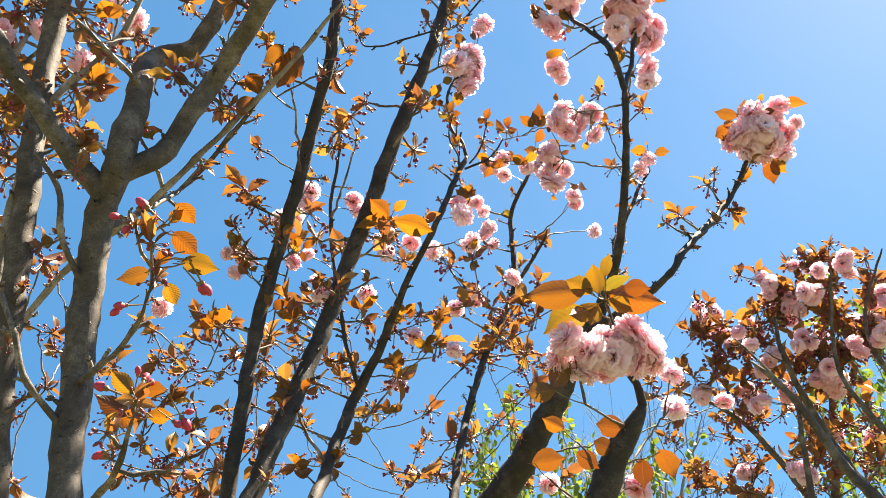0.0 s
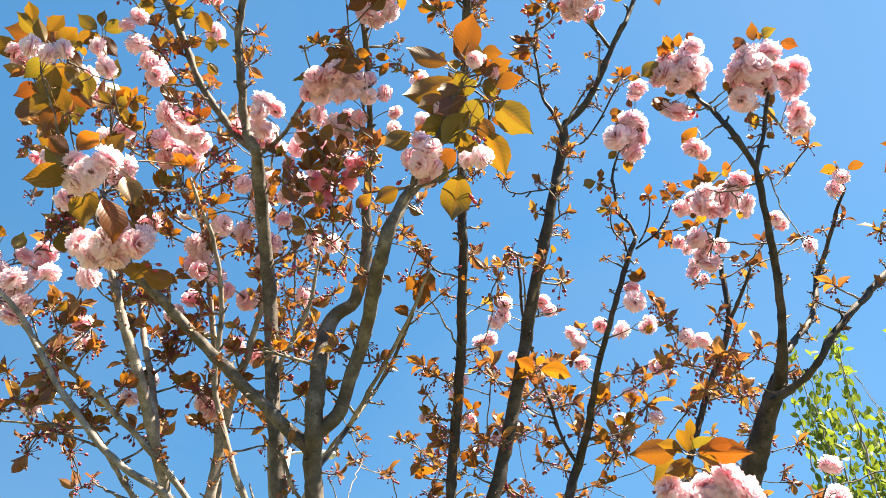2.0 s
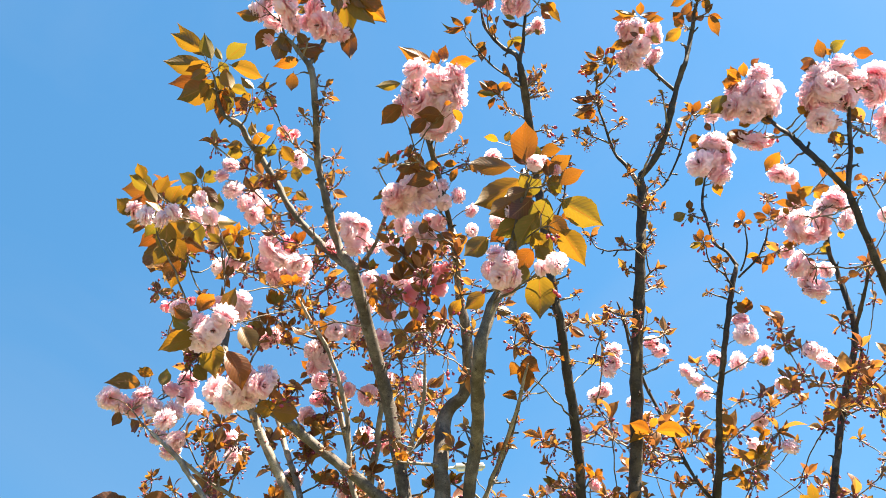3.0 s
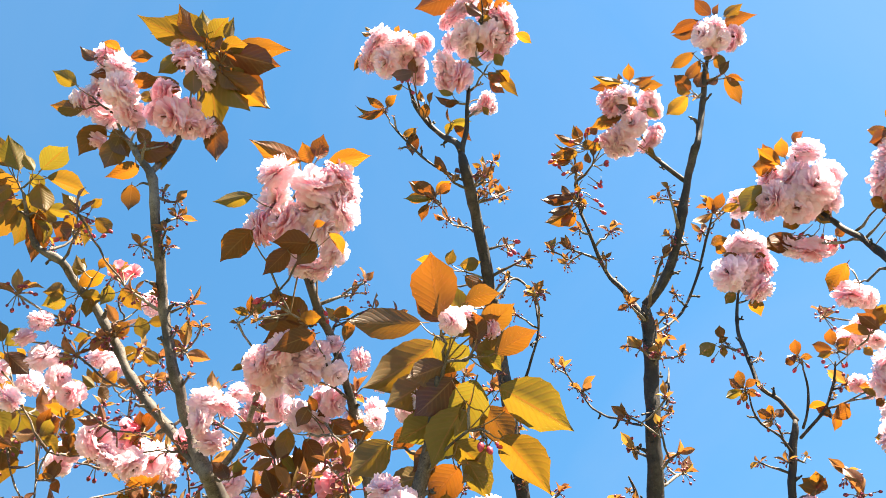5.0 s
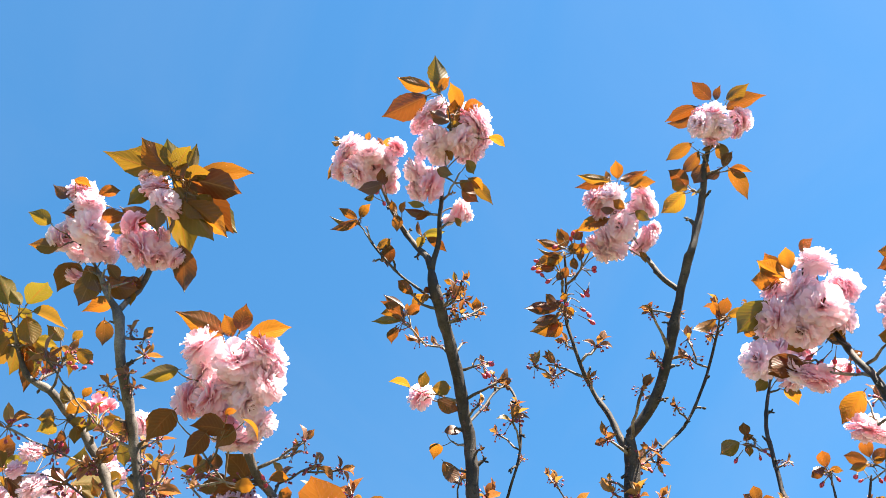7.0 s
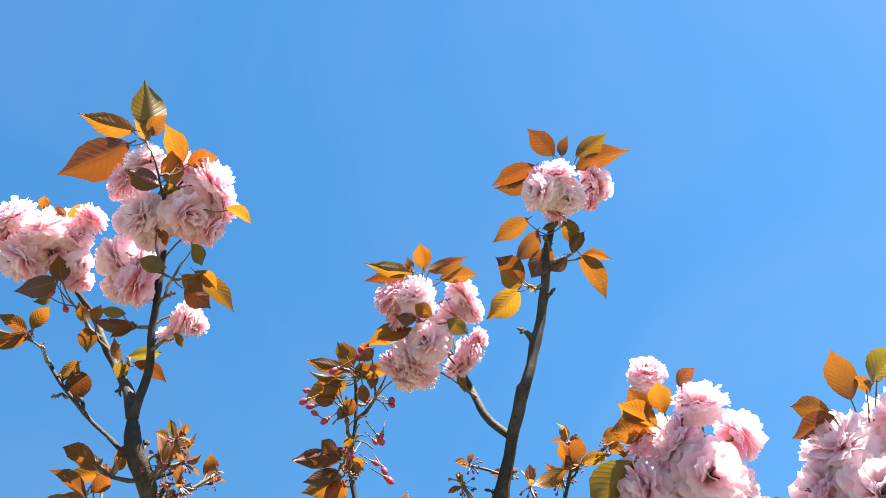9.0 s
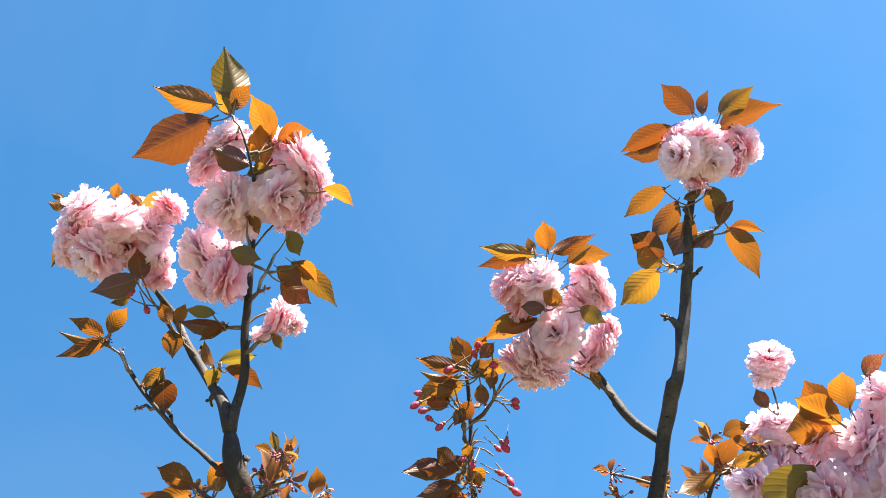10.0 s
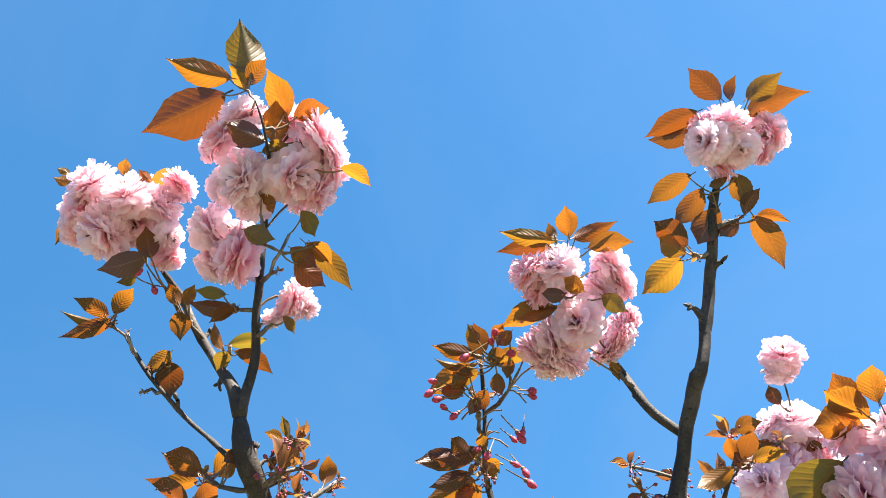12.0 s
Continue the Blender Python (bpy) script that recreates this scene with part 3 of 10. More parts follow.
        for bx, by, bz, tx, ty, tz, wide, roll in leaves:
            b, t = Vector((bx, by, bz)), Vector((tx, ty, tz))
            ax = (t - b).normalized()
            up = (Vector((0, 0, 1)) - ax * ax.z).normalized()
            n = Matrix.Rotation(radians(roll), 3, ax) @ up
            y = n.cross(ax)
            length = (t - b).length
            wide = min(wide, 0.62 * length)
            m = Matrix((ax * length * 1.1, y * wide * 1.1, n * length * 0.6)).transposed().to_4x4()
            m.translation = b - ax * length * 0.08
            pick = chance.rand()
            # The dark share gets the bronze leaf with shade in its colour.
            kinds = OLIVE_LEAVES if pick < green else SHADED_LEAVES if pick < green + dark else LEAVES
            part("leaf", kinds[chance.randint(len(kinds))], limb, self.base, m)
            q = min(tips, key=lambda g: (g[0] - b).length)[1]
            if (q - b).length > 0.003:
                stalks.add(*stick(q - self.base, b + ax * 0.004 - self.base, 0.0009, 0.0006, 4, sag=0.003))
        for x, y, z in buds:
            p = Vector((x, y, z))
            bunch = [Vector(o) for o in buds if (Vector(o) - p).length < 0.035]
            q, r = self.near(sum(bunch, Vector()) / len(bunch) + Vector((0, 0, 0.012)), below=False)
            way = ((p - q).normalized() + Vector((0, 0, -0.5)) + Vector(chance.normal(size=3)) * 0.3).normalized()
            m = Matrix.Translation(p) @ way.to_track_quat("Z", "Y").to_matrix().to_4x4()
            part("bud", BUDS[chance.randint(len(BUDS))], limb, self.base, m @ Matrix.Scale(chance.uniform(0.52, 0.85), 4))
            foot = p - way * 0.024
            if (foot - q).length > 0.004:
                stalks.add(*stick(q - self.base, foot - self.base, 0.0008, 0.0008, 4, sag=-0.004))
        if pile.f:
            part("twig_growth", pile.mesh("twig_growth", [TWIG]), limb, kind="stuff")
        if stalks.f:
            part("stalk_growth", stalks.mesh("stalk_growth", [STALK]), limb, kind="stuff")

    def spurs(self, name, start, end, step, size=0.03, reach=0.03):
        """Short side spurs with a leaf tuft each, along a stretch of a limb, given by heights."""
        line, rows, gone = self.lines[name], [], 0.0
        for i in range(1, len(line)):
            gone += np.linalg.norm(line[i, :3] - line[i - 1, :3])
            if not start <= line[i, 2] <= end or gone < step:
                continue
            gone = step * chance.uniform(-0.6, 0.3)
            d = chance.normal(size=3)
            d[2] = abs(d[2]) * 0.6
            d /= np.linalg.norm(d)
            rows.append((*(line[i, :3] + d * (line[i, 3] + reach * chance.uniform(0.2, 1.4))), size * chance.uniform(0.55, 1.15)))
        self.dress(name, tufts=rows)


# ---- ground ----
ground_mesh = bpy.data.meshes.new("ground")
bm = bmesh.new()
bmesh.ops.create_grid(bm, x_segments=40, y_segments=40, size=1500)
for v in bm.verts:
    d = v.co.length
    v.co.z = 0.0 if d < 120 else 2.5 * noise.noise((v.co.x / 300, v.co.y / 300, 0))
bm.to_mesh(ground_mesh)
bm.free()
ground_mesh.materials.append(EARTH)
tagged(new("ground", ground_mesh), "patchy spring grass with bare brown earth under the trees", "ground", kind="structure")

# ---- cherries ----

cherry_a = Cherry((-0.5, 0.85, 0), 'flowering cherry with grey-brown limbs, bronze leaves and pale pink double blossom')
cherry_a.limb("a_trunk",
    (-0.347, 0.665, 1.702, 0.0175),
    (-0.361, 0.663, 1.780, 0.0175),
    (-0.375, 0.636, 1.916, 0.0175),
    (-0.369, 0.592, 2.018, 0.0175),
    (-0.349, 0.559, 2.062, 0.0175),
    (-0.347, 0.547, 2.115, 0.0172),
    (-0.346, 0.545, 2.176, 0.0167), rooted=True)
cherry_a.limb("a_m",
    (-0.347, 0.546, 2.161, 0.0168),
    (-0.371, 0.582, 2.258, 0.0167),
    (-0.361, 0.591, 2.290, 0.0155),
    (-0.326, 0.593, 2.315, 0.0140),
    (-0.299, 0.578, 2.370, 0.0127),
    (-0.290, 0.549, 2.478, 0.0105),
    (-0.241, 0.469, 2.584, 0.0066),
    (-0.213, 0.409, 2.647, 0.0061),
    (-0.183, 0.346, 2.687, 0.0059),
    (-0.177, 0.312, 2.741, 0.0051),
    (-0.150, 0.266, 2.772, 0.0034))
cherry_a.limb("a_n",
    (-0.354, 0.567, 2.051, 0.0155),
    (-0.312, 0.571, 2.086, 0.0136),
    (-0.286, 0.559, 2.142, 0.0133),
    (-0.249, 0.532, 2.198, 0.0128),
    (-0.136, 0.404, 2.269, 0.0128),
    (-0.112, 0.406, 2.344, 0.0108),
    (-0.098, 0.424, 2.395, 0.0100),
    (-0.084, 0.428, 2.441, 0.0092),
    (-0.058, 0.420, 2.482, 0.0080),
    (-0.036, 0.406, 2.507, 0.0064),
    (-0.018, 0.391, 2.528, 0.0044))
cherry_a.limb("a_bare",
    (-0.363, 0.582, 2.030, 0.0148),
    (-0.417, 0.525, 2.088, 0.0119),
    (-0.475, 0.431, 2.162, 0.0105),
    (-0.538, 0.325, 2.246, 0.0096),
    (-0.585, 0.256, 2.307, 0.0088),
    (-0.616, 0.236, 2.362, 0.0079),
    (-0.706, 0.283, 2.476, 0.0062))
cherry_a.limb("a_twig1",
    (-0.342, 0.538, 2.164, 0.0045),
    (-0.360, 0.491, 2.163, 0.0036),
    (-0.382, 0.436, 2.160, 0.0031))
cherry_a.limb("a_twig2",
    (-0.362, 0.661, 1.793, 0.0050),
    (-0.392, 0.613, 1.826, 0.0040),
    (-0.406, 0.586, 1.866, 0.0034),
    (-0.426, 0.573, 1.902, 0.0032),
    (-0.477, 0.568, 1.985, 0.0028))
cherry_a.limb("a_twig3",
    (-0.368, 0.650, 1.845, 0.0051),
    (-0.285, 0.545, 1.818, 0.0032),
    (-0.255, 0.512, 1.828, 0.0026),
    (-0.241, 0.487, 1.839, 0.0017))
cherry_a.limb("a_twig4",
    (-0.347, 0.665, 1.706, 0.0048),
    (-0.279, 0.590, 1.724, 0.0038),
    (-0.255, 0.546, 1.744, 0.0030),
    (-0.244, 0.528, 1.752, 0.0020))
cherry_a.limb("a_back",
    (-0.374, 0.627, 1.936, 0.0046),
    (-0.392, 0.580, 1.977, 0.0043),
    (-0.397, 0.547, 2.018, 0.0040),
    (-0.417, 0.522, 2.043, 0.0030))
cherry_a.limb("a_r",
    (-0.370, 0.600, 1.999, 0.0047),
    (-0.377, 0.770, 2.220, 0.0047),
    (-0.324, 0.761, 2.308, 0.0047),
    (-0.274, 0.718, 2.346, 0.0044),
    (-0.260, 0.706, 2.352, 0.0026))
cherry_a.limb("b_trunk",
    (-0.458, 0.667, 1.867, 0.0151),
    (-0.470, 0.626, 2.014, 0.0151),
    (-0.489, 0.586, 2.184, 0.0151),
    (-0.500, 0.566, 2.303, 0.0151),
    (-0.482, 0.490, 2.434, 0.0146),
    (-0.447, 0.405, 2.528, 0.0146),
    (-0.428, 0.378, 2.539, 0.0146), rooted=True)
cherry_a.limb("b_up",
    (-0.428, 0.378, 2.539, 0.0131),
    (-0.453, 0.356, 2.603, 0.0101),
    (-0.434, 0.300, 2.677, 0.0085),
    (-0.423, 0.262, 2.757, 0.0081),
    (-0.370, 0.203, 2.842, 0.0079),
    (-0.362, 0.176, 2.901, 0.0079),
    (-0.373, 0.155, 2.939, 0.0051),
    (-0.403, 0.125, 2.995, 0.0042))
cherry_a.limb("b_up2",
    (-0.364, 0.172, 2.908, 0.0065),
    (-0.368, 0.193, 2.966, 0.0065),
    (-0.346, 0.195, 3.001, 0.0047),
    (-0.322, 0.199, 3.054, 0.0043),
    (-0.297, 0.198, 3.087, 0.0032),
    (-0.274, 0.181, 3.114, 0.0027))
cherry_a.limb("b_left",
    (-0.428, 0.378, 2.539, 0.0098),
    (-0.484, 0.361, 2.597, 0.0097),
    (-0.519, 0.318, 2.656, 0.0094),
    (-0.541, 0.282, 2.708, 0.0090),
    (-0.555, 0.226, 2.784, 0.0090),
    (-0.556, 0.198, 2.808, 0.0086),
    (-0.558, 0.171, 2.831, 0.0082),
    (-0.549, 0.147, 2.844, 0.0076),
    (-0.565, 0.118, 2.858, 0.0066),
    (-0.560, 0.094, 2.883, 0.0050),
    (-0.543, 0.064, 2.923, 0.0036))
cherry_a.limb("b_right",
    (-0.431, 0.382, 2.537, 0.0071),
    (-0.391, 0.396, 2.583, 0.0055),
    (-0.331, 0.380, 2.646, 0.0050),
    (-0.287, 0.360, 2.638, 0.0026))
cherry_a.dress("a_m", tufts=[
    (-0.195, 0.304, 2.663, 0.025), (-0.231, 0.302, 2.658, 0.023), (-0.163, 0.390, 2.701, 0.030), (-0.166, 0.426, 2.698, 0.033),
    (-0.153, 0.453, 2.695, 0.030), (-0.147, 0.395, 2.714, 0.027), (-0.206, 0.401, 2.686, 0.028), (-0.210, 0.358, 2.668, 0.027),
    (-0.302, 0.461, 2.369, 0.041), (-0.338, 0.430, 2.330, 0.042), (-0.257, 0.467, 2.395, 0.046), (-0.252, 0.581, 2.176, 0.033),
    (-0.203, 0.487, 2.408, 0.034), (-0.262, 0.416, 2.438, 0.038), (-0.214, 0.485, 2.368, 0.038), (-0.359, 0.517, 2.225, 0.035),
    (-0.361, 0.463, 2.238, 0.034), (-0.275, 0.442, 2.381, 0.039), (-0.386, 0.490, 2.180, 0.044), (-0.242, 0.541, 2.314, 0.038),
    (-0.297, 0.560, 2.224, 0.034), (-0.304, 0.344, 2.436, 0.037), (-0.216, 0.459, 2.438, 0.035), (-0.315, 0.432, 2.365, 0.041)])
cherry_a.dress("a_m", tufts=[
    (-0.215, 0.414, 2.502, 0.039), (-0.242, 0.381, 2.468, 0.042), (-0.264, 0.403, 2.435, 0.036), (-0.210, 0.434, 2.472, 0.047),
    (-0.399, 0.479, 2.212, 0.049), (-0.281, 0.430, 2.407, 0.034), (-0.332, 0.364, 2.436, 0.036), (-0.309, 0.543, 2.188, 0.045),
    (-0.304, 0.502, 2.276, 0.041), (-0.214, 0.384, 2.478, 0.033), (-0.254, 0.523, 2.314, 0.043), (-0.302, 0.365, 2.425, 0.035),
    (-0.183, 0.414, 2.482, 0.036), (-0.271, 0.573, 2.206, 0.037)])
cherry_a.dress("a_m", blossoms=[
    (-0.120, 0.234, 2.784, 0.054), (-0.148, 0.251, 2.765, 0.049), (-0.171, 0.250, 2.734, 0.049), (-0.136, 0.262, 2.731, 0.053),
    (-0.089, 0.269, 2.764, 0.057), (-0.113, 0.279, 2.747, 0.048), (-0.074, 0.293, 2.782, 0.051), (-0.088, 0.312, 2.748, 0.057),
    (-0.106, 0.300, 2.724, 0.047), (-0.081, 0.312, 2.773, 0.039), (-0.154, 0.304, 2.696, 0.044), (-0.119, 0.328, 2.708, 0.041),
    (-0.145, 0.324, 2.694, 0.038), (-0.160, 0.292, 2.729, 0.051), (-0.122, 0.304, 2.782, 0.058), (-0.240, 0.344, 2.640, 0.051),
    (-0.231, 0.365, 2.651, 0.040), (-0.270, 0.343, 2.634, 0.037), (-0.208, 0.374, 2.631, 0.040), (-0.224, 0.379, 2.609, 0.036),
    (-0.204, 0.405, 2.611, 0.035), (-0.201, 0.396, 2.650, 0.031), (-0.186, 0.429, 2.633, 0.036), (-0.185, 0.465, 2.614, 0.031)])
cherry_a.dress("a_m", blossoms=[
    (-0.250, 0.372, 2.601, 0.033), (-0.096, 0.428, 2.532, 0.036), (-0.164, 0.433, 2.545, 0.028)])
cherry_a.dress("a_m", leaves=[
    (-0.092, 0.250, 2.789, -0.129, 0.198, 2.816, 0.026, 65), (-0.087, 0.258, 2.787, -0.084, 0.241, 2.809, 0.022, 40),
    (-0.078, 0.262, 2.791, -0.067, 0.258, 2.822, 0.022, 2), (-0.074, 0.271, 2.786, -0.035, 0.305, 2.795, 0.022, -27),
    (-0.151, 0.233, 2.710, -0.192, 0.222, 2.682, 0.030, 18), (-0.123, 0.267, 2.687, -0.159, 0.259, 2.664, 0.022, 44),
    (-0.097, 0.280, 2.683, -0.132, 0.249, 2.690, 0.026, 39), (-0.100, 0.285, 2.692, -0.128, 0.281, 2.672, 0.021, 43),
    (-0.080, 0.287, 2.693, -0.080, 0.309, 2.673, 0.038, 9), (-0.082, 0.267, 2.693, -0.072, 0.276, 2.697, 0.009, -30),
    (-0.148, 0.225, 2.757, -0.181, 0.193, 2.748, 0.018, 60), (-0.177, 0.351, 2.634, -0.229, 0.325, 2.623, 0.026, 46)], green=0.10)
cherry_a.dress("a_m", leaves=[
    (-0.191, 0.334, 2.654, -0.173, 0.353, 2.656, 0.029, -52), (-0.211, 0.308, 2.696, -0.216, 0.318, 2.675, 0.015, -9),
    (-0.223, 0.327, 2.664, -0.240, 0.309, 2.657, 0.017, 70), (-0.212, 0.333, 2.669, -0.223, 0.311, 2.669, 0.014, 83),
    (-0.175, 0.370, 2.668, -0.154, 0.386, 2.669, 0.014, -40), (-0.178, 0.394, 2.641, -0.154, 0.387, 2.659, 0.014, -6),
    (-0.239, 0.394, 2.578, -0.255, 0.390, 2.555, 0.019, 43), (-0.267, 0.386, 2.557, -0.283, 0.386, 2.522, 0.022, 46),
    (-0.229, 0.420, 2.562, -0.214, 0.443, 2.547, 0.022, -63), (-0.259, 0.405, 2.546, -0.256, 0.429, 2.519, 0.022, -51),
    (-0.230, 0.440, 2.540, -0.255, 0.427, 2.531, 0.021, 82), (-0.195, 0.460, 2.556, -0.223, 0.449, 2.547, 0.020, 50)], green=0.10)
cherry_a.dress("a_m", buds=[
    (-0.183, 0.363, 2.675), (-0.188, 0.357, 2.678), (-0.207, 0.290, 2.671), (-0.208, 0.298, 2.668),
    (-0.186, 0.370, 2.669), (-0.326, 0.420, 2.295), (-0.322, 0.428, 2.288), (-0.333, 0.424, 2.284),
    (-0.259, 0.469, 2.306), (-0.253, 0.475, 2.301), (-0.270, 0.480, 2.299), (-0.310, 0.468, 2.263),
    (-0.303, 0.473, 2.257), (-0.214, 0.436, 2.399), (-0.210, 0.444, 2.396)])
cherry_a.dress("a_n", blossoms=[
    (0.030, 0.362, 2.558, 0.031), (0.035, 0.379, 2.572, 0.023), (0.044, 0.407, 2.561, 0.023), (-0.053, 0.402, 2.518, 0.030),
    (-0.036, 0.428, 2.524, 0.024), (-0.049, 0.349, 2.413, 0.036), (-0.032, 0.352, 2.392, 0.040), (-0.052, 0.358, 2.370, 0.043),
    (-0.041, 0.381, 2.374, 0.038), (-0.079, 0.370, 2.400, 0.036), (-0.061, 0.392, 2.364, 0.028), (-0.055, 0.389, 2.402, 0.032),
    (0.043, 0.377, 2.367, 0.038), (0.020, 0.374, 2.367, 0.029), (0.044, 0.392, 2.379, 0.027)])
cherry_a.dress("a_n", leaves=[
    (0.020, 0.358, 2.562, 0.051, 0.315, 2.605, 0.061, 13), (-0.023, 0.377, 2.588, -0.065, 0.309, 2.580, 0.031, 67),
    (-0.022, 0.396, 2.572, -0.099, 0.362, 2.537, 0.052, 70), (0.034, 0.379, 2.585, 0.062, 0.403, 2.594, 0.022, -27),
    (0.048, 0.402, 2.529, 0.090, 0.419, 2.544, 0.026, -36), (0.036, 0.393, 2.544, 0.047, 0.376, 2.567, 0.026, -10),
    (0.047, 0.404, 2.496, 0.092, 0.451, 2.450, 0.046, -45), (0.033, 0.424, 2.482, 0.057, 0.449, 2.478, 0.018, -27),
    (0.029, 0.427, 2.460, 0.024, 0.501, 2.422, 0.040, -21), (0.031, 0.418, 2.518, 0.048, 0.405, 2.557, 0.027, 18),
    (0.017, 0.401, 2.552, -0.019, 0.399, 2.533, 0.035, 26), (-0.003, 0.404, 2.548, -0.033, 0.387, 2.525, 0.036, 75)], green=0.62)
cherry_a.dress("a_n", leaves=[
    (-0.017, 0.406, 2.521, -0.071, 0.406, 2.497, 0.049, 30), (-0.025, 0.424, 2.513, -0.060, 0.425, 2.496, 0.039, 65),
    (-0.002, 0.445, 2.466, -0.033, 0.437, 2.434, 0.039, 68), (-0.073, 0.416, 2.497, -0.105, 0.409, 2.482, 0.031, 37),
    (-0.106, 0.408, 2.493, -0.144, 0.384, 2.460, 0.044, 68), (-0.055, 0.437, 2.430, -0.069, 0.445, 2.399, 0.042, 17),
    (-0.029, 0.438, 2.404, -0.055, 0.469, 2.340, 0.051, 10), (0.040, 0.396, 2.575, 0.061, 0.406, 2.576, 0.026, -31),
    (-0.010, 0.403, 2.528, -0.028, 0.427, 2.502, 0.038, 27), (-0.000, 0.408, 2.501, -0.006, 0.440, 2.479, 0.034, -45),
    (-0.053, 0.423, 2.476, -0.081, 0.416, 2.454, 0.036, 63), (0.035, 0.399, 2.537, 0.042, 0.419, 2.520, 0.026, -33)], green=0.62)
cherry_a.dress("a_n", leaves=[
    (0.010, 0.373, 2.572, 0.006, 0.336, 2.587, 0.018, 78), (-0.037, 0.426, 2.486, -0.059, 0.413, 2.468, 0.033, 48),
    (0.019, 0.384, 2.554, 0.043, 0.392, 2.571, 0.029, -28), (-0.009, 0.379, 2.567, -0.009, 0.409, 2.543, 0.036, -23),
    (-0.077, 0.451, 2.431, -0.102, 0.442, 2.403, 0.033, 77), (-0.137, 0.429, 2.403, -0.175, 0.419, 2.380, 0.044, 62),
    (-0.117, 0.477, 2.375, -0.132, 0.453, 2.382, 0.023, 85)], green=0.62)
cherry_a.dress("a_n", leaves=[
    (-0.002, 0.399, 2.523, -0.039, 0.378, 2.488, 0.042, 66), (-0.002, 0.411, 2.496, -0.048, 0.410, 2.447, 0.046, 26),
    (0.024, 0.401, 2.511, -0.022, 0.417, 2.473, 0.044, 47), (-0.007, 0.394, 2.539, -0.036, 0.365, 2.523, 0.036, 73),
    (0.012, 0.425, 2.496, 0.019, 0.456, 2.460, 0.032, -41), (0.031, 0.394, 2.570, 0.030, 0.350, 2.589, 0.032, 43),
    (0.037, 0.400, 2.553, 0.077, 0.404, 2.574, 0.031, -22), (-0.034, 0.434, 2.450, -0.079, 0.433, 2.423, 0.041, 45),
    (-0.019, 0.430, 2.450, -0.018, 0.458, 2.418, 0.034, -22), (-0.037, 0.414, 2.497, -0.083, 0.396, 2.480, 0.039, 43),
    (-0.072, 0.430, 2.454, -0.102, 0.398, 2.440, 0.038, 84), (-0.019, 0.413, 2.465, -0.016, 0.456, 2.445, 0.032, -31),
    (-0.037, 0.403, 2.538, -0.078, 0.375, 2.511, 0.035, 66)], green=0.62)
cherry_a.dress("a_n", buds=[
    (0.002, 0.429, 2.464), (0.005, 0.434, 2.459), (0.012, 0.438, 2.461), (-0.103, 0.401, 2.409),
    (-0.117, 0.406, 2.394), (-0.030, 0.477, 2.388), (-0.028, 0.483, 2.382)])
cherry_a.dress("a_bare", blossoms=[
    (-0.525, 0.117, 2.362, 0.046), (-0.493, 0.132, 2.343, 0.050), (-0.477, 0.142, 2.373, 0.051), (-0.517, 0.128, 2.329, 0.051),
    (-0.504, 0.213, 2.287, 0.051), (-0.478, 0.231, 2.269, 0.051), (-0.519, 0.203, 2.264, 0.052), (-0.578, 0.201, 2.280, 0.053),
    (-0.560, 0.211, 2.255, 0.050), (-0.483, 0.247, 2.292, 0.048), (-0.521, 0.230, 2.253, 0.052)])
cherry_a.dress("a_bare", leaves=[
    (-0.521, 0.105, 2.371, -0.516, 0.064, 2.371, 0.031, 68), (-0.517, 0.112, 2.378, -0.478, 0.114, 2.400, 0.046, -9),
    (-0.521, 0.126, 2.330, -0.543, 0.068, 2.301, 0.047, 28), (-0.493, 0.152, 2.378, -0.467, 0.147, 2.424, 0.048, 17),
    (-0.480, 0.176, 2.362, -0.467, 0.200, 2.318, 0.045, 84), (-0.509, 0.152, 2.327, -0.550, 0.185, 2.287, 0.068, -32),
    (-0.500, 0.165, 2.319, -0.495, 0.204, 2.257, 0.041, 88), (-0.523, 0.112, 2.347, -0.538, 0.074, 2.368, 0.027, 75),
    (-0.487, 0.262, 2.234, -0.445, 0.291, 2.223, 0.031, -72), (-0.489, 0.273, 2.249, -0.512, 0.245, 2.234, 0.031, 73)], green=0.30)
cherry_a.dress("a_bare", buds=[
    (-0.494, 0.269, 2.254), (-0.478, 0.271, 2.243), (-0.475, 0.273, 2.254), (-0.475, 0.287, 2.245),
    (-0.476, 0.184, 2.364)])
cherry_a.dress("a_twig3", tufts=[
    (-0.232, 0.476, 1.843, 0.034), (-0.233, 0.456, 1.862, 0.029), (-0.245, 0.444, 1.876, 0.020)])
cherry_a.dress("a_twig3", blossoms=[
    (-0.234, 0.506, 1.838, 0.020)])
cherry_a.dress("a_twig3", leaves=[
    (-0.220, 0.447, 1.902, -0.206, 0.462, 1.892, 0.017, -37), (-0.223, 0.462, 1.884, -0.205, 0.479, 1.873, 0.019, -50),
    (-0.217, 0.477, 1.864, -0.188, 0.489, 1.864, 0.018, -40), (-0.242, 0.481, 1.858, -0.270, 0.485, 1.853, 0.014, 58),
    (-0.228, 0.487, 1.851, -0.221, 0.499, 1.836, 0.013, -47), (-0.225, 0.457, 1.889, -0.215, 0.454, 1.901, 0.012, -16),
    (-0.235, 0.479, 1.862, -0.225, 0.469, 1.872, 0.011, -7)], green=0.05)
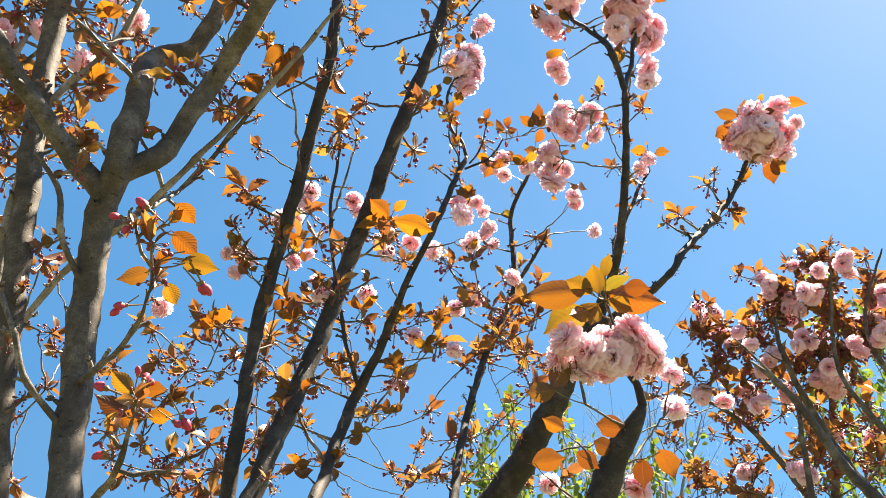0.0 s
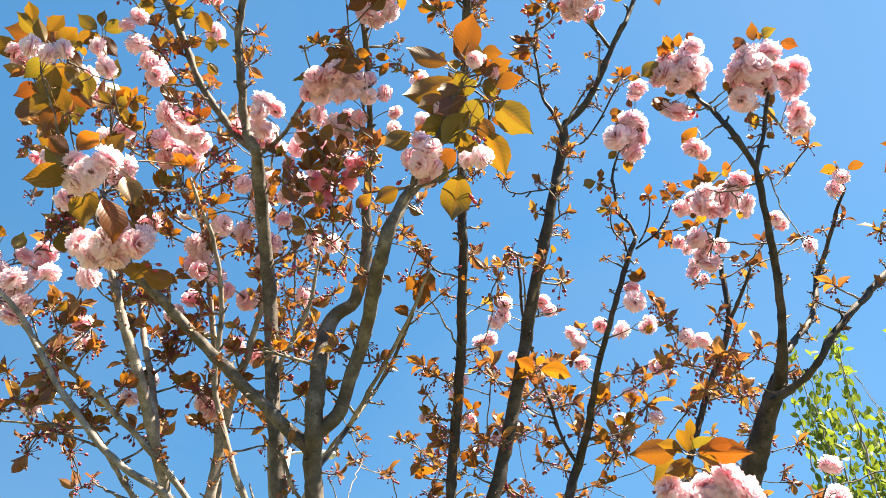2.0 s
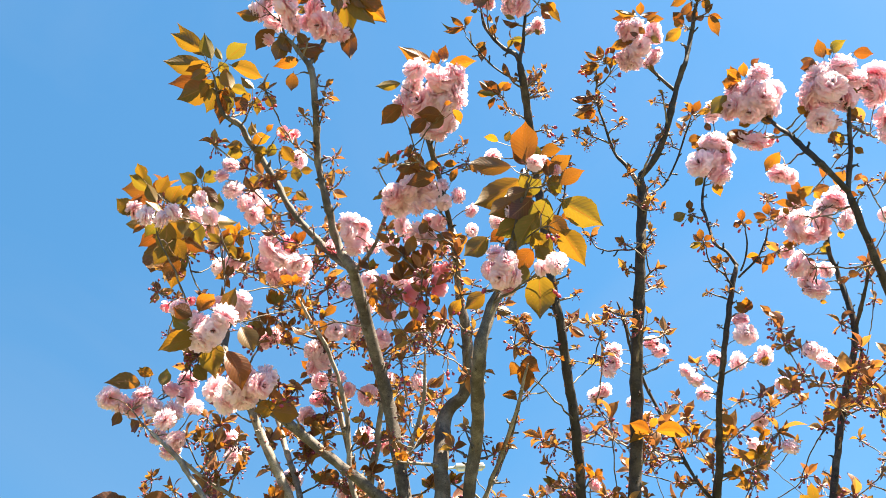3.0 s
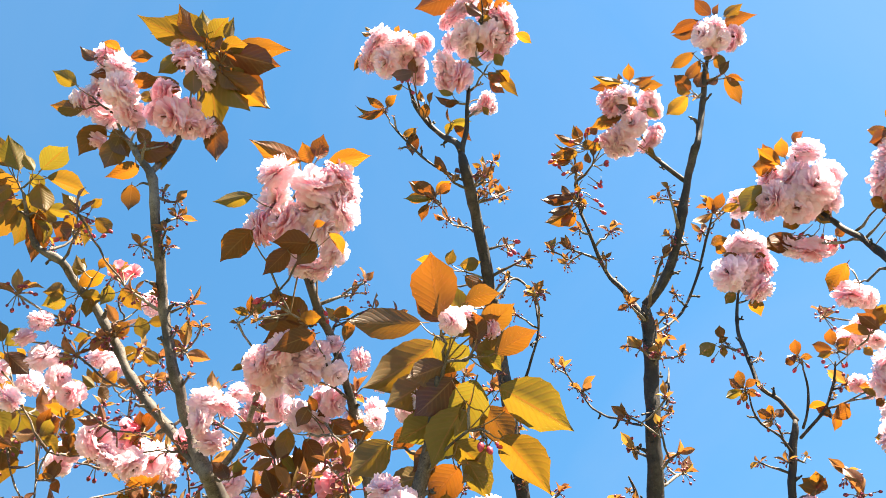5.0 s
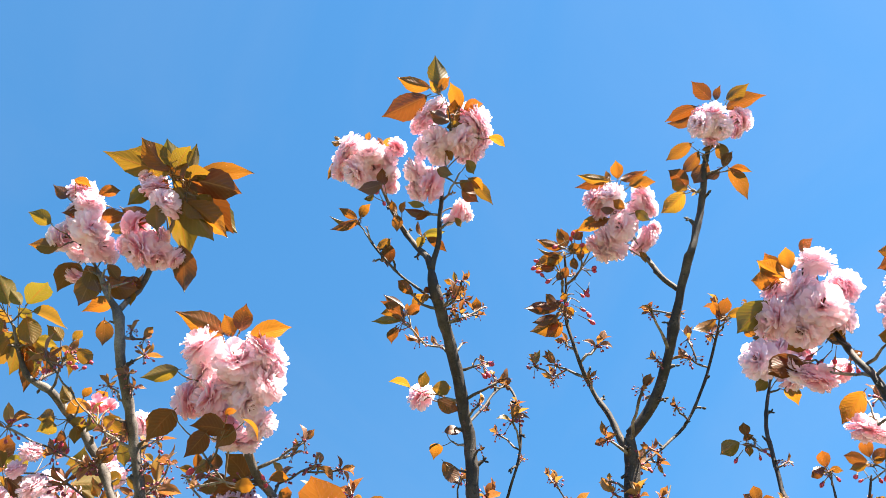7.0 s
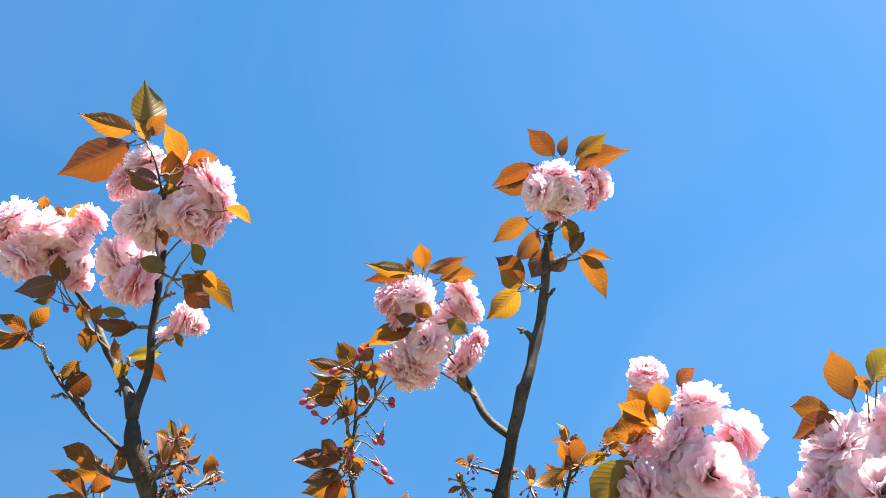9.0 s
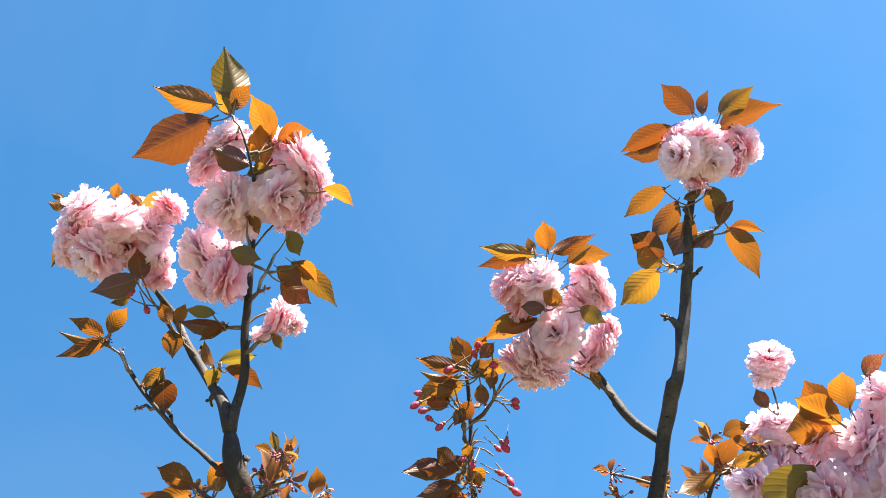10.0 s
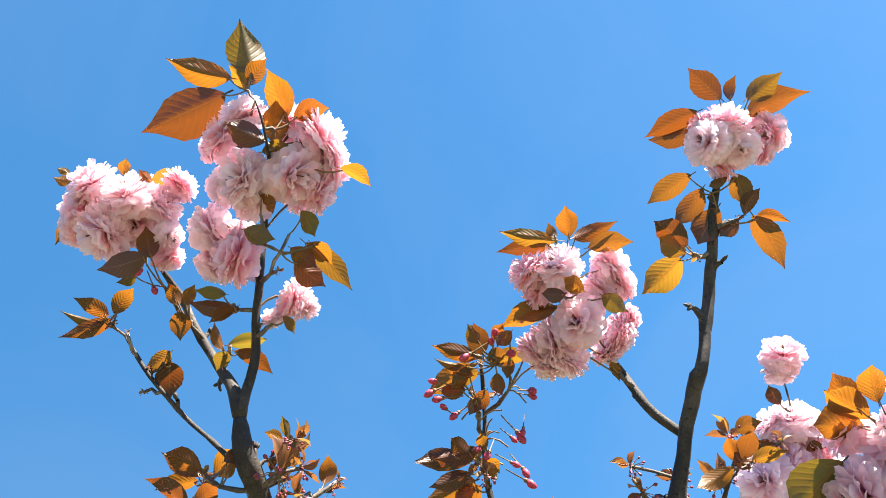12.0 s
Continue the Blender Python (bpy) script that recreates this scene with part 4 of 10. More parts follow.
cherry_a.dress("a_twig3", buds=[
    (-0.202, 0.488, 1.849), (-0.200, 0.489, 1.851), (-0.212, 0.490, 1.870), (-0.257, 0.440, 1.882),
    (-0.250, 0.446, 1.877), (-0.262, 0.491, 1.829), (-0.257, 0.489, 1.830), (-0.250, 0.449, 1.898),
    (-0.242, 0.447, 1.898), (-0.205, 0.491, 1.871)])
cherry_a.dress("a_twig4", tufts=[
    (-0.237, 0.507, 1.752, 0.029), (-0.268, 0.541, 1.742, 0.025), (-0.207, 0.556, 1.728, 0.025), (-0.187, 0.545, 1.733, 0.024),
    (-0.222, 0.592, 1.729, 0.026)])
cherry_a.dress("a_twig4", leaves=[
    (-0.252, 0.536, 1.756, -0.280, 0.525, 1.770, 0.014, 80), (-0.249, 0.526, 1.769, -0.265, 0.510, 1.783, 0.013, 58),
    (-0.245, 0.525, 1.770, -0.222, 0.522, 1.771, 0.012, -41), (-0.239, 0.536, 1.756, -0.220, 0.539, 1.754, 0.018, -57),
    (-0.247, 0.533, 1.760, -0.258, 0.541, 1.746, 0.011, 28)], green=0.05)
cherry_a.dress("a_twig4", buds=[
    (-0.265, 0.513, 1.768), (-0.238, 0.525, 1.780), (-0.242, 0.522, 1.780), (-0.209, 0.535, 1.757),
    (-0.215, 0.533, 1.749), (-0.240, 0.506, 1.775), (-0.276, 0.560, 1.736), (-0.210, 0.535, 1.753)])
cherry_a.dress("a_back", tufts=[
    (-0.642, 0.921, 2.212, 0.062), (-0.595, 0.765, 2.438, 0.063), (-0.619, 0.806, 2.430, 0.054), (-0.594, 0.814, 2.398, 0.052),
    (-0.617, 0.747, 2.444, 0.042), (-0.612, 0.848, 2.380, 0.053), (-0.635, 1.002, 2.124, 0.046), (-0.646, 1.058, 2.053, 0.038),
    (-0.675, 1.059, 2.005, 0.042), (-0.679, 1.108, 1.923, 0.064), (-0.539, 0.688, 2.541, 0.053), (-0.572, 0.705, 2.504, 0.042),
    (-0.652, 0.658, 2.484, 0.063), (-0.632, 0.660, 2.501, 0.053), (-0.672, 0.712, 2.416, 0.052), (-0.688, 0.830, 2.301, 0.052),
    (-0.668, 0.972, 2.128, 0.037)])
cherry_a.dress("a_back", leaves=[
    (-0.407, 0.577, 1.960, -0.420, 0.572, 1.965, 0.017, -84), (-0.403, 0.580, 1.962, -0.402, 0.566, 1.970, 0.013, 12),
    (-0.399, 0.587, 1.968, -0.390, 0.587, 1.976, 0.012, -74), (-0.346, 0.433, 2.159, -0.321, 0.436, 2.159, 0.020, -65),
    (-0.355, 0.441, 2.157, -0.334, 0.428, 2.162, 0.016, -19), (-0.395, 0.542, 2.037, -0.406, 0.545, 2.028, 0.017, 59)])
cherry_a.dress("b_trunk", tufts=[
    (-0.571, 0.762, 2.534, 0.048), (-0.568, 0.665, 2.644, 0.053), (-0.625, 0.689, 2.523, 0.056), (-0.618, 0.683, 2.604, 0.040),
    (-0.533, 0.610, 2.781, 0.055), (-0.664, 0.646, 2.525, 0.040), (-0.530, 0.681, 2.675, 0.052), (-0.304, 0.819, 2.771, 0.044),
    (-0.497, 0.715, 2.689, 0.049), (-0.530, 0.774, 2.523, 0.041), (-0.517, 0.788, 2.586, 0.045), (-0.341, 0.793, 2.807, 0.056),
    (-0.411, 0.852, 2.634, 0.043), (-0.489, 0.664, 2.778, 0.056)])
cherry_a.dress("b_trunk", tufts=[
    (-0.588, 0.739, 2.489, 0.046), (-0.664, 0.604, 2.574, 0.039), (-0.384, 0.881, 2.595, 0.042), (-0.407, 0.888, 2.535, 0.056),
    (-0.450, 0.790, 2.679, 0.054), (-0.665, 0.668, 2.511, 0.044), (-0.358, 0.824, 2.696, 0.042), (-0.572, 0.644, 2.661, 0.045),
    (-0.554, 0.694, 2.673, 0.050), (-0.528, 0.773, 2.596, 0.046), (-0.578, 0.647, 2.672, 0.055), (-0.622, 0.599, 2.641, 0.044),
    (-0.745, 0.871, 2.632, 0.043), (-0.673, 0.864, 2.648, 0.053)])
cherry_a.dress("b_trunk", tufts=[
    (-0.825, 0.907, 2.536, 0.037), (-0.749, 1.133, 2.342, 0.037), (-0.804, 1.034, 2.449, 0.039), (-0.818, 0.946, 2.483, 0.048),
    (-0.817, 0.900, 2.538, 0.041), (-0.810, 0.924, 2.515, 0.057), (-0.713, 1.211, 2.230, 0.044), (-0.685, 1.265, 2.198, 0.042),
    (-0.767, 0.856, 2.608, 0.045), (-0.725, 1.207, 2.274, 0.052), (-0.713, 1.035, 2.505, 0.043), (-0.770, 0.994, 2.514, 0.044),
    (-0.754, 1.234, 2.226, 0.047)])
cherry_a.dress("b_trunk", blossoms=[
    (-0.399, 0.340, 2.629, 0.052), (-0.402, 0.336, 2.597, 0.042), (-0.413, 0.363, 2.577, 0.046), (-0.388, 0.366, 2.625, 0.037),
    (-0.495, 0.617, 2.751, 0.047), (-0.502, 0.657, 2.691, 0.052), (-0.538, 0.617, 2.658, 0.048), (-0.505, 0.620, 2.693, 0.045),
    (-0.437, 0.671, 2.738, 0.048), (-0.582, 0.563, 2.656, 0.049), (-0.553, 0.536, 2.724, 0.051), (-0.609, 0.577, 2.594, 0.053),
    (-0.508, 0.667, 2.661, 0.051), (-0.506, 0.721, 2.557, 0.049), (-0.483, 0.645, 2.709, 0.047)])
cherry_a.dress("b_trunk", blossoms=[
    (-0.556, 0.507, 2.745, 0.045)])
cherry_a.dress("b_trunk", leaves=[
    (-0.701, 0.239, 2.655, -0.725, 0.209, 2.680, 0.017, 76), (-0.703, 0.237, 2.655, -0.728, 0.208, 2.652, 0.025, 101),
    (-0.693, 0.232, 2.642, -0.674, 0.260, 2.615, 0.022, -36), (-0.692, 0.236, 2.649, -0.675, 0.234, 2.682, 0.018, 10),
    (-0.684, 0.235, 2.639, -0.665, 0.235, 2.661, 0.018, -32), (-0.705, 0.230, 2.656, -0.668, 0.249, 2.668, 0.027, -85),
    (-0.660, 0.282, 2.728, -0.659, 0.257, 2.740, 0.013, 68), (-0.649, 0.285, 2.732, -0.649, 0.269, 2.749, 0.014, 70),
    (-0.637, 0.282, 2.722, -0.642, 0.301, 2.706, 0.016, -71), (-0.640, 0.283, 2.724, -0.612, 0.291, 2.742, 0.021, -76),
    (-0.679, 0.258, 2.676, -0.691, 0.228, 2.691, 0.019, 31), (-0.678, 0.260, 2.680, -0.685, 0.276, 2.653, 0.014, -28)], green=0.14)
cherry_a.dress("b_trunk", leaves=[
    (-0.688, 0.259, 2.685, -0.693, 0.272, 2.665, 0.011, -51), (-0.694, 0.261, 2.689, -0.678, 0.256, 2.710, 0.012, -25),
    (-0.689, 0.261, 2.680, -0.655, 0.276, 2.685, 0.015, -39), (-0.565, 0.336, 2.630, -0.572, 0.307, 2.638, 0.013, 81),
    (-0.570, 0.338, 2.638, -0.597, 0.317, 2.639, 0.013, 58), (-0.564, 0.333, 2.634, -0.554, 0.318, 2.661, 0.018, 30),
    (-0.567, 0.338, 2.636, -0.531, 0.330, 2.658, 0.018, 1), (-0.561, 0.325, 2.626, -0.574, 0.327, 2.603, 0.017, 48),
    (-0.698, 0.287, 2.630, -0.709, 0.264, 2.643, 0.011, 70), (-0.698, 0.289, 2.635, -0.709, 0.265, 2.663, 0.023, 35),
    (-0.712, 0.290, 2.636, -0.694, 0.304, 2.643, 0.012, -31), (-0.711, 0.289, 2.639, -0.690, 0.281, 2.662, 0.020, 23)], green=0.14)
cherry_a.dress("b_trunk", leaves=[
    (-0.698, 0.288, 2.631, -0.679, 0.294, 2.649, 0.015, -51), (-0.703, 0.294, 2.632, -0.681, 0.303, 2.641, 0.015, -3),
    (-0.752, 0.294, 2.611, -0.765, 0.310, 2.596, 0.014, -63), (-0.757, 0.294, 2.608, -0.747, 0.274, 2.625, 0.017, 56),
    (-0.748, 0.290, 2.607, -0.734, 0.280, 2.633, 0.015, 38), (-0.733, 0.285, 2.605, -0.722, 0.284, 2.627, 0.012, -10),
    (-0.741, 0.289, 2.610, -0.776, 0.275, 2.609, 0.020, 18), (-0.643, 0.391, 2.590, -0.650, 0.358, 2.603, 0.025, 19),
    (-0.653, 0.391, 2.602, -0.674, 0.371, 2.597, 0.015, 51), (-0.635, 0.389, 2.591, -0.618, 0.378, 2.605, 0.012, -2),
    (-0.645, 0.390, 2.599, -0.647, 0.370, 2.613, 0.012, 65), (-0.644, 0.391, 2.590, -0.621, 0.399, 2.605, 0.016, -17)], green=0.14)
cherry_a.dress("b_trunk", leaves=[
    (-0.625, 0.414, 2.541, -0.630, 0.426, 2.516, 0.017, -28), (-0.630, 0.412, 2.546, -0.631, 0.396, 2.557, 0.009, 44),
    (-0.637, 0.412, 2.542, -0.625, 0.398, 2.565, 0.016, 13), (-0.618, 0.410, 2.534, -0.624, 0.389, 2.555, 0.017, 46),
    (-0.637, 0.417, 2.543, -0.621, 0.427, 2.555, 0.010, -64), (-0.709, 0.396, 2.569, -0.713, 0.372, 2.586, 0.015, 90),
    (-0.707, 0.395, 2.570, -0.696, 0.376, 2.595, 0.020, 58), (-0.708, 0.395, 2.569, -0.691, 0.384, 2.592, 0.020, 46),
    (-0.713, 0.399, 2.570, -0.682, 0.406, 2.588, 0.019, -7), (-0.603, 0.442, 2.510, -0.604, 0.459, 2.486, 0.020, -7),
    (-0.594, 0.443, 2.508, -0.578, 0.426, 2.525, 0.012, -10), (-0.593, 0.439, 2.504, -0.582, 0.435, 2.525, 0.012, -11)], green=0.14)
cherry_a.dress("b_trunk", leaves=[
    (-0.591, 0.443, 2.514, -0.554, 0.447, 2.529, 0.017, -34), (-0.745, 0.398, 2.521, -0.749, 0.369, 2.535, 0.018, 62),
    (-0.730, 0.394, 2.523, -0.721, 0.362, 2.543, 0.018, 38), (-0.733, 0.390, 2.519, -0.757, 0.390, 2.500, 0.018, 48),
    (-0.736, 0.400, 2.525, -0.710, 0.398, 2.541, 0.017, -48), (-0.731, 0.395, 2.521, -0.739, 0.416, 2.503, 0.013, -19),
    (-0.640, 0.440, 2.491, -0.666, 0.415, 2.506, 0.020, 109), (-0.632, 0.442, 2.491, -0.630, 0.426, 2.507, 0.018, 92),
    (-0.632, 0.441, 2.488, -0.611, 0.460, 2.498, 0.016, -89), (-0.627, 0.436, 2.496, -0.603, 0.442, 2.508, 0.012, -62)], green=0.14)
cherry_a.dress("b_up", tufts=[
    (-0.365, 0.226, 2.859, 0.041), (-0.403, 0.202, 2.817, 0.036), (-0.430, 0.310, 2.702, 0.040), (-0.436, 0.222, 2.764, 0.037),
    (-0.351, 0.177, 2.960, 0.028), (-0.396, 0.311, 2.728, 0.027), (-0.362, 0.219, 2.883, 0.036), (-0.410, 0.290, 2.762, 0.037),
    (-0.452, 0.199, 2.787, 0.029), (-0.418, 0.116, 2.834, 0.039), (-0.358, 0.214, 2.824, 0.023)])
cherry_a.dress("b_up", blossoms=[
    (-0.369, 0.069, 3.090, 0.049), (-0.351, 0.083, 3.063, 0.048), (-0.355, 0.099, 3.025, 0.063), (-0.390, 0.079, 3.063, 0.044),
    (-0.422, 0.068, 3.026, 0.047), (-0.368, 0.121, 3.007, 0.051), (-0.411, 0.107, 3.013, 0.049), (-0.425, 0.107, 2.975, 0.031),
    (-0.411, 0.078, 3.042, 0.040), (-0.382, 0.142, 3.006, 0.032)])
cherry_a.dress("b_up", leaves=[
    (-0.351, 0.051, 3.087, -0.342, 0.076, 3.082, 0.016, -37), (-0.367, 0.055, 3.067, -0.380, 0.030, 3.085, 0.018, 77),
    (-0.333, 0.088, 3.068, -0.316, 0.113, 3.077, 0.017, -31), (-0.403, 0.050, 3.035, -0.411, 0.016, 3.044, 0.023, 41),
    (-0.348, 0.107, 3.034, -0.319, 0.129, 3.044, 0.024, -15), (-0.411, 0.072, 3.005, -0.441, 0.035, 3.010, 0.022, 58),
    (-0.398, 0.105, 2.984, -0.446, 0.096, 2.953, 0.034, -5), (-0.389, 0.125, 2.972, -0.417, 0.127, 2.928, 0.036, 15),
    (-0.386, 0.142, 2.958, -0.332, 0.185, 2.939, 0.033, -73), (-0.362, 0.165, 2.959, -0.345, 0.192, 2.952, 0.020, -43),
    (-0.360, 0.175, 2.951, -0.366, 0.188, 2.929, 0.018, -20), (-0.387, 0.163, 2.935, -0.438, 0.137, 2.931, 0.023, 38)], green=0.15)
cherry_a.dress("b_up", leaves=[
    (-0.405, 0.166, 2.914, -0.423, 0.178, 2.882, 0.025, -6), (-0.352, 0.087, 3.049, -0.383, 0.056, 3.046, 0.021, 54),
    (-0.367, 0.138, 2.981, -0.367, 0.163, 2.961, 0.023, -22), (-0.391, 0.114, 2.982, -0.393, 0.147, 2.947, 0.028, -63)], green=0.15)
cherry_a.dress("b_up2", tufts=[
    (-0.287, 0.196, 3.087, 0.024)])
cherry_a.dress("b_up2", blossoms=[
    (-0.296, 0.153, 3.097, 0.051), (-0.278, 0.173, 3.065, 0.049), (-0.300, 0.140, 3.110, 0.032), (-0.291, 0.192, 3.067, 0.034),
    (-0.343, 0.152, 3.044, 0.053), (-0.334, 0.168, 3.003, 0.066), (-0.327, 0.196, 2.999, 0.052), (-0.317, 0.221, 3.002, 0.038),
    (-0.368, 0.155, 3.026, 0.040), (-0.327, 0.192, 3.033, 0.040)])
cherry_a.dress("b_up2", leaves=[
    (-0.275, 0.140, 3.119, -0.316, 0.099, 3.119, 0.021, 47), (-0.252, 0.160, 3.123, -0.282, 0.101, 3.130, 0.034, 56),
    (-0.255, 0.183, 3.096, -0.259, 0.149, 3.132, 0.038, 48), (-0.240, 0.188, 3.106, -0.222, 0.179, 3.145, 0.018, 27),
    (-0.250, 0.190, 3.094, -0.188, 0.263, 3.109, 0.031, -24), (-0.249, 0.206, 3.078, -0.253, 0.280, 3.044, 0.042, -55),
    (-0.266, 0.197, 3.070, -0.232, 0.261, 3.014, 0.038, -34), (-0.299, 0.215, 3.017, -0.322, 0.246, 2.956, 0.033, -17),
    (-0.340, 0.126, 3.066, -0.317, 0.166, 3.045, 0.030, -72), (-0.272, 0.160, 3.048, -0.284, 0.175, 3.013, 0.037, -38),
    (-0.297, 0.143, 3.092, -0.329, 0.131, 3.067, 0.024, 33), (-0.253, 0.182, 3.098, -0.221, 0.209, 3.104, 0.027, -5)], green=0.45)
cherry_a.dress("b_up2", leaves=[
    (-0.264, 0.195, 3.075, -0.258, 0.230, 3.047, 0.034, -78), (-0.348, 0.143, 3.041, -0.365, 0.123, 3.037, 0.024, 52)], green=0.45)
cherry_a.dress("b_up2", leaves=[
    (-0.266, 0.166, 3.107, -0.300, 0.071, 3.120, 0.035, 61), (-0.264, 0.164, 3.111, -0.254, 0.108, 3.137, 0.035, 67),
    (-0.260, 0.165, 3.115, -0.251, 0.141, 3.153, 0.029, 44), (-0.261, 0.169, 3.111, -0.221, 0.171, 3.134, 0.031, 10),
    (-0.262, 0.176, 3.104, -0.198, 0.255, 3.073, 0.042, -44), (-0.264, 0.181, 3.098, -0.255, 0.275, 3.042, 0.050, -38),
    (-0.270, 0.178, 3.094, -0.256, 0.250, 3.017, 0.044, -71), (-0.272, 0.175, 3.093, -0.321, 0.239, 3.007, 0.042, -22),
    (-0.268, 0.170, 3.103, -0.269, 0.214, 3.086, 0.041, -30), (-0.274, 0.164, 3.100, -0.307, 0.149, 3.072, 0.035, 36)], green=0.70, dark=0.24)
cherry_a.dress("b_left", tufts=[
    (-0.566, 0.159, 2.914, 0.046), (-0.546, 0.244, 2.749, 0.048), (-0.576, 0.115, 2.782, 0.041), (-0.575, 0.219, 2.722, 0.044),
    (-0.526, 0.315, 2.701, 0.039), (-0.563, 0.188, 2.760, 0.041), (-0.537, 0.249, 2.754, 0.041), (-0.552, 0.274, 2.625, 0.044),
    (-0.543, 0.323, 2.620, 0.036), (-0.480, 0.363, 2.654, 0.036), (-0.518, 0.354, 2.601, 0.030), (-0.644, 0.481, 2.731, 0.047),
    (-0.692, 0.371, 2.757, 0.040)])
cherry_a.dress("b_left", tufts=[
    (-0.834, 0.288, 2.579, 0.047), (-0.651, 0.483, 2.775, 0.046), (-0.754, 0.372, 2.665, 0.046), (-0.886, 0.205, 2.588, 0.048),
    (-0.818, 0.381, 2.585, 0.058), (-0.676, 0.472, 2.699, 0.050), (-0.723, 0.368, 2.729, 0.053), (-0.731, 0.461, 2.619, 0.056),
    (-0.667, 0.510, 2.699, 0.047), (-0.838, 0.231, 2.678, 0.045), (-0.713, 0.491, 2.599, 0.056), (-0.819, 0.346, 2.533, 0.052)])
cherry_a.dress("b_left", tufts=[
    (-0.811, 0.151, 2.726, 0.043), (-0.717, 0.431, 2.689, 0.050), (-0.790, 0.459, 2.538, 0.054), (-0.905, 0.257, 2.504, 0.047),
    (-0.680, 0.516, 2.644, 0.053)])
cherry_a.dress("b_left", blossoms=[
    (-0.531, 0.292, 2.827, 0.045), (-0.575, 0.156, 2.758, 0.038), (-0.587, 0.176, 2.713, 0.050), (-0.574, 0.204, 2.683, 0.040),
    (-0.587, 0.145, 2.731, 0.034), (-0.569, 0.222, 2.661, 0.044), (-0.576, 0.272, 2.608, 0.054), (-0.567, 0.299, 2.585, 0.049),
    (-0.543, 0.321, 2.577, 0.049), (-0.643, 0.166, 2.661, 0.045), (-0.650, 0.140, 2.698, 0.038), (-0.840, 0.325, 2.687, 0.052),
    (-0.666, 0.413, 2.659, 0.054), (-0.693, 0.358, 2.658, 0.049), (-0.681, 0.395, 2.635, 0.044), (-0.666, 0.433, 2.637, 0.049),
    (-0.696, 0.164, 2.471, 0.040)])
cherry_a.dress("b_left", blossoms=[
    (-0.693, 0.194, 2.450, 0.049), (-0.685, 0.231, 2.439, 0.049), (-0.678, 0.243, 2.504, 0.044), (-0.668, 0.281, 2.493, 0.046),
    (-0.722, 0.232, 2.424, 0.048), (-0.677, 0.048, 2.623, 0.045), (-0.658, 0.076, 2.617, 0.040), (-0.641, 0.089, 2.636, 0.040),
    (-0.569, 0.356, 2.600, 0.045), (-0.648, 0.276, 2.514, 0.051)])
cherry_a.dress("b_left", leaves=[
    (-0.535, 0.037, 2.954, -0.560, -0.028, 3.017, 0.030, 74), (-0.536, 0.027, 2.962, -0.555, -0.038, 2.974, 0.034, 37),
    (-0.531, 0.047, 2.949, -0.514, 0.012, 2.986, 0.033, 55), (-0.515, 0.062, 2.948, -0.508, 0.039, 2.963, 0.025, 68),
    (-0.508, 0.068, 2.948, -0.458, 0.080, 2.969, 0.044, -10), (-0.507, 0.078, 2.940, -0.457, 0.129, 2.906, 0.036, -28),
    (-0.548, 0.039, 2.942, -0.599, -0.022, 2.939, 0.039, 58), (-0.539, 0.054, 2.936, -0.590, 0.024, 2.937, 0.035, 17),
    (-0.555, 0.057, 2.921, -0.636, 0.014, 2.924, 0.039, 47), (-0.558, 0.067, 2.909, -0.632, 0.039, 2.894, 0.060, 53),
    (-0.547, 0.069, 2.917, -0.587, 0.067, 2.889, 0.035, 12), (-0.547, 0.080, 2.905, -0.593, 0.089, 2.867, 0.034, 13)], green=0.66, dark=0.24)
cherry_a.dress("b_left", leaves=[
    (-0.537, 0.090, 2.905, -0.576, 0.115, 2.841, 0.033, 6), (-0.549, 0.092, 2.893, -0.551, 0.116, 2.858, 0.034, -10),
    (-0.529, 0.093, 2.908, -0.542, 0.114, 2.877, 0.050, -31), (-0.528, 0.099, 2.905, -0.511, 0.129, 2.900, 0.046, -34),
    (-0.518, 0.074, 2.935, -0.522, 0.098, 2.892, 0.041, -63), (-0.532, 0.112, 2.889, -0.518, 0.139, 2.859, 0.027, -44),
    (-0.537, 0.070, 2.924, -0.556, 0.092, 2.898, 0.041, -15), (-0.550, 0.047, 2.933, -0.580, 0.033, 2.914, 0.046, 56),
    (-0.522, 0.059, 2.945, -0.525, 0.086, 2.925, 0.035, -25), (-0.493, 0.132, 2.903, -0.506, 0.105, 2.925, 0.019, 76),
    (-0.480, 0.144, 2.902, -0.466, 0.151, 2.916, 0.020, -21), (-0.483, 0.154, 2.891, -0.474, 0.182, 2.871, 0.021, -54)], green=0.66, dark=0.24)
cherry_a.dress("b_left", leaves=[
    (-0.497, 0.144, 2.889, -0.512, 0.161, 2.856, 0.019, 8), (-0.503, 0.133, 2.894, -0.529, 0.128, 2.885, 0.019, 33),
    (-0.565, 0.169, 2.812, -0.596, 0.149, 2.813, 0.031, 56), (-0.570, 0.176, 2.801, -0.605, 0.156, 2.796, 0.034, 33),
    (-0.549, 0.180, 2.815, -0.519, 0.204, 2.830, 0.035, -24), (-0.552, 0.189, 2.804, -0.533, 0.216, 2.800, 0.034, -43),
    (-0.544, 0.172, 2.826, -0.529, 0.171, 2.851, 0.030, 1), (-0.532, 0.179, 2.830, -0.526, 0.158, 2.848, 0.025, 80),
    (-0.514, 0.191, 2.833, -0.499, 0.195, 2.847, 0.018, -5), (-0.504, 0.226, 2.810, -0.508, 0.265, 2.790, 0.026, -44),
    (-0.514, 0.212, 2.814, -0.535, 0.214, 2.790, 0.027, 32), (-0.565, 0.189, 2.793, -0.589, 0.185, 2.780, 0.033, 54)], green=0.66, dark=0.24)
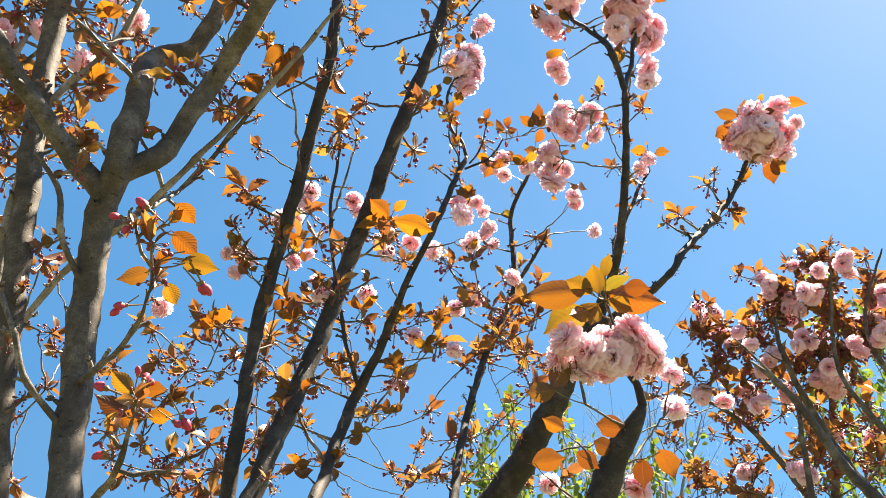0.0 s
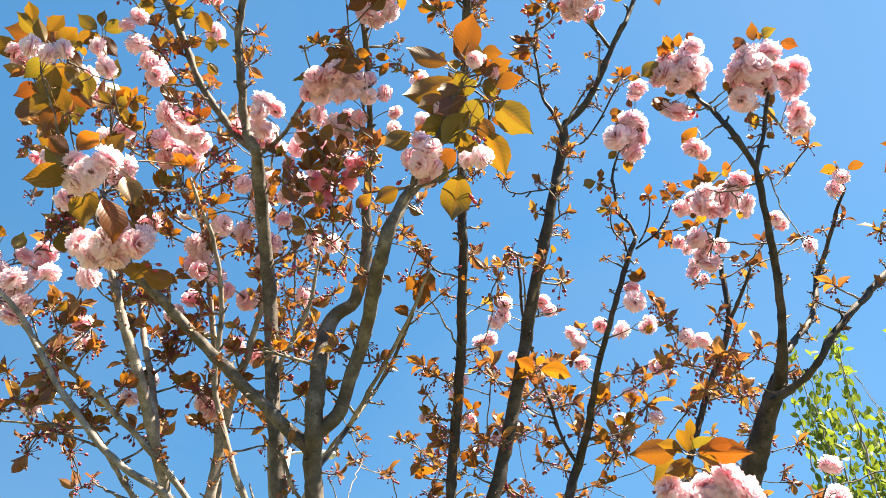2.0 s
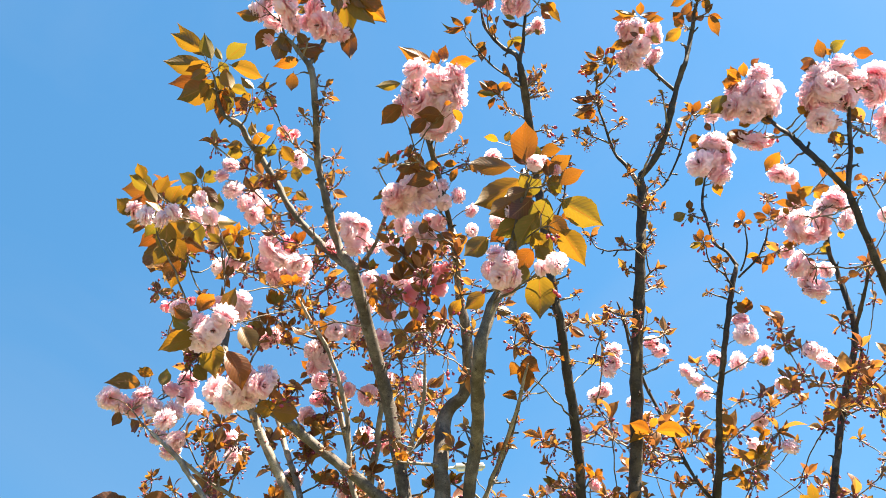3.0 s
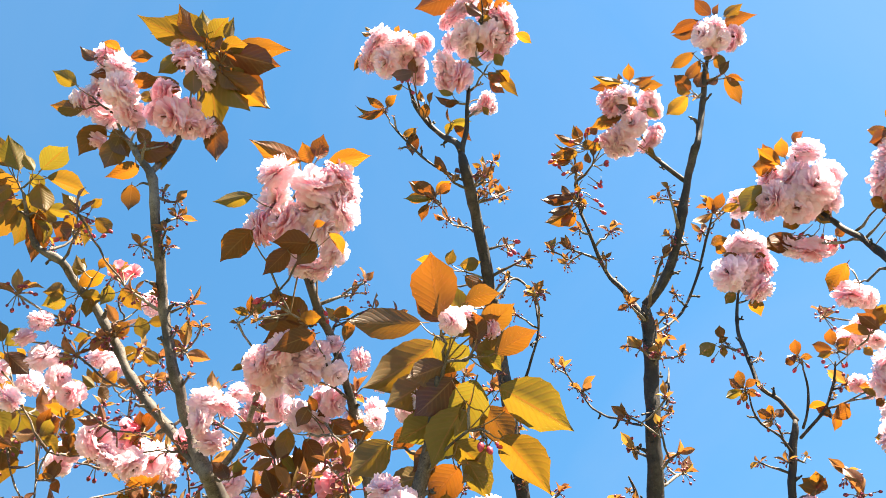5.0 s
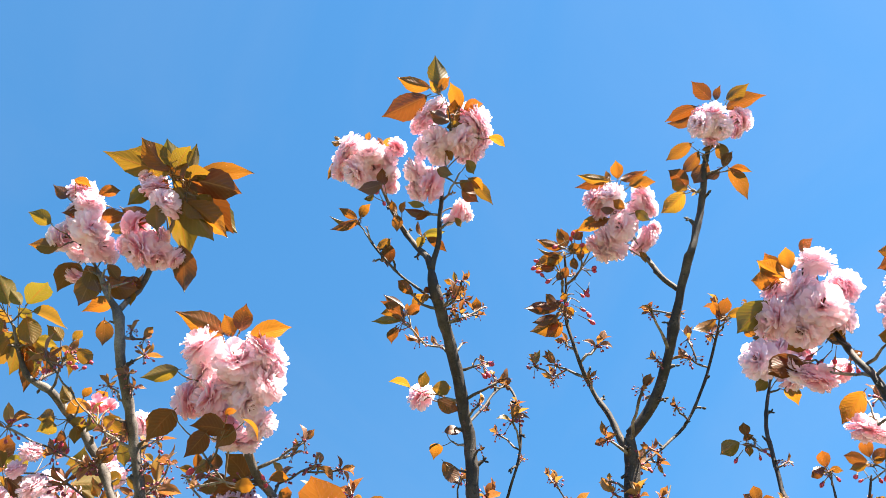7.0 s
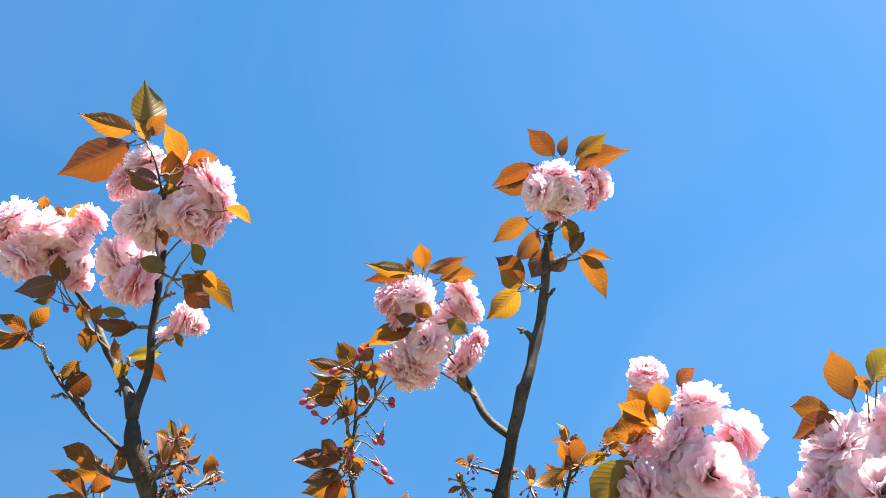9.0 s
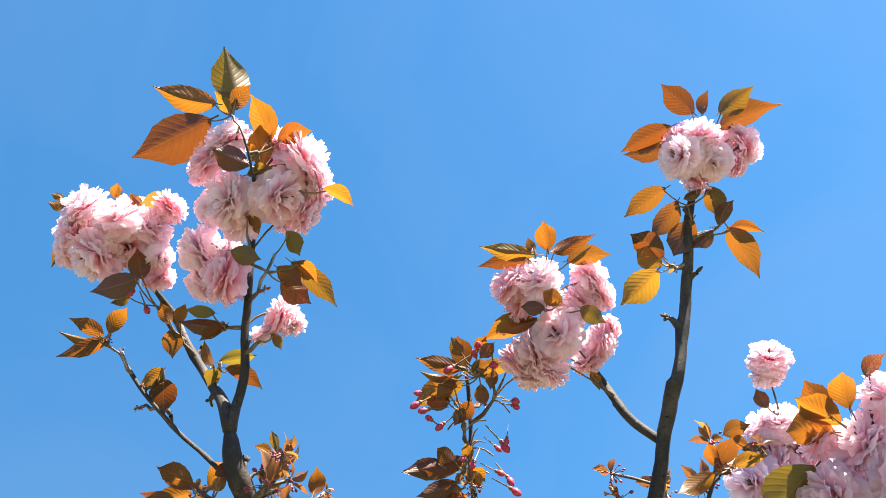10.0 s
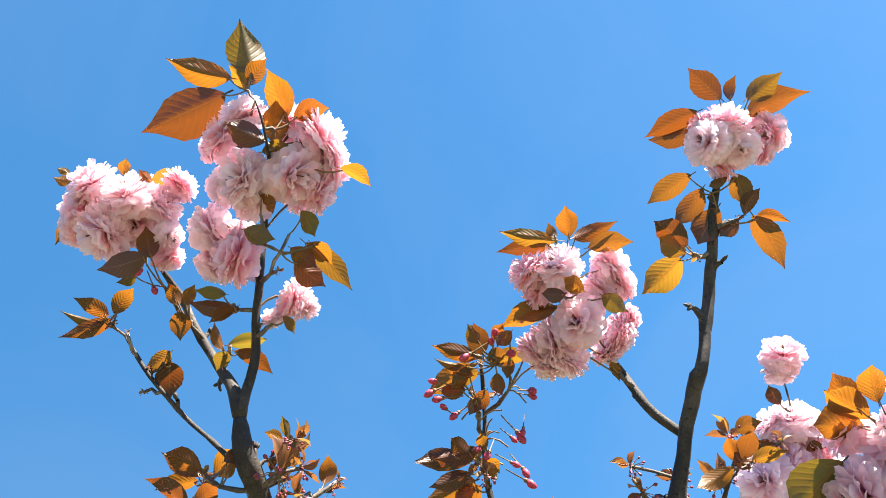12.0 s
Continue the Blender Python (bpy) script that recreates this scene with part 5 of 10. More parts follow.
cherry_a.dress("b_left", leaves=[
    (-0.542, 0.202, 2.800, -0.560, 0.208, 2.777, 0.033, -18), (-0.502, 0.207, 2.829, -0.478, 0.216, 2.838, 0.020, -14),
    (-0.519, 0.257, 2.770, -0.541, 0.243, 2.750, 0.031, 52), (-0.504, 0.262, 2.776, -0.507, 0.278, 2.745, 0.030, -26),
    (-0.498, 0.276, 2.769, -0.481, 0.295, 2.772, 0.026, -51), (-0.529, 0.281, 2.740, -0.556, 0.267, 2.729, 0.033, 57),
    (-0.524, 0.289, 2.736, -0.517, 0.315, 2.722, 0.031, -65), (-0.572, 0.223, 2.756, -0.595, 0.211, 2.755, 0.029, 56),
    (-0.572, 0.228, 2.753, -0.555, 0.254, 2.740, 0.033, -40), (-0.657, 0.132, 2.739, -0.674, 0.096, 2.752, 0.026, 71),
    (-0.649, 0.134, 2.744, -0.630, 0.118, 2.764, 0.025, 40), (-0.648, 0.138, 2.740, -0.616, 0.161, 2.759, 0.031, -27)], green=0.66, dark=0.24)
cherry_a.dress("b_left", leaves=[
    (-0.663, 0.133, 2.733, -0.702, 0.128, 2.718, 0.033, 23), (-0.653, 0.143, 2.733, -0.649, 0.183, 2.710, 0.031, -67),
    (-0.659, 0.135, 2.735, -0.691, 0.145, 2.713, 0.033, 29), (-0.747, 0.112, 2.685, -0.760, 0.076, 2.713, 0.034, 79),
    (-0.747, 0.119, 2.678, -0.800, 0.110, 2.653, 0.037, 14), (-0.741, 0.125, 2.677, -0.771, 0.147, 2.612, 0.039, -4),
    (-0.726, 0.131, 2.684, -0.774, 0.158, 2.638, 0.039, 11), (-0.715, 0.133, 2.691, -0.713, 0.178, 2.642, 0.033, -61),
    (-0.725, 0.116, 2.699, -0.684, 0.111, 2.733, 0.034, 4), (-0.741, 0.093, 2.707, -0.731, 0.060, 2.736, 0.033, 69),
    (-0.703, 0.128, 2.705, -0.711, 0.159, 2.674, 0.036, -65), (-0.734, 0.165, 2.648, -0.716, 0.212, 2.628, 0.029, -55)], green=0.66, dark=0.24)
cherry_a.dress("b_left", leaves=[
    (-0.703, 0.160, 2.676, -0.716, 0.196, 2.637, 0.033, -25), (-0.769, 0.147, 2.634, -0.804, 0.144, 2.601, 0.035, 29),
    (-0.761, 0.172, 2.619, -0.793, 0.179, 2.571, 0.035, -7), (-0.753, 0.147, 2.648, -0.764, 0.190, 2.618, 0.037, -31),
    (-0.729, 0.087, 2.721, -0.692, 0.084, 2.746, 0.029, 3), (-0.687, 0.131, 2.716, -0.713, 0.118, 2.705, 0.036, 54)], green=0.66, dark=0.24)
cherry_a.dress("b_left", buds=[
    (-0.500, 0.150, 2.874), (-0.500, 0.158, 2.870), (-0.485, 0.172, 2.866), (-0.532, 0.131, 2.869),
    (-0.506, 0.146, 2.884), (-0.581, 0.195, 2.784), (-0.583, 0.184, 2.786), (-0.570, 0.203, 2.773),
    (-0.479, 0.176, 2.877)])
cherry_a.dress("b_right", tufts=[
    (-0.290, 0.309, 2.683, 0.023), (-0.358, 0.400, 2.616, 0.037), (-0.339, 0.431, 2.611, 0.037)])
cherry_a.dress("b_right", blossoms=[
    (-0.281, 0.343, 2.634, 0.055), (-0.251, 0.365, 2.638, 0.050), (-0.287, 0.367, 2.623, 0.050), (-0.253, 0.391, 2.644, 0.046),
    (-0.316, 0.362, 2.635, 0.043), (-0.273, 0.372, 2.676, 0.040), (-0.314, 0.397, 2.605, 0.043), (-0.286, 0.413, 2.582, 0.047),
    (-0.281, 0.440, 2.578, 0.042), (-0.243, 0.435, 2.597, 0.040), (-0.248, 0.474, 2.589, 0.034), (-0.274, 0.439, 2.616, 0.035),
    (-0.351, 0.404, 2.570, 0.038), (-0.303, 0.458, 2.559, 0.034)])
cherry_a.dress("b_right", leaves=[
    (-0.224, 0.367, 2.674, -0.221, 0.327, 2.702, 0.035, 45), (-0.227, 0.366, 2.671, -0.270, 0.337, 2.657, 0.032, 39),
    (-0.275, 0.431, 2.587, -0.280, 0.412, 2.592, 0.008, 55), (-0.272, 0.424, 2.587, -0.269, 0.412, 2.610, 0.014, 5),
    (-0.272, 0.427, 2.580, -0.251, 0.425, 2.595, 0.012, -55), (-0.286, 0.435, 2.590, -0.263, 0.440, 2.595, 0.010, -69),
    (-0.313, 0.397, 2.537, -0.331, 0.371, 2.548, 0.017, 35), (-0.308, 0.396, 2.534, -0.328, 0.378, 2.521, 0.014, 89),
    (-0.318, 0.408, 2.538, -0.309, 0.394, 2.558, 0.013, 18), (-0.314, 0.409, 2.538, -0.299, 0.407, 2.555, 0.014, -54),
    (-0.321, 0.407, 2.541, -0.297, 0.419, 2.559, 0.021, -14), (-0.245, 0.466, 2.566, -0.261, 0.442, 2.583, 0.021, 24)], green=0.16)
cherry_a.dress("b_right", leaves=[
    (-0.243, 0.459, 2.558, -0.247, 0.430, 2.569, 0.017, 62), (-0.245, 0.469, 2.557, -0.214, 0.467, 2.577, 0.019, -5),
    (-0.239, 0.462, 2.556, -0.229, 0.446, 2.582, 0.022, -27), (-0.333, 0.424, 2.503, -0.344, 0.398, 2.510, 0.017, 97),
    (-0.331, 0.422, 2.507, -0.332, 0.399, 2.530, 0.020, 87), (-0.325, 0.416, 2.493, -0.316, 0.390, 2.522, 0.017, 39),
    (-0.330, 0.419, 2.504, -0.298, 0.401, 2.528, 0.025, 26), (-0.326, 0.416, 2.496, -0.299, 0.426, 2.520, 0.017, -75),
    (-0.330, 0.424, 2.500, -0.322, 0.398, 2.524, 0.018, 68), (-0.286, 0.437, 2.491, -0.306, 0.404, 2.515, 0.021, 28),
    (-0.283, 0.438, 2.493, -0.282, 0.412, 2.509, 0.015, 38), (-0.277, 0.428, 2.485, -0.268, 0.416, 2.515, 0.016, 29)], green=0.16)
cherry_a.dress("b_right", leaves=[
    (-0.276, 0.432, 2.490, -0.257, 0.428, 2.511, 0.018, -62), (-0.286, 0.434, 2.487, -0.270, 0.441, 2.506, 0.015, -25),
    (-0.273, 0.430, 2.485, -0.303, 0.415, 2.477, 0.018, 98), (-0.341, 0.423, 2.448, -0.366, 0.395, 2.446, 0.023, 104),
    (-0.346, 0.428, 2.457, -0.342, 0.411, 2.475, 0.014, -7), (-0.355, 0.430, 2.463, -0.337, 0.418, 2.481, 0.017, 38),
    (-0.343, 0.428, 2.459, -0.325, 0.431, 2.483, 0.021, -9), (-0.350, 0.428, 2.460, -0.320, 0.436, 2.470, 0.019, -17),
    (-0.387, 0.386, 2.532, -0.394, 0.361, 2.546, 0.015, 85), (-0.387, 0.385, 2.528, -0.388, 0.371, 2.546, 0.014, 78),
    (-0.401, 0.399, 2.536, -0.382, 0.390, 2.554, 0.013, -34), (-0.397, 0.395, 2.538, -0.379, 0.404, 2.546, 0.010, -58)], green=0.16)
cherry_a.dress("b_right", leaves=[
    (-0.411, 0.417, 2.489, -0.419, 0.429, 2.471, 0.013, -11), (-0.417, 0.421, 2.491, -0.410, 0.410, 2.506, 0.012, 47),
    (-0.407, 0.407, 2.492, -0.384, 0.404, 2.507, 0.011, -9), (-0.414, 0.414, 2.489, -0.395, 0.419, 2.497, 0.012, -70),
    (-0.331, 0.384, 2.565, -0.343, 0.360, 2.582, 0.015, 44), (-0.339, 0.395, 2.570, -0.334, 0.418, 2.561, 0.014, -95),
    (-0.326, 0.381, 2.567, -0.316, 0.377, 2.582, 0.012, -48), (-0.327, 0.391, 2.565, -0.314, 0.398, 2.576, 0.010, -34),
    (-0.308, 0.436, 2.525, -0.299, 0.419, 2.555, 0.022, -17), (-0.312, 0.433, 2.526, -0.319, 0.411, 2.549, 0.015, 64),
    (-0.304, 0.429, 2.523, -0.283, 0.415, 2.545, 0.013, -15), (-0.316, 0.438, 2.523, -0.289, 0.442, 2.544, 0.018, -38)], green=0.16)
cherry_a.dress("b_right", leaves=[
    (-0.302, 0.433, 2.520, -0.275, 0.445, 2.542, 0.021, -25), (-0.296, 0.329, 2.632, -0.312, 0.324, 2.629, 0.008, 33),
    (-0.312, 0.332, 2.643, -0.327, 0.330, 2.638, 0.006, 60), (-0.315, 0.337, 2.644, -0.304, 0.335, 2.656, 0.007, -26),
    (-0.309, 0.332, 2.644, -0.293, 0.337, 2.650, 0.009, -49), (-0.265, 0.309, 2.684, -0.272, 0.289, 2.688, 0.010, 39),
    (-0.266, 0.312, 2.686, -0.258, 0.303, 2.709, 0.011, 20), (-0.261, 0.307, 2.681, -0.234, 0.311, 2.691, 0.014, -43)], green=0.16)
cherry_a.dress("a_m", leaves=[
    (-0.301, 0.369, 2.385, -0.315, 0.345, 2.410, 0.015, 69), (-0.307, 0.379, 2.392, -0.279, 0.389, 2.402, 0.012, -70),
    (-0.216, 0.425, 2.384, -0.192, 0.431, 2.411, 0.020, -57), (-0.266, 0.392, 2.380, -0.262, 0.375, 2.401, 0.015, 6),
    (-0.236, 0.423, 2.411, -0.243, 0.405, 2.428, 0.013, 40), (-0.296, 0.383, 2.360, -0.306, 0.384, 2.340, 0.014, 37),
    (-0.293, 0.386, 2.365, -0.253, 0.396, 2.373, 0.019, -61), (-0.248, 0.417, 2.357, -0.231, 0.414, 2.374, 0.013, 8)], green=0.16)
cherry_a.dress("b_right", opening=[
    (-0.245, 0.437, 2.492, 0.032), (-0.254, 0.441, 2.457, 0.033), (-0.230, 0.437, 2.493, 0.019), (-0.260, 0.436, 2.474, 0.017),
    (-0.283, 0.419, 2.423, 0.035), (-0.286, 0.396, 2.441, 0.030), (-0.282, 0.413, 2.397, 0.025), (-0.329, 0.368, 2.471, 0.023),
    (-0.279, 0.422, 2.468, 0.020)])
cherry_a.dress("b_left", opening=[
    (-0.472, 0.208, 2.814, 0.024), (-0.456, 0.221, 2.812, 0.019), (-0.472, 0.362, 2.603, 0.036), (-0.575, 0.322, 2.635, 0.038),
    (-0.787, 0.184, 2.509, 0.023), (-0.745, 0.211, 2.518, 0.020), (-0.312, 0.381, 2.637, 0.019)])

cherry_i = Cherry((-1.0, 0.95, 0), 'leafy cherry with slender grey limbs and many bronze leaves', PALE_BARK)
cherry_i.limb("i1",
    (-0.720, 0.630, 1.953, 0.0133),
    (-0.716, 0.553, 2.069, 0.0122),
    (-0.720, 0.476, 2.187, 0.0112),
    (-0.738, 0.418, 2.281, 0.0104),
    (-0.753, 0.385, 2.354, 0.0086),
    (-0.771, 0.366, 2.412, 0.0059), rooted=True)
cherry_i.limb("i2",
    (-0.716, 0.561, 2.057, 0.0094),
    (-0.811, 0.587, 2.205, 0.0092),
    (-0.874, 0.579, 2.328, 0.0086),
    (-0.927, 0.565, 2.459, 0.0067))
cherry_i.limb("i3",
    (-0.570, 0.340, 1.993, 0.0059),
    (-0.624, 0.295, 2.058, 0.0056),
    (-0.688, 0.259, 2.141, 0.0054),
    (-0.728, 0.223, 2.203, 0.0050),
    (-0.764, 0.193, 2.241, 0.0040), rooted=True)
cherry_i.limb("i4",
    (-0.780, 0.800, 2.014, 0.0106),
    (-0.771, 0.724, 2.236, 0.0085),
    (-0.759, 0.646, 2.391, 0.0074),
    (-0.736, 0.563, 2.530, 0.0058),
    (-0.734, 0.520, 2.578, 0.0042), rooted=True)
cherry_i.limb("i5",
    (-0.721, 0.721, 1.993, 0.0129),
    (-0.693, 0.688, 2.164, 0.0109),
    (-0.646, 0.667, 2.299, 0.0090),
    (-0.602, 0.640, 2.411, 0.0050), rooted=True)
cherry_i.limb("i6",
    (-0.677, 0.619, 1.989, 0.0065),
    (-0.727, 0.528, 2.073, 0.0061),
    (-0.779, 0.416, 2.150, 0.0051),
    (-0.816, 0.317, 2.205, 0.0042),
    (-0.830, 0.255, 2.247, 0.0033), rooted=True)
cherry_i.limb("i7",
    (-0.811, 0.618, 1.987, 0.0060),
    (-0.853, 0.520, 2.095, 0.0055),
    (-0.882, 0.441, 2.163, 0.0045), rooted=True)
cherry_i.limb("i8",
    (-0.613, 0.654, 2.053, 0.0070),
    (-0.630, 0.588, 2.180, 0.0065),
    (-0.606, 0.535, 2.334, 0.0060),
    (-0.597, 0.470, 2.440, 0.0050),
    (-0.601, 0.378, 2.539, 0.0035), rooted=True)
cherry_i.limb("i9",
    (-0.496, 0.633, 2.035, 0.0075),
    (-0.485, 0.591, 2.179, 0.0056),
    (-0.427, 0.583, 2.306, 0.0047),
    (-0.391, 0.552, 2.411, 0.0033), rooted=True)
cherry_i.limb("i10",
    (-0.340, 0.663, 2.127, 0.0050),
    (-0.217, 0.587, 2.212, 0.0046),
    (-0.118, 0.520, 2.293, 0.0032), rooted=True)
cherry_i.dress("i3", tufts=[
    (-0.880, 0.146, 2.739, 0.062), (-0.793, 0.273, 2.712, 0.055), (-0.766, 0.339, 2.754, 0.056), (-0.802, 0.368, 2.671, 0.062),
    (-0.813, 0.136, 2.782, 0.056), (-0.725, 0.294, 2.825, 0.056), (-0.669, 0.294, 2.848, 0.055), (-0.719, 0.488, 2.668, 0.050)])
cherry_i.dress("i3", blossoms=[
    (-0.987, 0.219, 2.358, 0.049), (-0.958, 0.250, 2.379, 0.050), (-0.934, 0.273, 2.353, 0.049), (-0.949, 0.316, 2.333, 0.051),
    (-0.956, 0.306, 2.295, 0.044), (-0.985, 0.250, 2.354, 0.045), (-0.931, 0.304, 2.401, 0.045), (-0.940, 0.346, 2.436, 0.052),
    (-0.955, 0.355, 2.400, 0.046)])
cherry_i.dress("i3", blossoms=[
    (-0.982, 0.190, 2.362, 0.054), (-0.923, 0.316, 2.352, 0.054), (-0.905, 0.112, 2.781, 0.048), (-0.918, 0.139, 2.767, 0.046),
    (-0.881, 0.183, 2.759, 0.049), (-0.834, 0.236, 2.791, 0.054), (-0.847, 0.281, 2.773, 0.049), (-0.701, 0.395, 2.672, 0.047),
    (-0.718, 0.367, 2.677, 0.054), (-0.699, 0.443, 2.664, 0.047), (-0.791, 0.302, 2.648, 0.049), (-0.757, 0.304, 2.666, 0.049),
    (-0.723, 0.395, 2.638, 0.049), (-0.683, 0.283, 2.798, 0.049), (-0.666, 0.307, 2.771, 0.041), (-0.727, 0.524, 2.501, 0.054)])
cherry_i.dress("i3", blossoms=[
    (-0.717, 0.553, 2.481, 0.049), (-0.746, 0.546, 2.472, 0.047), (-0.691, 0.416, 2.653, 0.049), (-0.650, 0.589, 2.550, 0.055),
    (-0.574, 0.484, 2.760, 0.048), (-0.574, 0.511, 2.718, 0.047), (-0.511, 0.562, 2.721, 0.049), (-0.480, 0.605, 2.749, 0.055)])
cherry_i.dress("i3", leaves=[
    (-0.948, 0.238, 2.397, -1.011, 0.187, 2.402, 0.035, 48), (-0.945, 0.245, 2.413, -0.948, 0.228, 2.434, 0.033, -78),
    (-0.923, 0.276, 2.398, -0.919, 0.277, 2.438, 0.032, -47), (-0.975, 0.218, 2.337, -0.993, 0.217, 2.309, 0.024, 53),
    (-0.978, 0.248, 2.329, -0.967, 0.257, 2.297, 0.025, -70), (-0.891, 0.316, 2.438, -0.892, 0.305, 2.455, 0.027, 77),
    (-0.928, 0.254, 2.418, -0.937, 0.219, 2.420, 0.033, 52), (-0.873, 0.352, 2.419, -0.857, 0.308, 2.439, 0.032, 61),
    (-0.876, 0.121, 2.822, -0.923, 0.083, 2.828, 0.043, 53), (-0.856, 0.100, 2.830, -0.842, 0.072, 2.854, 0.043, 12),
    (-0.856, 0.126, 2.814, -0.868, 0.071, 2.834, 0.051, 36), (-0.862, 0.148, 2.798, -0.825, 0.140, 2.850, 0.051, 26)], green=0.40)
cherry_i.dress("i3", leaves=[
    (-0.871, 0.164, 2.813, -0.922, 0.091, 2.774, 0.043, 21), (-0.910, 0.194, 2.734, -0.921, 0.194, 2.650, 0.072, 27),
    (-0.896, 0.178, 2.734, -0.951, 0.165, 2.719, 0.051, 39), (-0.878, 0.232, 2.741, -0.913, 0.192, 2.669, 0.057, 61),
    (-0.896, 0.264, 2.718, -0.941, 0.234, 2.656, 0.052, 24), (-0.906, 0.246, 2.696, -0.965, 0.272, 2.653, 0.049, -8),
    (-0.870, 0.237, 2.758, -0.913, 0.290, 2.723, 0.052, -37), (-0.834, 0.212, 2.827, -0.834, 0.193, 2.840, 0.035, 17),
    (-0.807, 0.226, 2.822, -0.800, 0.229, 2.855, 0.031, -45), (-0.815, 0.268, 2.801, -0.806, 0.265, 2.855, 0.032, -3),
    (-0.905, 0.124, 2.770, -0.897, 0.068, 2.780, 0.037, 69), (-0.873, 0.192, 2.765, -0.847, 0.216, 2.784, 0.043, -28)], green=0.40)
cherry_i.dress("i3", leaves=[
    (-0.893, 0.202, 2.747, -0.858, 0.236, 2.735, 0.049, -84), (-0.832, 0.266, 2.791, -0.813, 0.330, 2.805, 0.035, -89)], green=0.40)
cherry_i.dress("i4", tufts=[
    (-0.638, 0.383, 2.768, 0.038), (-0.782, 0.451, 2.576, 0.037), (-0.821, 0.527, 2.404, 0.043), (-0.616, 0.465, 2.768, 0.042),
    (-0.661, 0.521, 2.651, 0.053), (-0.625, 0.565, 2.697, 0.047), (-0.657, 0.333, 2.815, 0.041), (-0.725, 0.594, 2.501, 0.037),
    (-0.872, 0.223, 2.645, 0.041), (-0.738, 0.582, 2.534, 0.047), (-0.691, 0.622, 2.536, 0.050), (-0.653, 0.380, 2.766, 0.038),
    (-0.946, 0.436, 2.346, 0.039), (-0.648, 0.577, 2.633, 0.046)])
cherry_i.dress("i4", tufts=[
    (-0.754, 0.445, 2.606, 0.053), (-0.836, 0.337, 2.591, 0.041), (-0.637, 0.358, 2.802, 0.053), (-0.652, 0.327, 2.789, 0.046),
    (-0.762, 0.447, 2.588, 0.052), (-0.944, 0.338, 2.462, 0.039), (-0.896, 0.258, 2.594, 0.053), (-0.732, 0.412, 2.646, 0.052),
    (-0.673, 0.474, 2.684, 0.040), (-0.909, 0.433, 2.406, 0.038), (-0.704, 0.293, 2.765, 0.037), (-0.680, 0.347, 2.753, 0.041),
    (-0.804, 0.280, 2.685, 0.042), (-0.930, 0.437, 2.349, 0.045)])
cherry_i.dress("i4", tufts=[
    (-0.891, 0.324, 2.500, 0.048)])
cherry_i.dress("i5", tufts=[
    (-0.765, 0.663, 2.218, 0.055), (-0.721, 0.719, 2.160, 0.053), (-0.791, 0.503, 2.369, 0.057), (-0.742, 0.584, 2.418, 0.057),
    (-0.558, 0.602, 2.616, 0.046), (-0.651, 0.794, 2.183, 0.054), (-0.640, 0.590, 2.566, 0.042), (-0.749, 0.598, 2.311, 0.058),
    (-0.889, 0.314, 2.447, 0.052), (-0.796, 0.596, 2.318, 0.056), (-0.801, 0.590, 2.297, 0.055), (-0.698, 0.480, 2.580, 0.057),
    (-0.932, 0.427, 2.195, 0.058), (-0.633, 0.746, 2.268, 0.044)])
cherry_i.dress("i5", tufts=[
    (-0.775, 0.405, 2.540, 0.054), (-0.826, 0.472, 2.361, 0.042), (-0.846, 0.467, 2.403, 0.049), (-0.812, 0.503, 2.428, 0.043),
    (-0.867, 0.314, 2.498, 0.050), (-0.605, 0.596, 2.617, 0.051), (-0.597, 0.695, 2.435, 0.048), (-0.660, 0.603, 2.544, 0.048),
    (-0.823, 0.641, 2.122, 0.051), (-0.832, 0.450, 2.382, 0.055), (-0.856, 0.324, 2.459, 0.044), (-0.788, 0.418, 2.500, 0.059),
    (-0.606, 0.772, 2.313, 0.049), (-0.696, 0.539, 2.508, 0.050)])
cherry_i.dress("i5", tufts=[
    (-0.689, 0.661, 2.356, 0.043), (-0.755, 0.607, 2.369, 0.055), (-0.606, 0.636, 2.538, 0.045), (-0.698, 0.547, 2.511, 0.052),
    (-0.706, 0.481, 2.586, 0.056), (-0.809, 0.480, 2.400, 0.060), (-0.851, 0.541, 2.249, 0.049), (-0.895, 0.517, 2.172, 0.044),
    (-0.808, 0.597, 2.292, 0.054), (-0.705, 0.745, 2.210, 0.047), (-0.870, 0.390, 2.385, 0.058), (-0.665, 0.783, 2.172, 0.046),
    (-0.748, 0.473, 2.546, 0.056), (-0.674, 0.793, 2.135, 0.041)])
cherry_i.dress("i5", tufts=[
    (-0.841, 0.597, 2.119, 0.049), (-0.923, 0.480, 2.097, 0.047), (-0.868, 0.559, 2.158, 0.042), (-0.743, 0.660, 2.228, 0.059),
    (-0.793, 0.590, 2.259, 0.046), (-0.860, 0.315, 2.476, 0.049), (-0.890, 0.460, 2.306, 0.051), (-0.878, 0.322, 2.471, 0.053),
    (-0.784, 0.594, 2.348, 0.051), (-0.745, 0.686, 2.217, 0.056), (-0.658, 0.740, 2.316, 0.060), (-0.621, 0.715, 2.369, 0.042),
    (-0.640, 0.673, 2.413, 0.041), (-0.878, 0.534, 2.114, 0.047)])
cherry_i.dress("i5", tufts=[
    (-0.649, 0.730, 2.381, 0.060), (-0.796, 0.576, 2.319, 0.053), (-0.880, 0.385, 2.435, 0.047), (-0.767, 0.521, 2.416, 0.058),
    (-0.801, 0.327, 2.573, 0.059)])
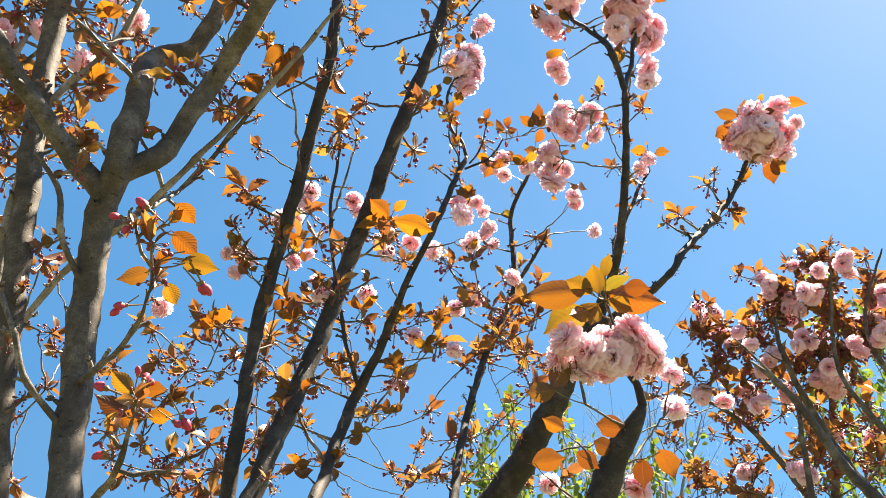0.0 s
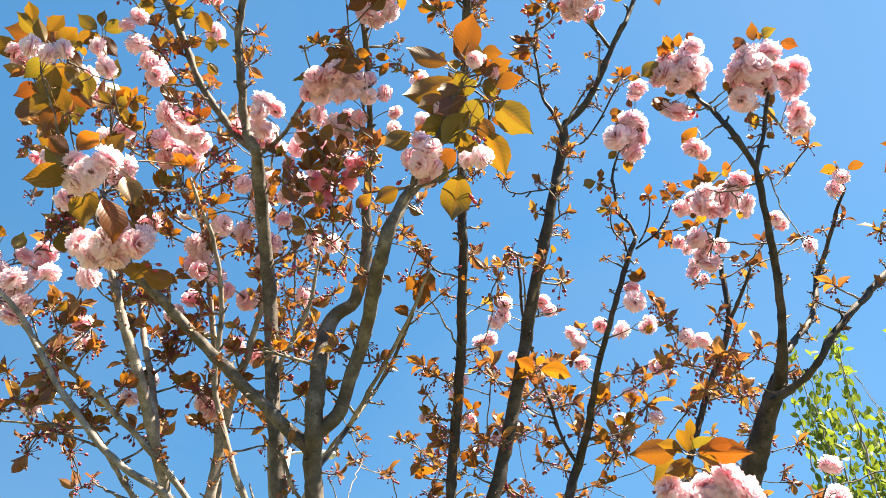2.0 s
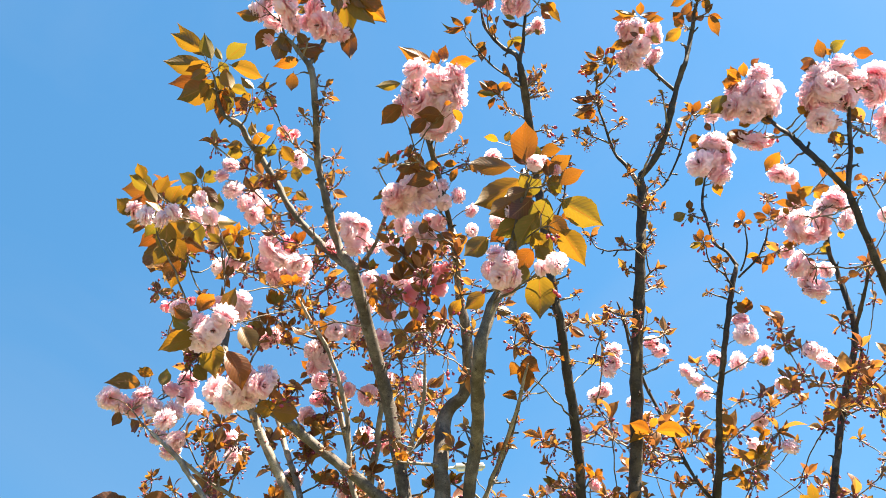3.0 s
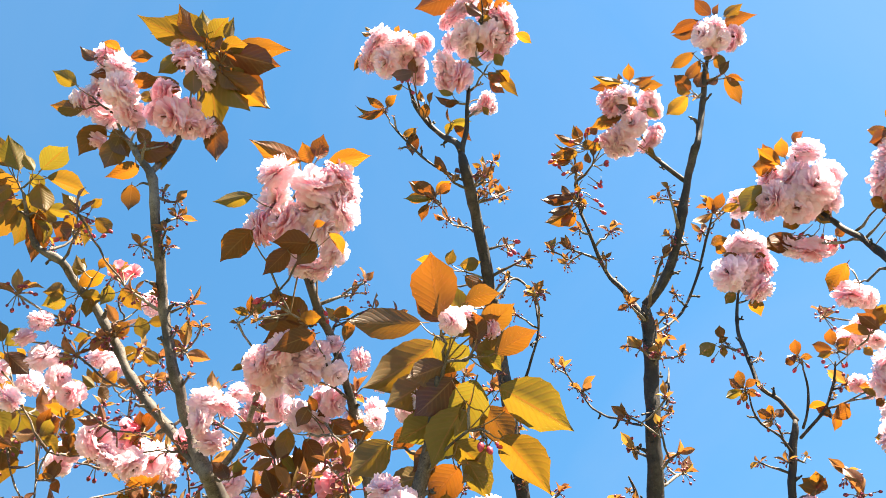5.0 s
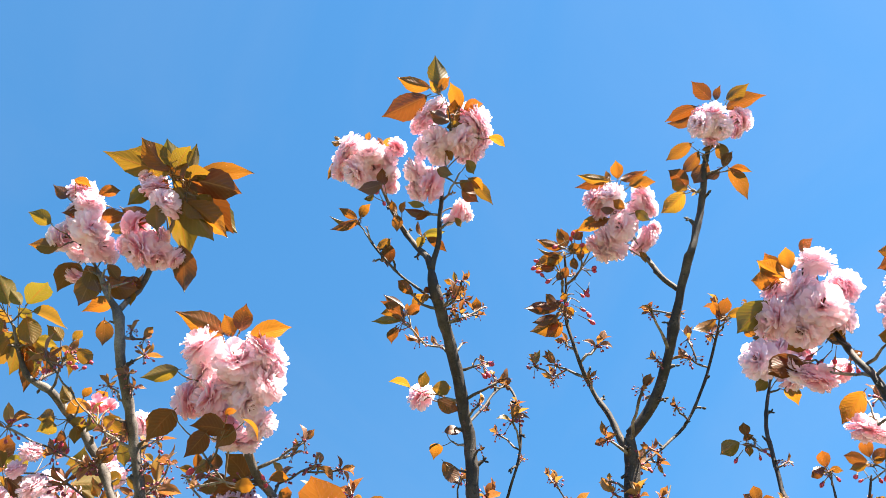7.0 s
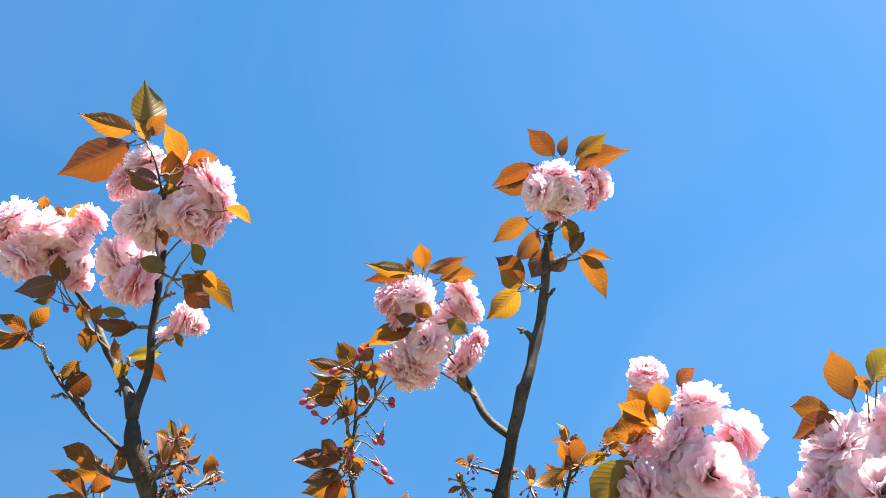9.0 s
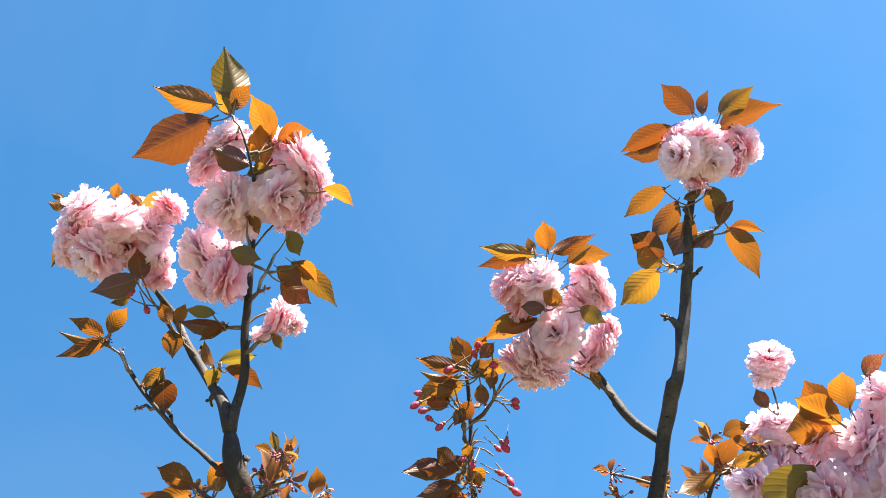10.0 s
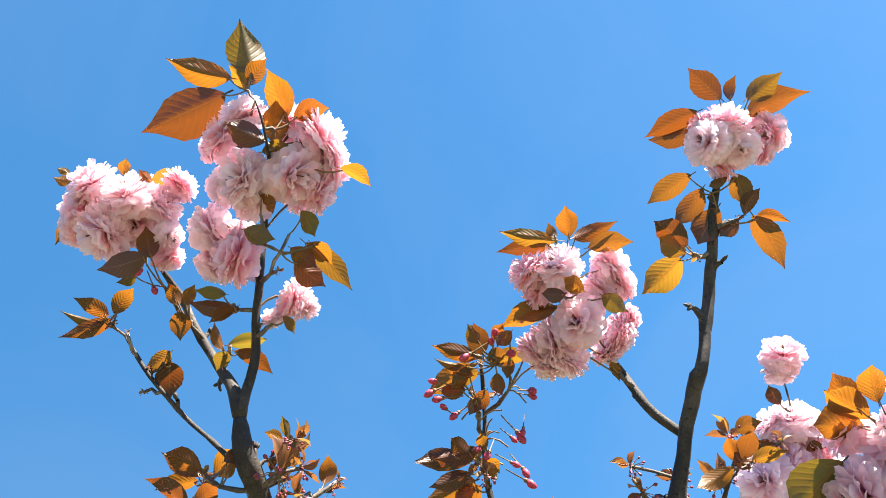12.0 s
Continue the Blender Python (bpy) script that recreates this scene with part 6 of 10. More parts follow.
cherry_i.dress("i5", blossoms=[
    (-0.659, 0.583, 2.402, 0.038), (-0.636, 0.627, 2.395, 0.053), (-0.550, 0.597, 2.564, 0.044), (-0.501, 0.568, 2.638, 0.043),
    (-0.590, 0.643, 2.430, 0.037), (-0.571, 0.600, 2.509, 0.051), (-0.550, 0.706, 2.427, 0.049), (-0.640, 0.518, 2.523, 0.051),
    (-0.673, 0.562, 2.429, 0.044), (-0.534, 0.570, 2.598, 0.037), (-0.504, 0.651, 2.533, 0.050), (-0.604, 0.611, 2.479, 0.040),
    (-0.601, 0.509, 2.614, 0.046), (-0.498, 0.612, 2.631, 0.039), (-0.827, 0.454, 2.536, 0.049), (-0.802, 0.471, 2.544, 0.047),
    (-0.785, 0.604, 2.417, 0.049)])
cherry_i.dress("i5", blossoms=[
    (-0.806, 0.583, 2.380, 0.050), (-0.926, 0.480, 2.283, 0.047), (-0.935, 0.464, 2.329, 0.049), (-0.736, 0.707, 2.344, 0.055),
    (-0.704, 0.742, 2.322, 0.046), (-0.981, 0.469, 2.188, 0.045), (-0.988, 0.452, 2.145, 0.047), (-0.753, 0.741, 2.187, 0.046),
    (-0.797, 0.711, 2.222, 0.051)])
cherry_i.dress("i5", blossoms=[
    (-0.782, 0.726, 2.202, 0.052), (-0.881, 0.589, 2.195, 0.045), (-0.864, 0.582, 2.239, 0.047), (-0.865, 0.612, 2.246, 0.053)])
cherry_i.dress("i6", tufts=[
    (-0.995, 0.614, 2.024, 0.054), (-1.030, 0.507, 2.193, 0.047), (-1.082, 0.450, 2.150, 0.047), (-0.982, 0.434, 2.373, 0.058),
    (-1.050, 0.455, 2.166, 0.057), (-0.982, 0.634, 2.045, 0.053), (-0.997, 0.458, 2.254, 0.058), (-0.963, 0.496, 2.319, 0.041),
    (-0.895, 0.742, 2.037, 0.058), (-1.037, 0.510, 2.078, 0.041), (-0.964, 0.526, 2.309, 0.052), (-1.028, 0.513, 2.113, 0.054),
    (-0.945, 0.496, 2.330, 0.042)])
cherry_i.dress("i6", tufts=[
    (-1.090, 0.370, 2.205, 0.048), (-1.046, 0.416, 2.213, 0.057), (-1.006, 0.479, 2.201, 0.046), (-1.006, 0.400, 2.324, 0.042),
    (-0.991, 0.574, 2.088, 0.050), (-1.050, 0.316, 2.343, 0.045), (-0.841, 0.690, 2.262, 0.042), (-0.994, 0.543, 2.121, 0.057),
    (-1.101, 0.414, 2.134, 0.058), (-1.014, 0.580, 2.088, 0.045), (-1.062, 0.365, 2.233, 0.059)])
cherry_i.dress("i6", blossoms=[
    (-0.906, 0.223, 2.074, 0.055), (-0.896, 0.259, 2.065, 0.052), (-0.877, 0.254, 2.087, 0.050), (-0.809, 0.235, 2.288, 0.050),
    (-0.810, 0.273, 2.251, 0.043), (-0.832, 0.273, 2.233, 0.048), (-0.786, 0.285, 2.321, 0.042), (-0.626, 0.473, 2.384, 0.041),
    (-0.751, 0.340, 2.330, 0.053)])
cherry_i.dress("i6", leaves=[
    (-0.885, 0.230, 2.126, -0.897, 0.159, 2.132, 0.037, -87), (-0.870, 0.249, 2.133, -0.853, 0.315, 2.150, 0.037, -69),
    (-0.887, 0.230, 2.132, -0.880, 0.210, 2.147, 0.030, 48), (-0.854, 0.262, 2.117, -0.862, 0.305, 2.085, 0.035, -33),
    (-0.879, 0.272, 2.091, -0.832, 0.303, 2.048, 0.042, 85), (-0.877, 0.241, 2.116, -0.876, 0.201, 2.112, 0.032, 54)])
cherry_i.dress("i6", tufts=[
    (-0.760, 0.299, 2.245, 0.037), (-0.793, 0.351, 2.244, 0.043), (-0.817, 0.378, 2.184, 0.037), (-0.751, 0.383, 2.197, 0.034),
    (-0.771, 0.404, 2.137, 0.040)])
cherry_i.dress("i3", tufts=[
    (-0.662, 0.287, 2.080, 0.031), (-0.663, 0.263, 2.042, 0.036), (-0.628, 0.305, 2.027, 0.037)])
cherry_i.dress("i7", tufts=[
    (-0.851, 0.502, 2.112, 0.037)])
cherry_i.dress("i1", tufts=[
    (-0.727, 0.457, 2.153, 0.042), (-0.733, 0.388, 2.367, 0.042), (-0.743, 0.445, 2.274, 0.046)])
cherry_i.dress("i2", tufts=[
    (-0.847, 0.589, 2.231, 0.041), (-0.824, 0.602, 2.283, 0.049), (-0.764, 0.612, 2.222, 0.043), (-0.776, 0.603, 2.146, 0.039),
    (-0.886, 0.568, 2.414, 0.049), (-0.885, 0.605, 2.353, 0.050)])
cherry_i.dress("i4", tufts=[
    (-0.807, 0.644, 2.362, 0.044), (-0.762, 0.649, 2.411, 0.052), (-0.780, 0.504, 2.525, 0.043), (-0.789, 0.572, 2.479, 0.040),
    (-0.813, 0.731, 2.179, 0.046)])
cherry_i.dress("i5", tufts=[
    (-0.657, 0.666, 2.229, 0.042), (-0.652, 0.636, 2.285, 0.047), (-0.624, 0.694, 2.309, 0.048)])
cherry_i.dress("i9", tufts=[
    (-0.442, 0.596, 2.241, 0.041), (-0.447, 0.626, 2.158, 0.040)])
cherry_i.dress("i10", tufts=[
    (-0.361, 0.594, 2.146, 0.034)])
cherry_i.dress("i8", tufts=[
    (-0.653, 0.610, 2.177, 0.043)])
cherry_i.dress("i6", leaves=[
    (-0.765, 0.302, 2.247, -0.767, 0.282, 2.259, 0.014, 99), (-0.755, 0.296, 2.243, -0.748, 0.291, 2.271, 0.018, 38),
    (-0.761, 0.300, 2.245, -0.734, 0.303, 2.260, 0.017, -76), (-0.794, 0.352, 2.244, -0.803, 0.331, 2.254, 0.012, 59),
    (-0.785, 0.346, 2.241, -0.786, 0.335, 2.268, 0.019, 101), (-0.785, 0.347, 2.241, -0.762, 0.350, 2.254, 0.012, -31),
    (-0.817, 0.378, 2.184, -0.835, 0.362, 2.194, 0.014, 48), (-0.821, 0.380, 2.186, -0.807, 0.371, 2.210, 0.015, -15),
    (-0.818, 0.379, 2.185, -0.797, 0.395, 2.193, 0.013, -75), (-0.746, 0.380, 2.195, -0.757, 0.362, 2.214, 0.017, 116),
    (-0.746, 0.379, 2.195, -0.728, 0.372, 2.216, 0.014, -21), (-0.753, 0.384, 2.198, -0.734, 0.393, 2.218, 0.020, -11)], green=0.08, dark=0.30)
cherry_i.dress("i6", leaves=[
    (-0.775, 0.407, 2.138, -0.798, 0.390, 2.150, 0.013, 95), (-0.770, 0.403, 2.136, -0.761, 0.390, 2.155, 0.012, 12),
    (-0.769, 0.402, 2.136, -0.754, 0.412, 2.148, 0.011, -51)], green=0.08, dark=0.30)
cherry_i.dress("i3", leaves=[
    (-0.655, 0.282, 2.078, -0.681, 0.266, 2.085, 0.013, 86), (-0.658, 0.284, 2.079, -0.656, 0.279, 2.097, 0.014, 82),
    (-0.661, 0.286, 2.080, -0.639, 0.291, 2.088, 0.012, -86), (-0.670, 0.267, 2.044, -0.686, 0.252, 2.051, 0.010, 66),
    (-0.666, 0.264, 2.043, -0.652, 0.257, 2.061, 0.011, 11), (-0.660, 0.261, 2.042, -0.647, 0.263, 2.059, 0.011, -24),
    (-0.629, 0.305, 2.027, -0.638, 0.291, 2.036, 0.011, 45), (-0.634, 0.308, 2.028, -0.634, 0.300, 2.047, 0.012, 85),
    (-0.625, 0.303, 2.026, -0.607, 0.313, 2.041, 0.016, -24)], green=0.08, dark=0.30)
cherry_i.dress("i7", leaves=[
    (-0.856, 0.505, 2.113, -0.860, 0.477, 2.130, 0.017, 93), (-0.856, 0.505, 2.113, -0.854, 0.487, 2.139, 0.017, 76),
    (-0.857, 0.506, 2.114, -0.834, 0.518, 2.129, 0.016, -40)], green=0.08, dark=0.30)
cherry_i.dress("i1", leaves=[
    (-0.729, 0.459, 2.154, -0.741, 0.444, 2.166, 0.011, 104), (-0.723, 0.454, 2.152, -0.720, 0.443, 2.180, 0.017, 11),
    (-0.721, 0.453, 2.151, -0.693, 0.460, 2.166, 0.017, -81), (-0.740, 0.393, 2.371, -0.754, 0.365, 2.376, 0.015, 77),
    (-0.728, 0.385, 2.365, -0.715, 0.370, 2.386, 0.014, 16), (-0.729, 0.386, 2.366, -0.712, 0.399, 2.383, 0.014, -65),
    (-0.740, 0.443, 2.272, -0.768, 0.423, 2.281, 0.017, 97), (-0.736, 0.440, 2.271, -0.738, 0.430, 2.293, 0.013, 72),
    (-0.751, 0.450, 2.277, -0.726, 0.457, 2.292, 0.014, -41)], green=0.08, dark=0.30)
cherry_i.dress("i2", leaves=[
    (-0.845, 0.588, 2.230, -0.866, 0.568, 2.247, 0.017, 108), (-0.847, 0.589, 2.231, -0.843, 0.581, 2.254, 0.014, 53),
    (-0.841, 0.585, 2.229, -0.813, 0.582, 2.247, 0.015, -52), (-0.820, 0.599, 2.282, -0.832, 0.575, 2.293, 0.014, 61),
    (-0.825, 0.603, 2.284, -0.805, 0.590, 2.305, 0.017, -36), (-0.816, 0.596, 2.280, -0.803, 0.604, 2.300, 0.012, -62),
    (-0.764, 0.612, 2.222, -0.767, 0.587, 2.237, 0.014, 69), (-0.757, 0.607, 2.219, -0.749, 0.607, 2.240, 0.012, -30),
    (-0.769, 0.616, 2.224, -0.751, 0.624, 2.250, 0.016, -55), (-0.775, 0.602, 2.146, -0.777, 0.582, 2.159, 0.012, 77),
    (-0.782, 0.607, 2.148, -0.787, 0.593, 2.173, 0.019, 108), (-0.768, 0.596, 2.144, -0.750, 0.599, 2.160, 0.012, -51)], green=0.08, dark=0.30)
cherry_i.dress("i2", leaves=[
    (-0.886, 0.569, 2.414, -0.907, 0.545, 2.441, 0.022, 43), (-0.884, 0.567, 2.413, -0.868, 0.555, 2.437, 0.015, 4),
    (-0.879, 0.563, 2.411, -0.859, 0.575, 2.424, 0.013, -80), (-0.878, 0.600, 2.350, -0.896, 0.569, 2.363, 0.025, 27),
    (-0.891, 0.609, 2.355, -0.876, 0.606, 2.377, 0.014, -50), (-0.878, 0.600, 2.350, -0.853, 0.620, 2.370, 0.022, -100)], green=0.08, dark=0.30)
cherry_i.dress("i4", leaves=[
    (-0.804, 0.641, 2.360, -0.824, 0.619, 2.377, 0.016, 57), (-0.810, 0.646, 2.363, -0.793, 0.635, 2.390, 0.023, 37),
    (-0.806, 0.643, 2.361, -0.779, 0.657, 2.372, 0.015, -56), (-0.767, 0.654, 2.414, -0.796, 0.637, 2.424, 0.015, 71),
    (-0.758, 0.646, 2.408, -0.742, 0.626, 2.433, 0.018, 32), (-0.766, 0.653, 2.413, -0.748, 0.658, 2.431, 0.013, -61),
    (-0.781, 0.505, 2.525, -0.798, 0.474, 2.531, 0.024, 19), (-0.777, 0.502, 2.523, -0.766, 0.486, 2.544, 0.015, 44),
    (-0.785, 0.508, 2.528, -0.768, 0.518, 2.546, 0.017, -16), (-0.793, 0.575, 2.482, -0.800, 0.551, 2.505, 0.018, 35),
    (-0.791, 0.574, 2.480, -0.771, 0.558, 2.504, 0.017, 7), (-0.787, 0.570, 2.478, -0.763, 0.585, 2.489, 0.015, -79)], green=0.08, dark=0.30)
cherry_i.dress("i4", leaves=[
    (-0.816, 0.734, 2.180, -0.834, 0.701, 2.193, 0.020, 100), (-0.810, 0.729, 2.178, -0.800, 0.708, 2.198, 0.015, 3),
    (-0.817, 0.734, 2.180, -0.791, 0.743, 2.202, 0.017, -74)], green=0.08, dark=0.30)
cherry_i.dress("i5", leaves=[
    (-0.658, 0.667, 2.230, -0.665, 0.643, 2.243, 0.013, 65), (-0.660, 0.668, 2.230, -0.646, 0.662, 2.257, 0.016, -28),
    (-0.661, 0.669, 2.231, -0.626, 0.678, 2.244, 0.018, -40), (-0.656, 0.640, 2.287, -0.664, 0.608, 2.302, 0.017, 42),
    (-0.658, 0.642, 2.288, -0.648, 0.630, 2.316, 0.016, 1), (-0.645, 0.630, 2.282, -0.628, 0.644, 2.291, 0.016, -112),
    (-0.621, 0.691, 2.308, -0.645, 0.667, 2.320, 0.019, 46), (-0.625, 0.695, 2.310, -0.605, 0.684, 2.336, 0.017, -14),
    (-0.619, 0.690, 2.307, -0.603, 0.696, 2.327, 0.014, -83)], green=0.08, dark=0.30)
cherry_i.dress("i9", leaves=[
    (-0.445, 0.599, 2.243, -0.455, 0.578, 2.258, 0.013, 63), (-0.442, 0.597, 2.242, -0.433, 0.577, 2.265, 0.017, -6),
    (-0.441, 0.596, 2.241, -0.415, 0.609, 2.252, 0.015, -80), (-0.450, 0.628, 2.159, -0.460, 0.615, 2.176, 0.012, 89),
    (-0.445, 0.624, 2.157, -0.432, 0.617, 2.182, 0.016, 1), (-0.443, 0.622, 2.156, -0.423, 0.632, 2.173, 0.014, -82)], green=0.08, dark=0.30)
cherry_i.dress("i10", leaves=[
    (-0.363, 0.596, 2.147, -0.376, 0.582, 2.155, 0.011, 41), (-0.363, 0.596, 2.147, -0.348, 0.589, 2.162, 0.013, 12),
    (-0.360, 0.594, 2.146, -0.342, 0.600, 2.157, 0.011, -83)], green=0.08, dark=0.30)
cherry_i.dress("i8", leaves=[
    (-0.650, 0.608, 2.176, -0.660, 0.582, 2.190, 0.015, 86), (-0.652, 0.610, 2.177, -0.643, 0.594, 2.198, 0.015, 43),
    (-0.659, 0.615, 2.180, -0.637, 0.622, 2.195, 0.017, -97)], green=0.08, dark=0.30)

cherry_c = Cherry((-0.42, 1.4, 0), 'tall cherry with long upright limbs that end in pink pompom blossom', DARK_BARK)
cherry_c.limb("c_trunk",
    (-0.276, 0.911, 1.807, 0.0117),
    (-0.273, 0.895, 1.921, 0.0116),
    (-0.270, 0.894, 2.060, 0.0116),
    (-0.250, 0.865, 2.172, 0.0116),
    (-0.222, 0.820, 2.290, 0.0114),
    (-0.178, 0.735, 2.457, 0.0108),
    (-0.170, 0.708, 2.529, 0.0108),
    (-0.162, 0.679, 2.703, 0.0108),
    (-0.150, 0.654, 2.810, 0.0105),
    (-0.115, 0.588, 2.914, 0.0099),
    (-0.088, 0.539, 2.965, 0.0099),
    (-0.085, 0.529, 3.000, 0.0099), rooted=True)
cherry_c.limb("c_tl",
    (-0.085, 0.529, 3.000, 0.0079),
    (-0.089, 0.525, 3.018, 0.0079),
    (-0.117, 0.517, 3.057, 0.0055),
    (-0.136, 0.499, 3.098, 0.0050),
    (-0.143, 0.484, 3.125, 0.0045),
    (-0.118, 0.436, 3.145, 0.0020))
cherry_c.limb("c_tr",
    (-0.085, 0.529, 3.000, 0.0079),
    (-0.074, 0.529, 3.040, 0.0054),
    (-0.055, 0.515, 3.093, 0.0049),
    (-0.040, 0.507, 3.149, 0.0049),
    (-0.007, 0.493, 3.168, 0.0025),
    (0.034, 0.464, 3.178, 0.0018),
    (0.044, 0.445, 3.199, 0.0015))
cherry_c.limb("c_twl",
    (-0.094, 0.549, 2.954, 0.0031),
    (-0.127, 0.530, 2.989, 0.0027),
    (-0.149, 0.502, 3.022, 0.0027),
    (-0.161, 0.477, 3.050, 0.0027),
    (-0.176, 0.455, 3.086, 0.0022))
cherry_c.limb("c_side1",
    (-0.150, 0.654, 2.811, 0.0031),
    (-0.171, 0.748, 2.911, 0.0028),
    (-0.136, 0.745, 2.847, 0.0027),
    (-0.140, 0.744, 2.768, 0.0027),
    (-0.191, 0.747, 2.694, 0.0027))
cherry_c.limb("d_trunk",
    (-0.244, 0.876, 1.788, 0.0148),
    (-0.217, 0.901, 1.914, 0.0148),
    (-0.181, 0.922, 2.066, 0.0148),
    (-0.143, 0.912, 2.217, 0.0148),
    (-0.080, 0.864, 2.409, 0.0148),
    (-0.021, 0.825, 2.587, 0.0125),
    (0.003, 0.821, 2.694, 0.0122),
    (0.022, 0.814, 2.790, 0.0120), rooted=True)
cherry_c.limb("d_r",
    (0.022, 0.814, 2.790, 0.0105),
    (0.060, 0.824, 2.832, 0.0098),
    (0.096, 0.820, 2.883, 0.0092),
    (0.163, 0.804, 3.002, 0.0083),
    (0.178, 0.799, 3.015, 0.0074),
    (0.198, 0.810, 3.081, 0.0071),
    (0.226, 0.799, 3.141, 0.0060),
    (0.243, 0.794, 3.174, 0.0049))
cherry_c.limb("d_rq",
    (0.136, 0.821, 2.977, 0.0057),
    (0.122, 0.797, 3.001, 0.0051),
    (0.098, 0.796, 3.058, 0.0047),
    (0.081, 0.803, 3.107, 0.0017))
cherry_c.limb("d_l",
    (0.018, 0.810, 2.760, 0.0078),
    (-0.003, 0.798, 2.824, 0.0062),
    (-0.020, 0.787, 2.861, 0.0044),
    (-0.015, 0.755, 2.908, 0.0038),
    (-0.016, 0.740, 2.958, 0.0033),
    (-0.011, 0.737, 3.045, 0.0029),
    (0.001, 0.724, 3.076, 0.0029))
cherry_c.limb("d_rr",
    (-0.001, 0.766, 2.601, 0.0023),
    (-0.012, 0.874, 2.657, 0.0023),
    (-0.042, 0.976, 2.769, 0.0023))
cherry_c.limb("d_r2",
    (0.006, 0.802, 2.729, 0.0029),
    (0.017, 0.936, 2.827, 0.0029),
    (0.054, 0.958, 2.893, 0.0029),
    (0.087, 0.961, 2.955, 0.0029),
    (0.124, 0.933, 2.983, 0.0024))
cherry_c.limb("d_l2",
    (-0.006, 0.768, 2.588, 0.0023),
    (-0.134, 0.878, 2.690, 0.0023),
    (-0.168, 0.882, 2.748, 0.0023))
cherry_c.limb("e_trunk",
    (-0.231, 1.236, 1.914, 0.0134),
    (-0.218, 1.315, 2.035, 0.0134),
    (-0.192, 1.379, 2.182, 0.0134),
    (-0.139, 1.334, 2.275, 0.0108),
    (-0.078, 1.255, 2.392, 0.0084),
    (-0.016, 1.192, 2.495, 0.0078),
    (0.036, 1.197, 2.648, 0.0077),
    (0.059, 1.201, 2.709, 0.0077), rooted=True)
cherry_c.limb("e_l",
    (0.060, 1.205, 2.708, 0.0062),
    (0.047, 1.189, 2.747, 0.0056),
    (0.025, 1.182, 2.785, 0.0052),
    (0.020, 1.185, 2.847, 0.0050),
    (0.016, 1.191, 2.908, 0.0048),
    (0.027, 1.201, 2.961, 0.0042),
    (0.039, 1.208, 3.002, 0.0034))
cherry_c.limb("e_r",
    (0.054, 1.211, 2.680, 0.0040),
    (0.082, 1.218, 2.700, 0.0036),
    (0.106, 1.223, 2.721, 0.0033),
    (0.127, 1.231, 2.751, 0.0031),
    (0.151, 1.227, 2.798, 0.0028))
cherry_c.limb("e_r2",
    (0.064, 1.207, 2.693, 0.0034),
    (0.081, 1.205, 2.714, 0.0031),
    (0.098, 1.199, 2.754, 0.0029),
    (0.106, 1.189, 2.791, 0.0026))
cherry_c.limb("e_l2",
    (0.040, 1.188, 2.653, 0.0032),
    (0.038, 1.164, 2.676, 0.0028),
    (0.022, 1.143, 2.698, 0.0026),
    (0.020, 1.129, 2.729, 0.0024),
    (0.025, 1.117, 2.746, 0.0021))
cherry_c.limb("e_l3",
    (0.038, 1.177, 2.662, 0.0026),
    (0.041, 1.162, 2.681, 0.0023),
    (0.041, 1.147, 2.696, 0.0020))
cherry_c.limb("e_low",
    (-0.179, 1.368, 2.204, 0.0072),
    (-0.196, 1.326, 2.245, 0.0060),
    (-0.215, 1.298, 2.324, 0.0054),
    (-0.235, 1.246, 2.434, 0.0054),
    (-0.241, 1.182, 2.539, 0.0054),
    (-0.225, 1.123, 2.617, 0.0044),
    (-0.213, 1.079, 2.658, 0.0037))
cherry_c.dress("c_trunk", tufts=[
    (-0.086, 0.575, 2.978, 0.025), (-0.081, 0.562, 2.970, 0.022), (-0.076, 0.581, 2.964, 0.022), (-0.052, 0.560, 2.975, 0.018),
    (-0.105, 0.515, 2.954, 0.018), (-0.062, 0.608, 2.954, 0.018), (-0.286, 1.096, 2.364, 0.066), (-0.310, 1.080, 2.408, 0.049),
    (-0.387, 1.079, 2.340, 0.055), (-0.333, 1.049, 2.382, 0.033), (-0.404, 1.116, 2.201, 0.060), (-0.423, 1.107, 2.208, 0.054),
    (-0.327, 1.166, 2.158, 0.047), (-0.280, 1.171, 2.103, 0.063), (-0.350, 0.984, 2.520, 0.041), (-0.246, 0.986, 2.576, 0.046),
    (-0.203, 0.992, 2.580, 0.051), (-0.255, 1.032, 2.481, 0.034), (-0.171, 1.016, 2.573, 0.035), (-0.581, 1.238, 2.267, 0.049),
    (-0.540, 1.280, 2.226, 0.056), (-0.507, 1.267, 2.194, 0.048), (-0.569, 1.268, 2.220, 0.044), (-0.565, 1.273, 2.102, 0.042)])
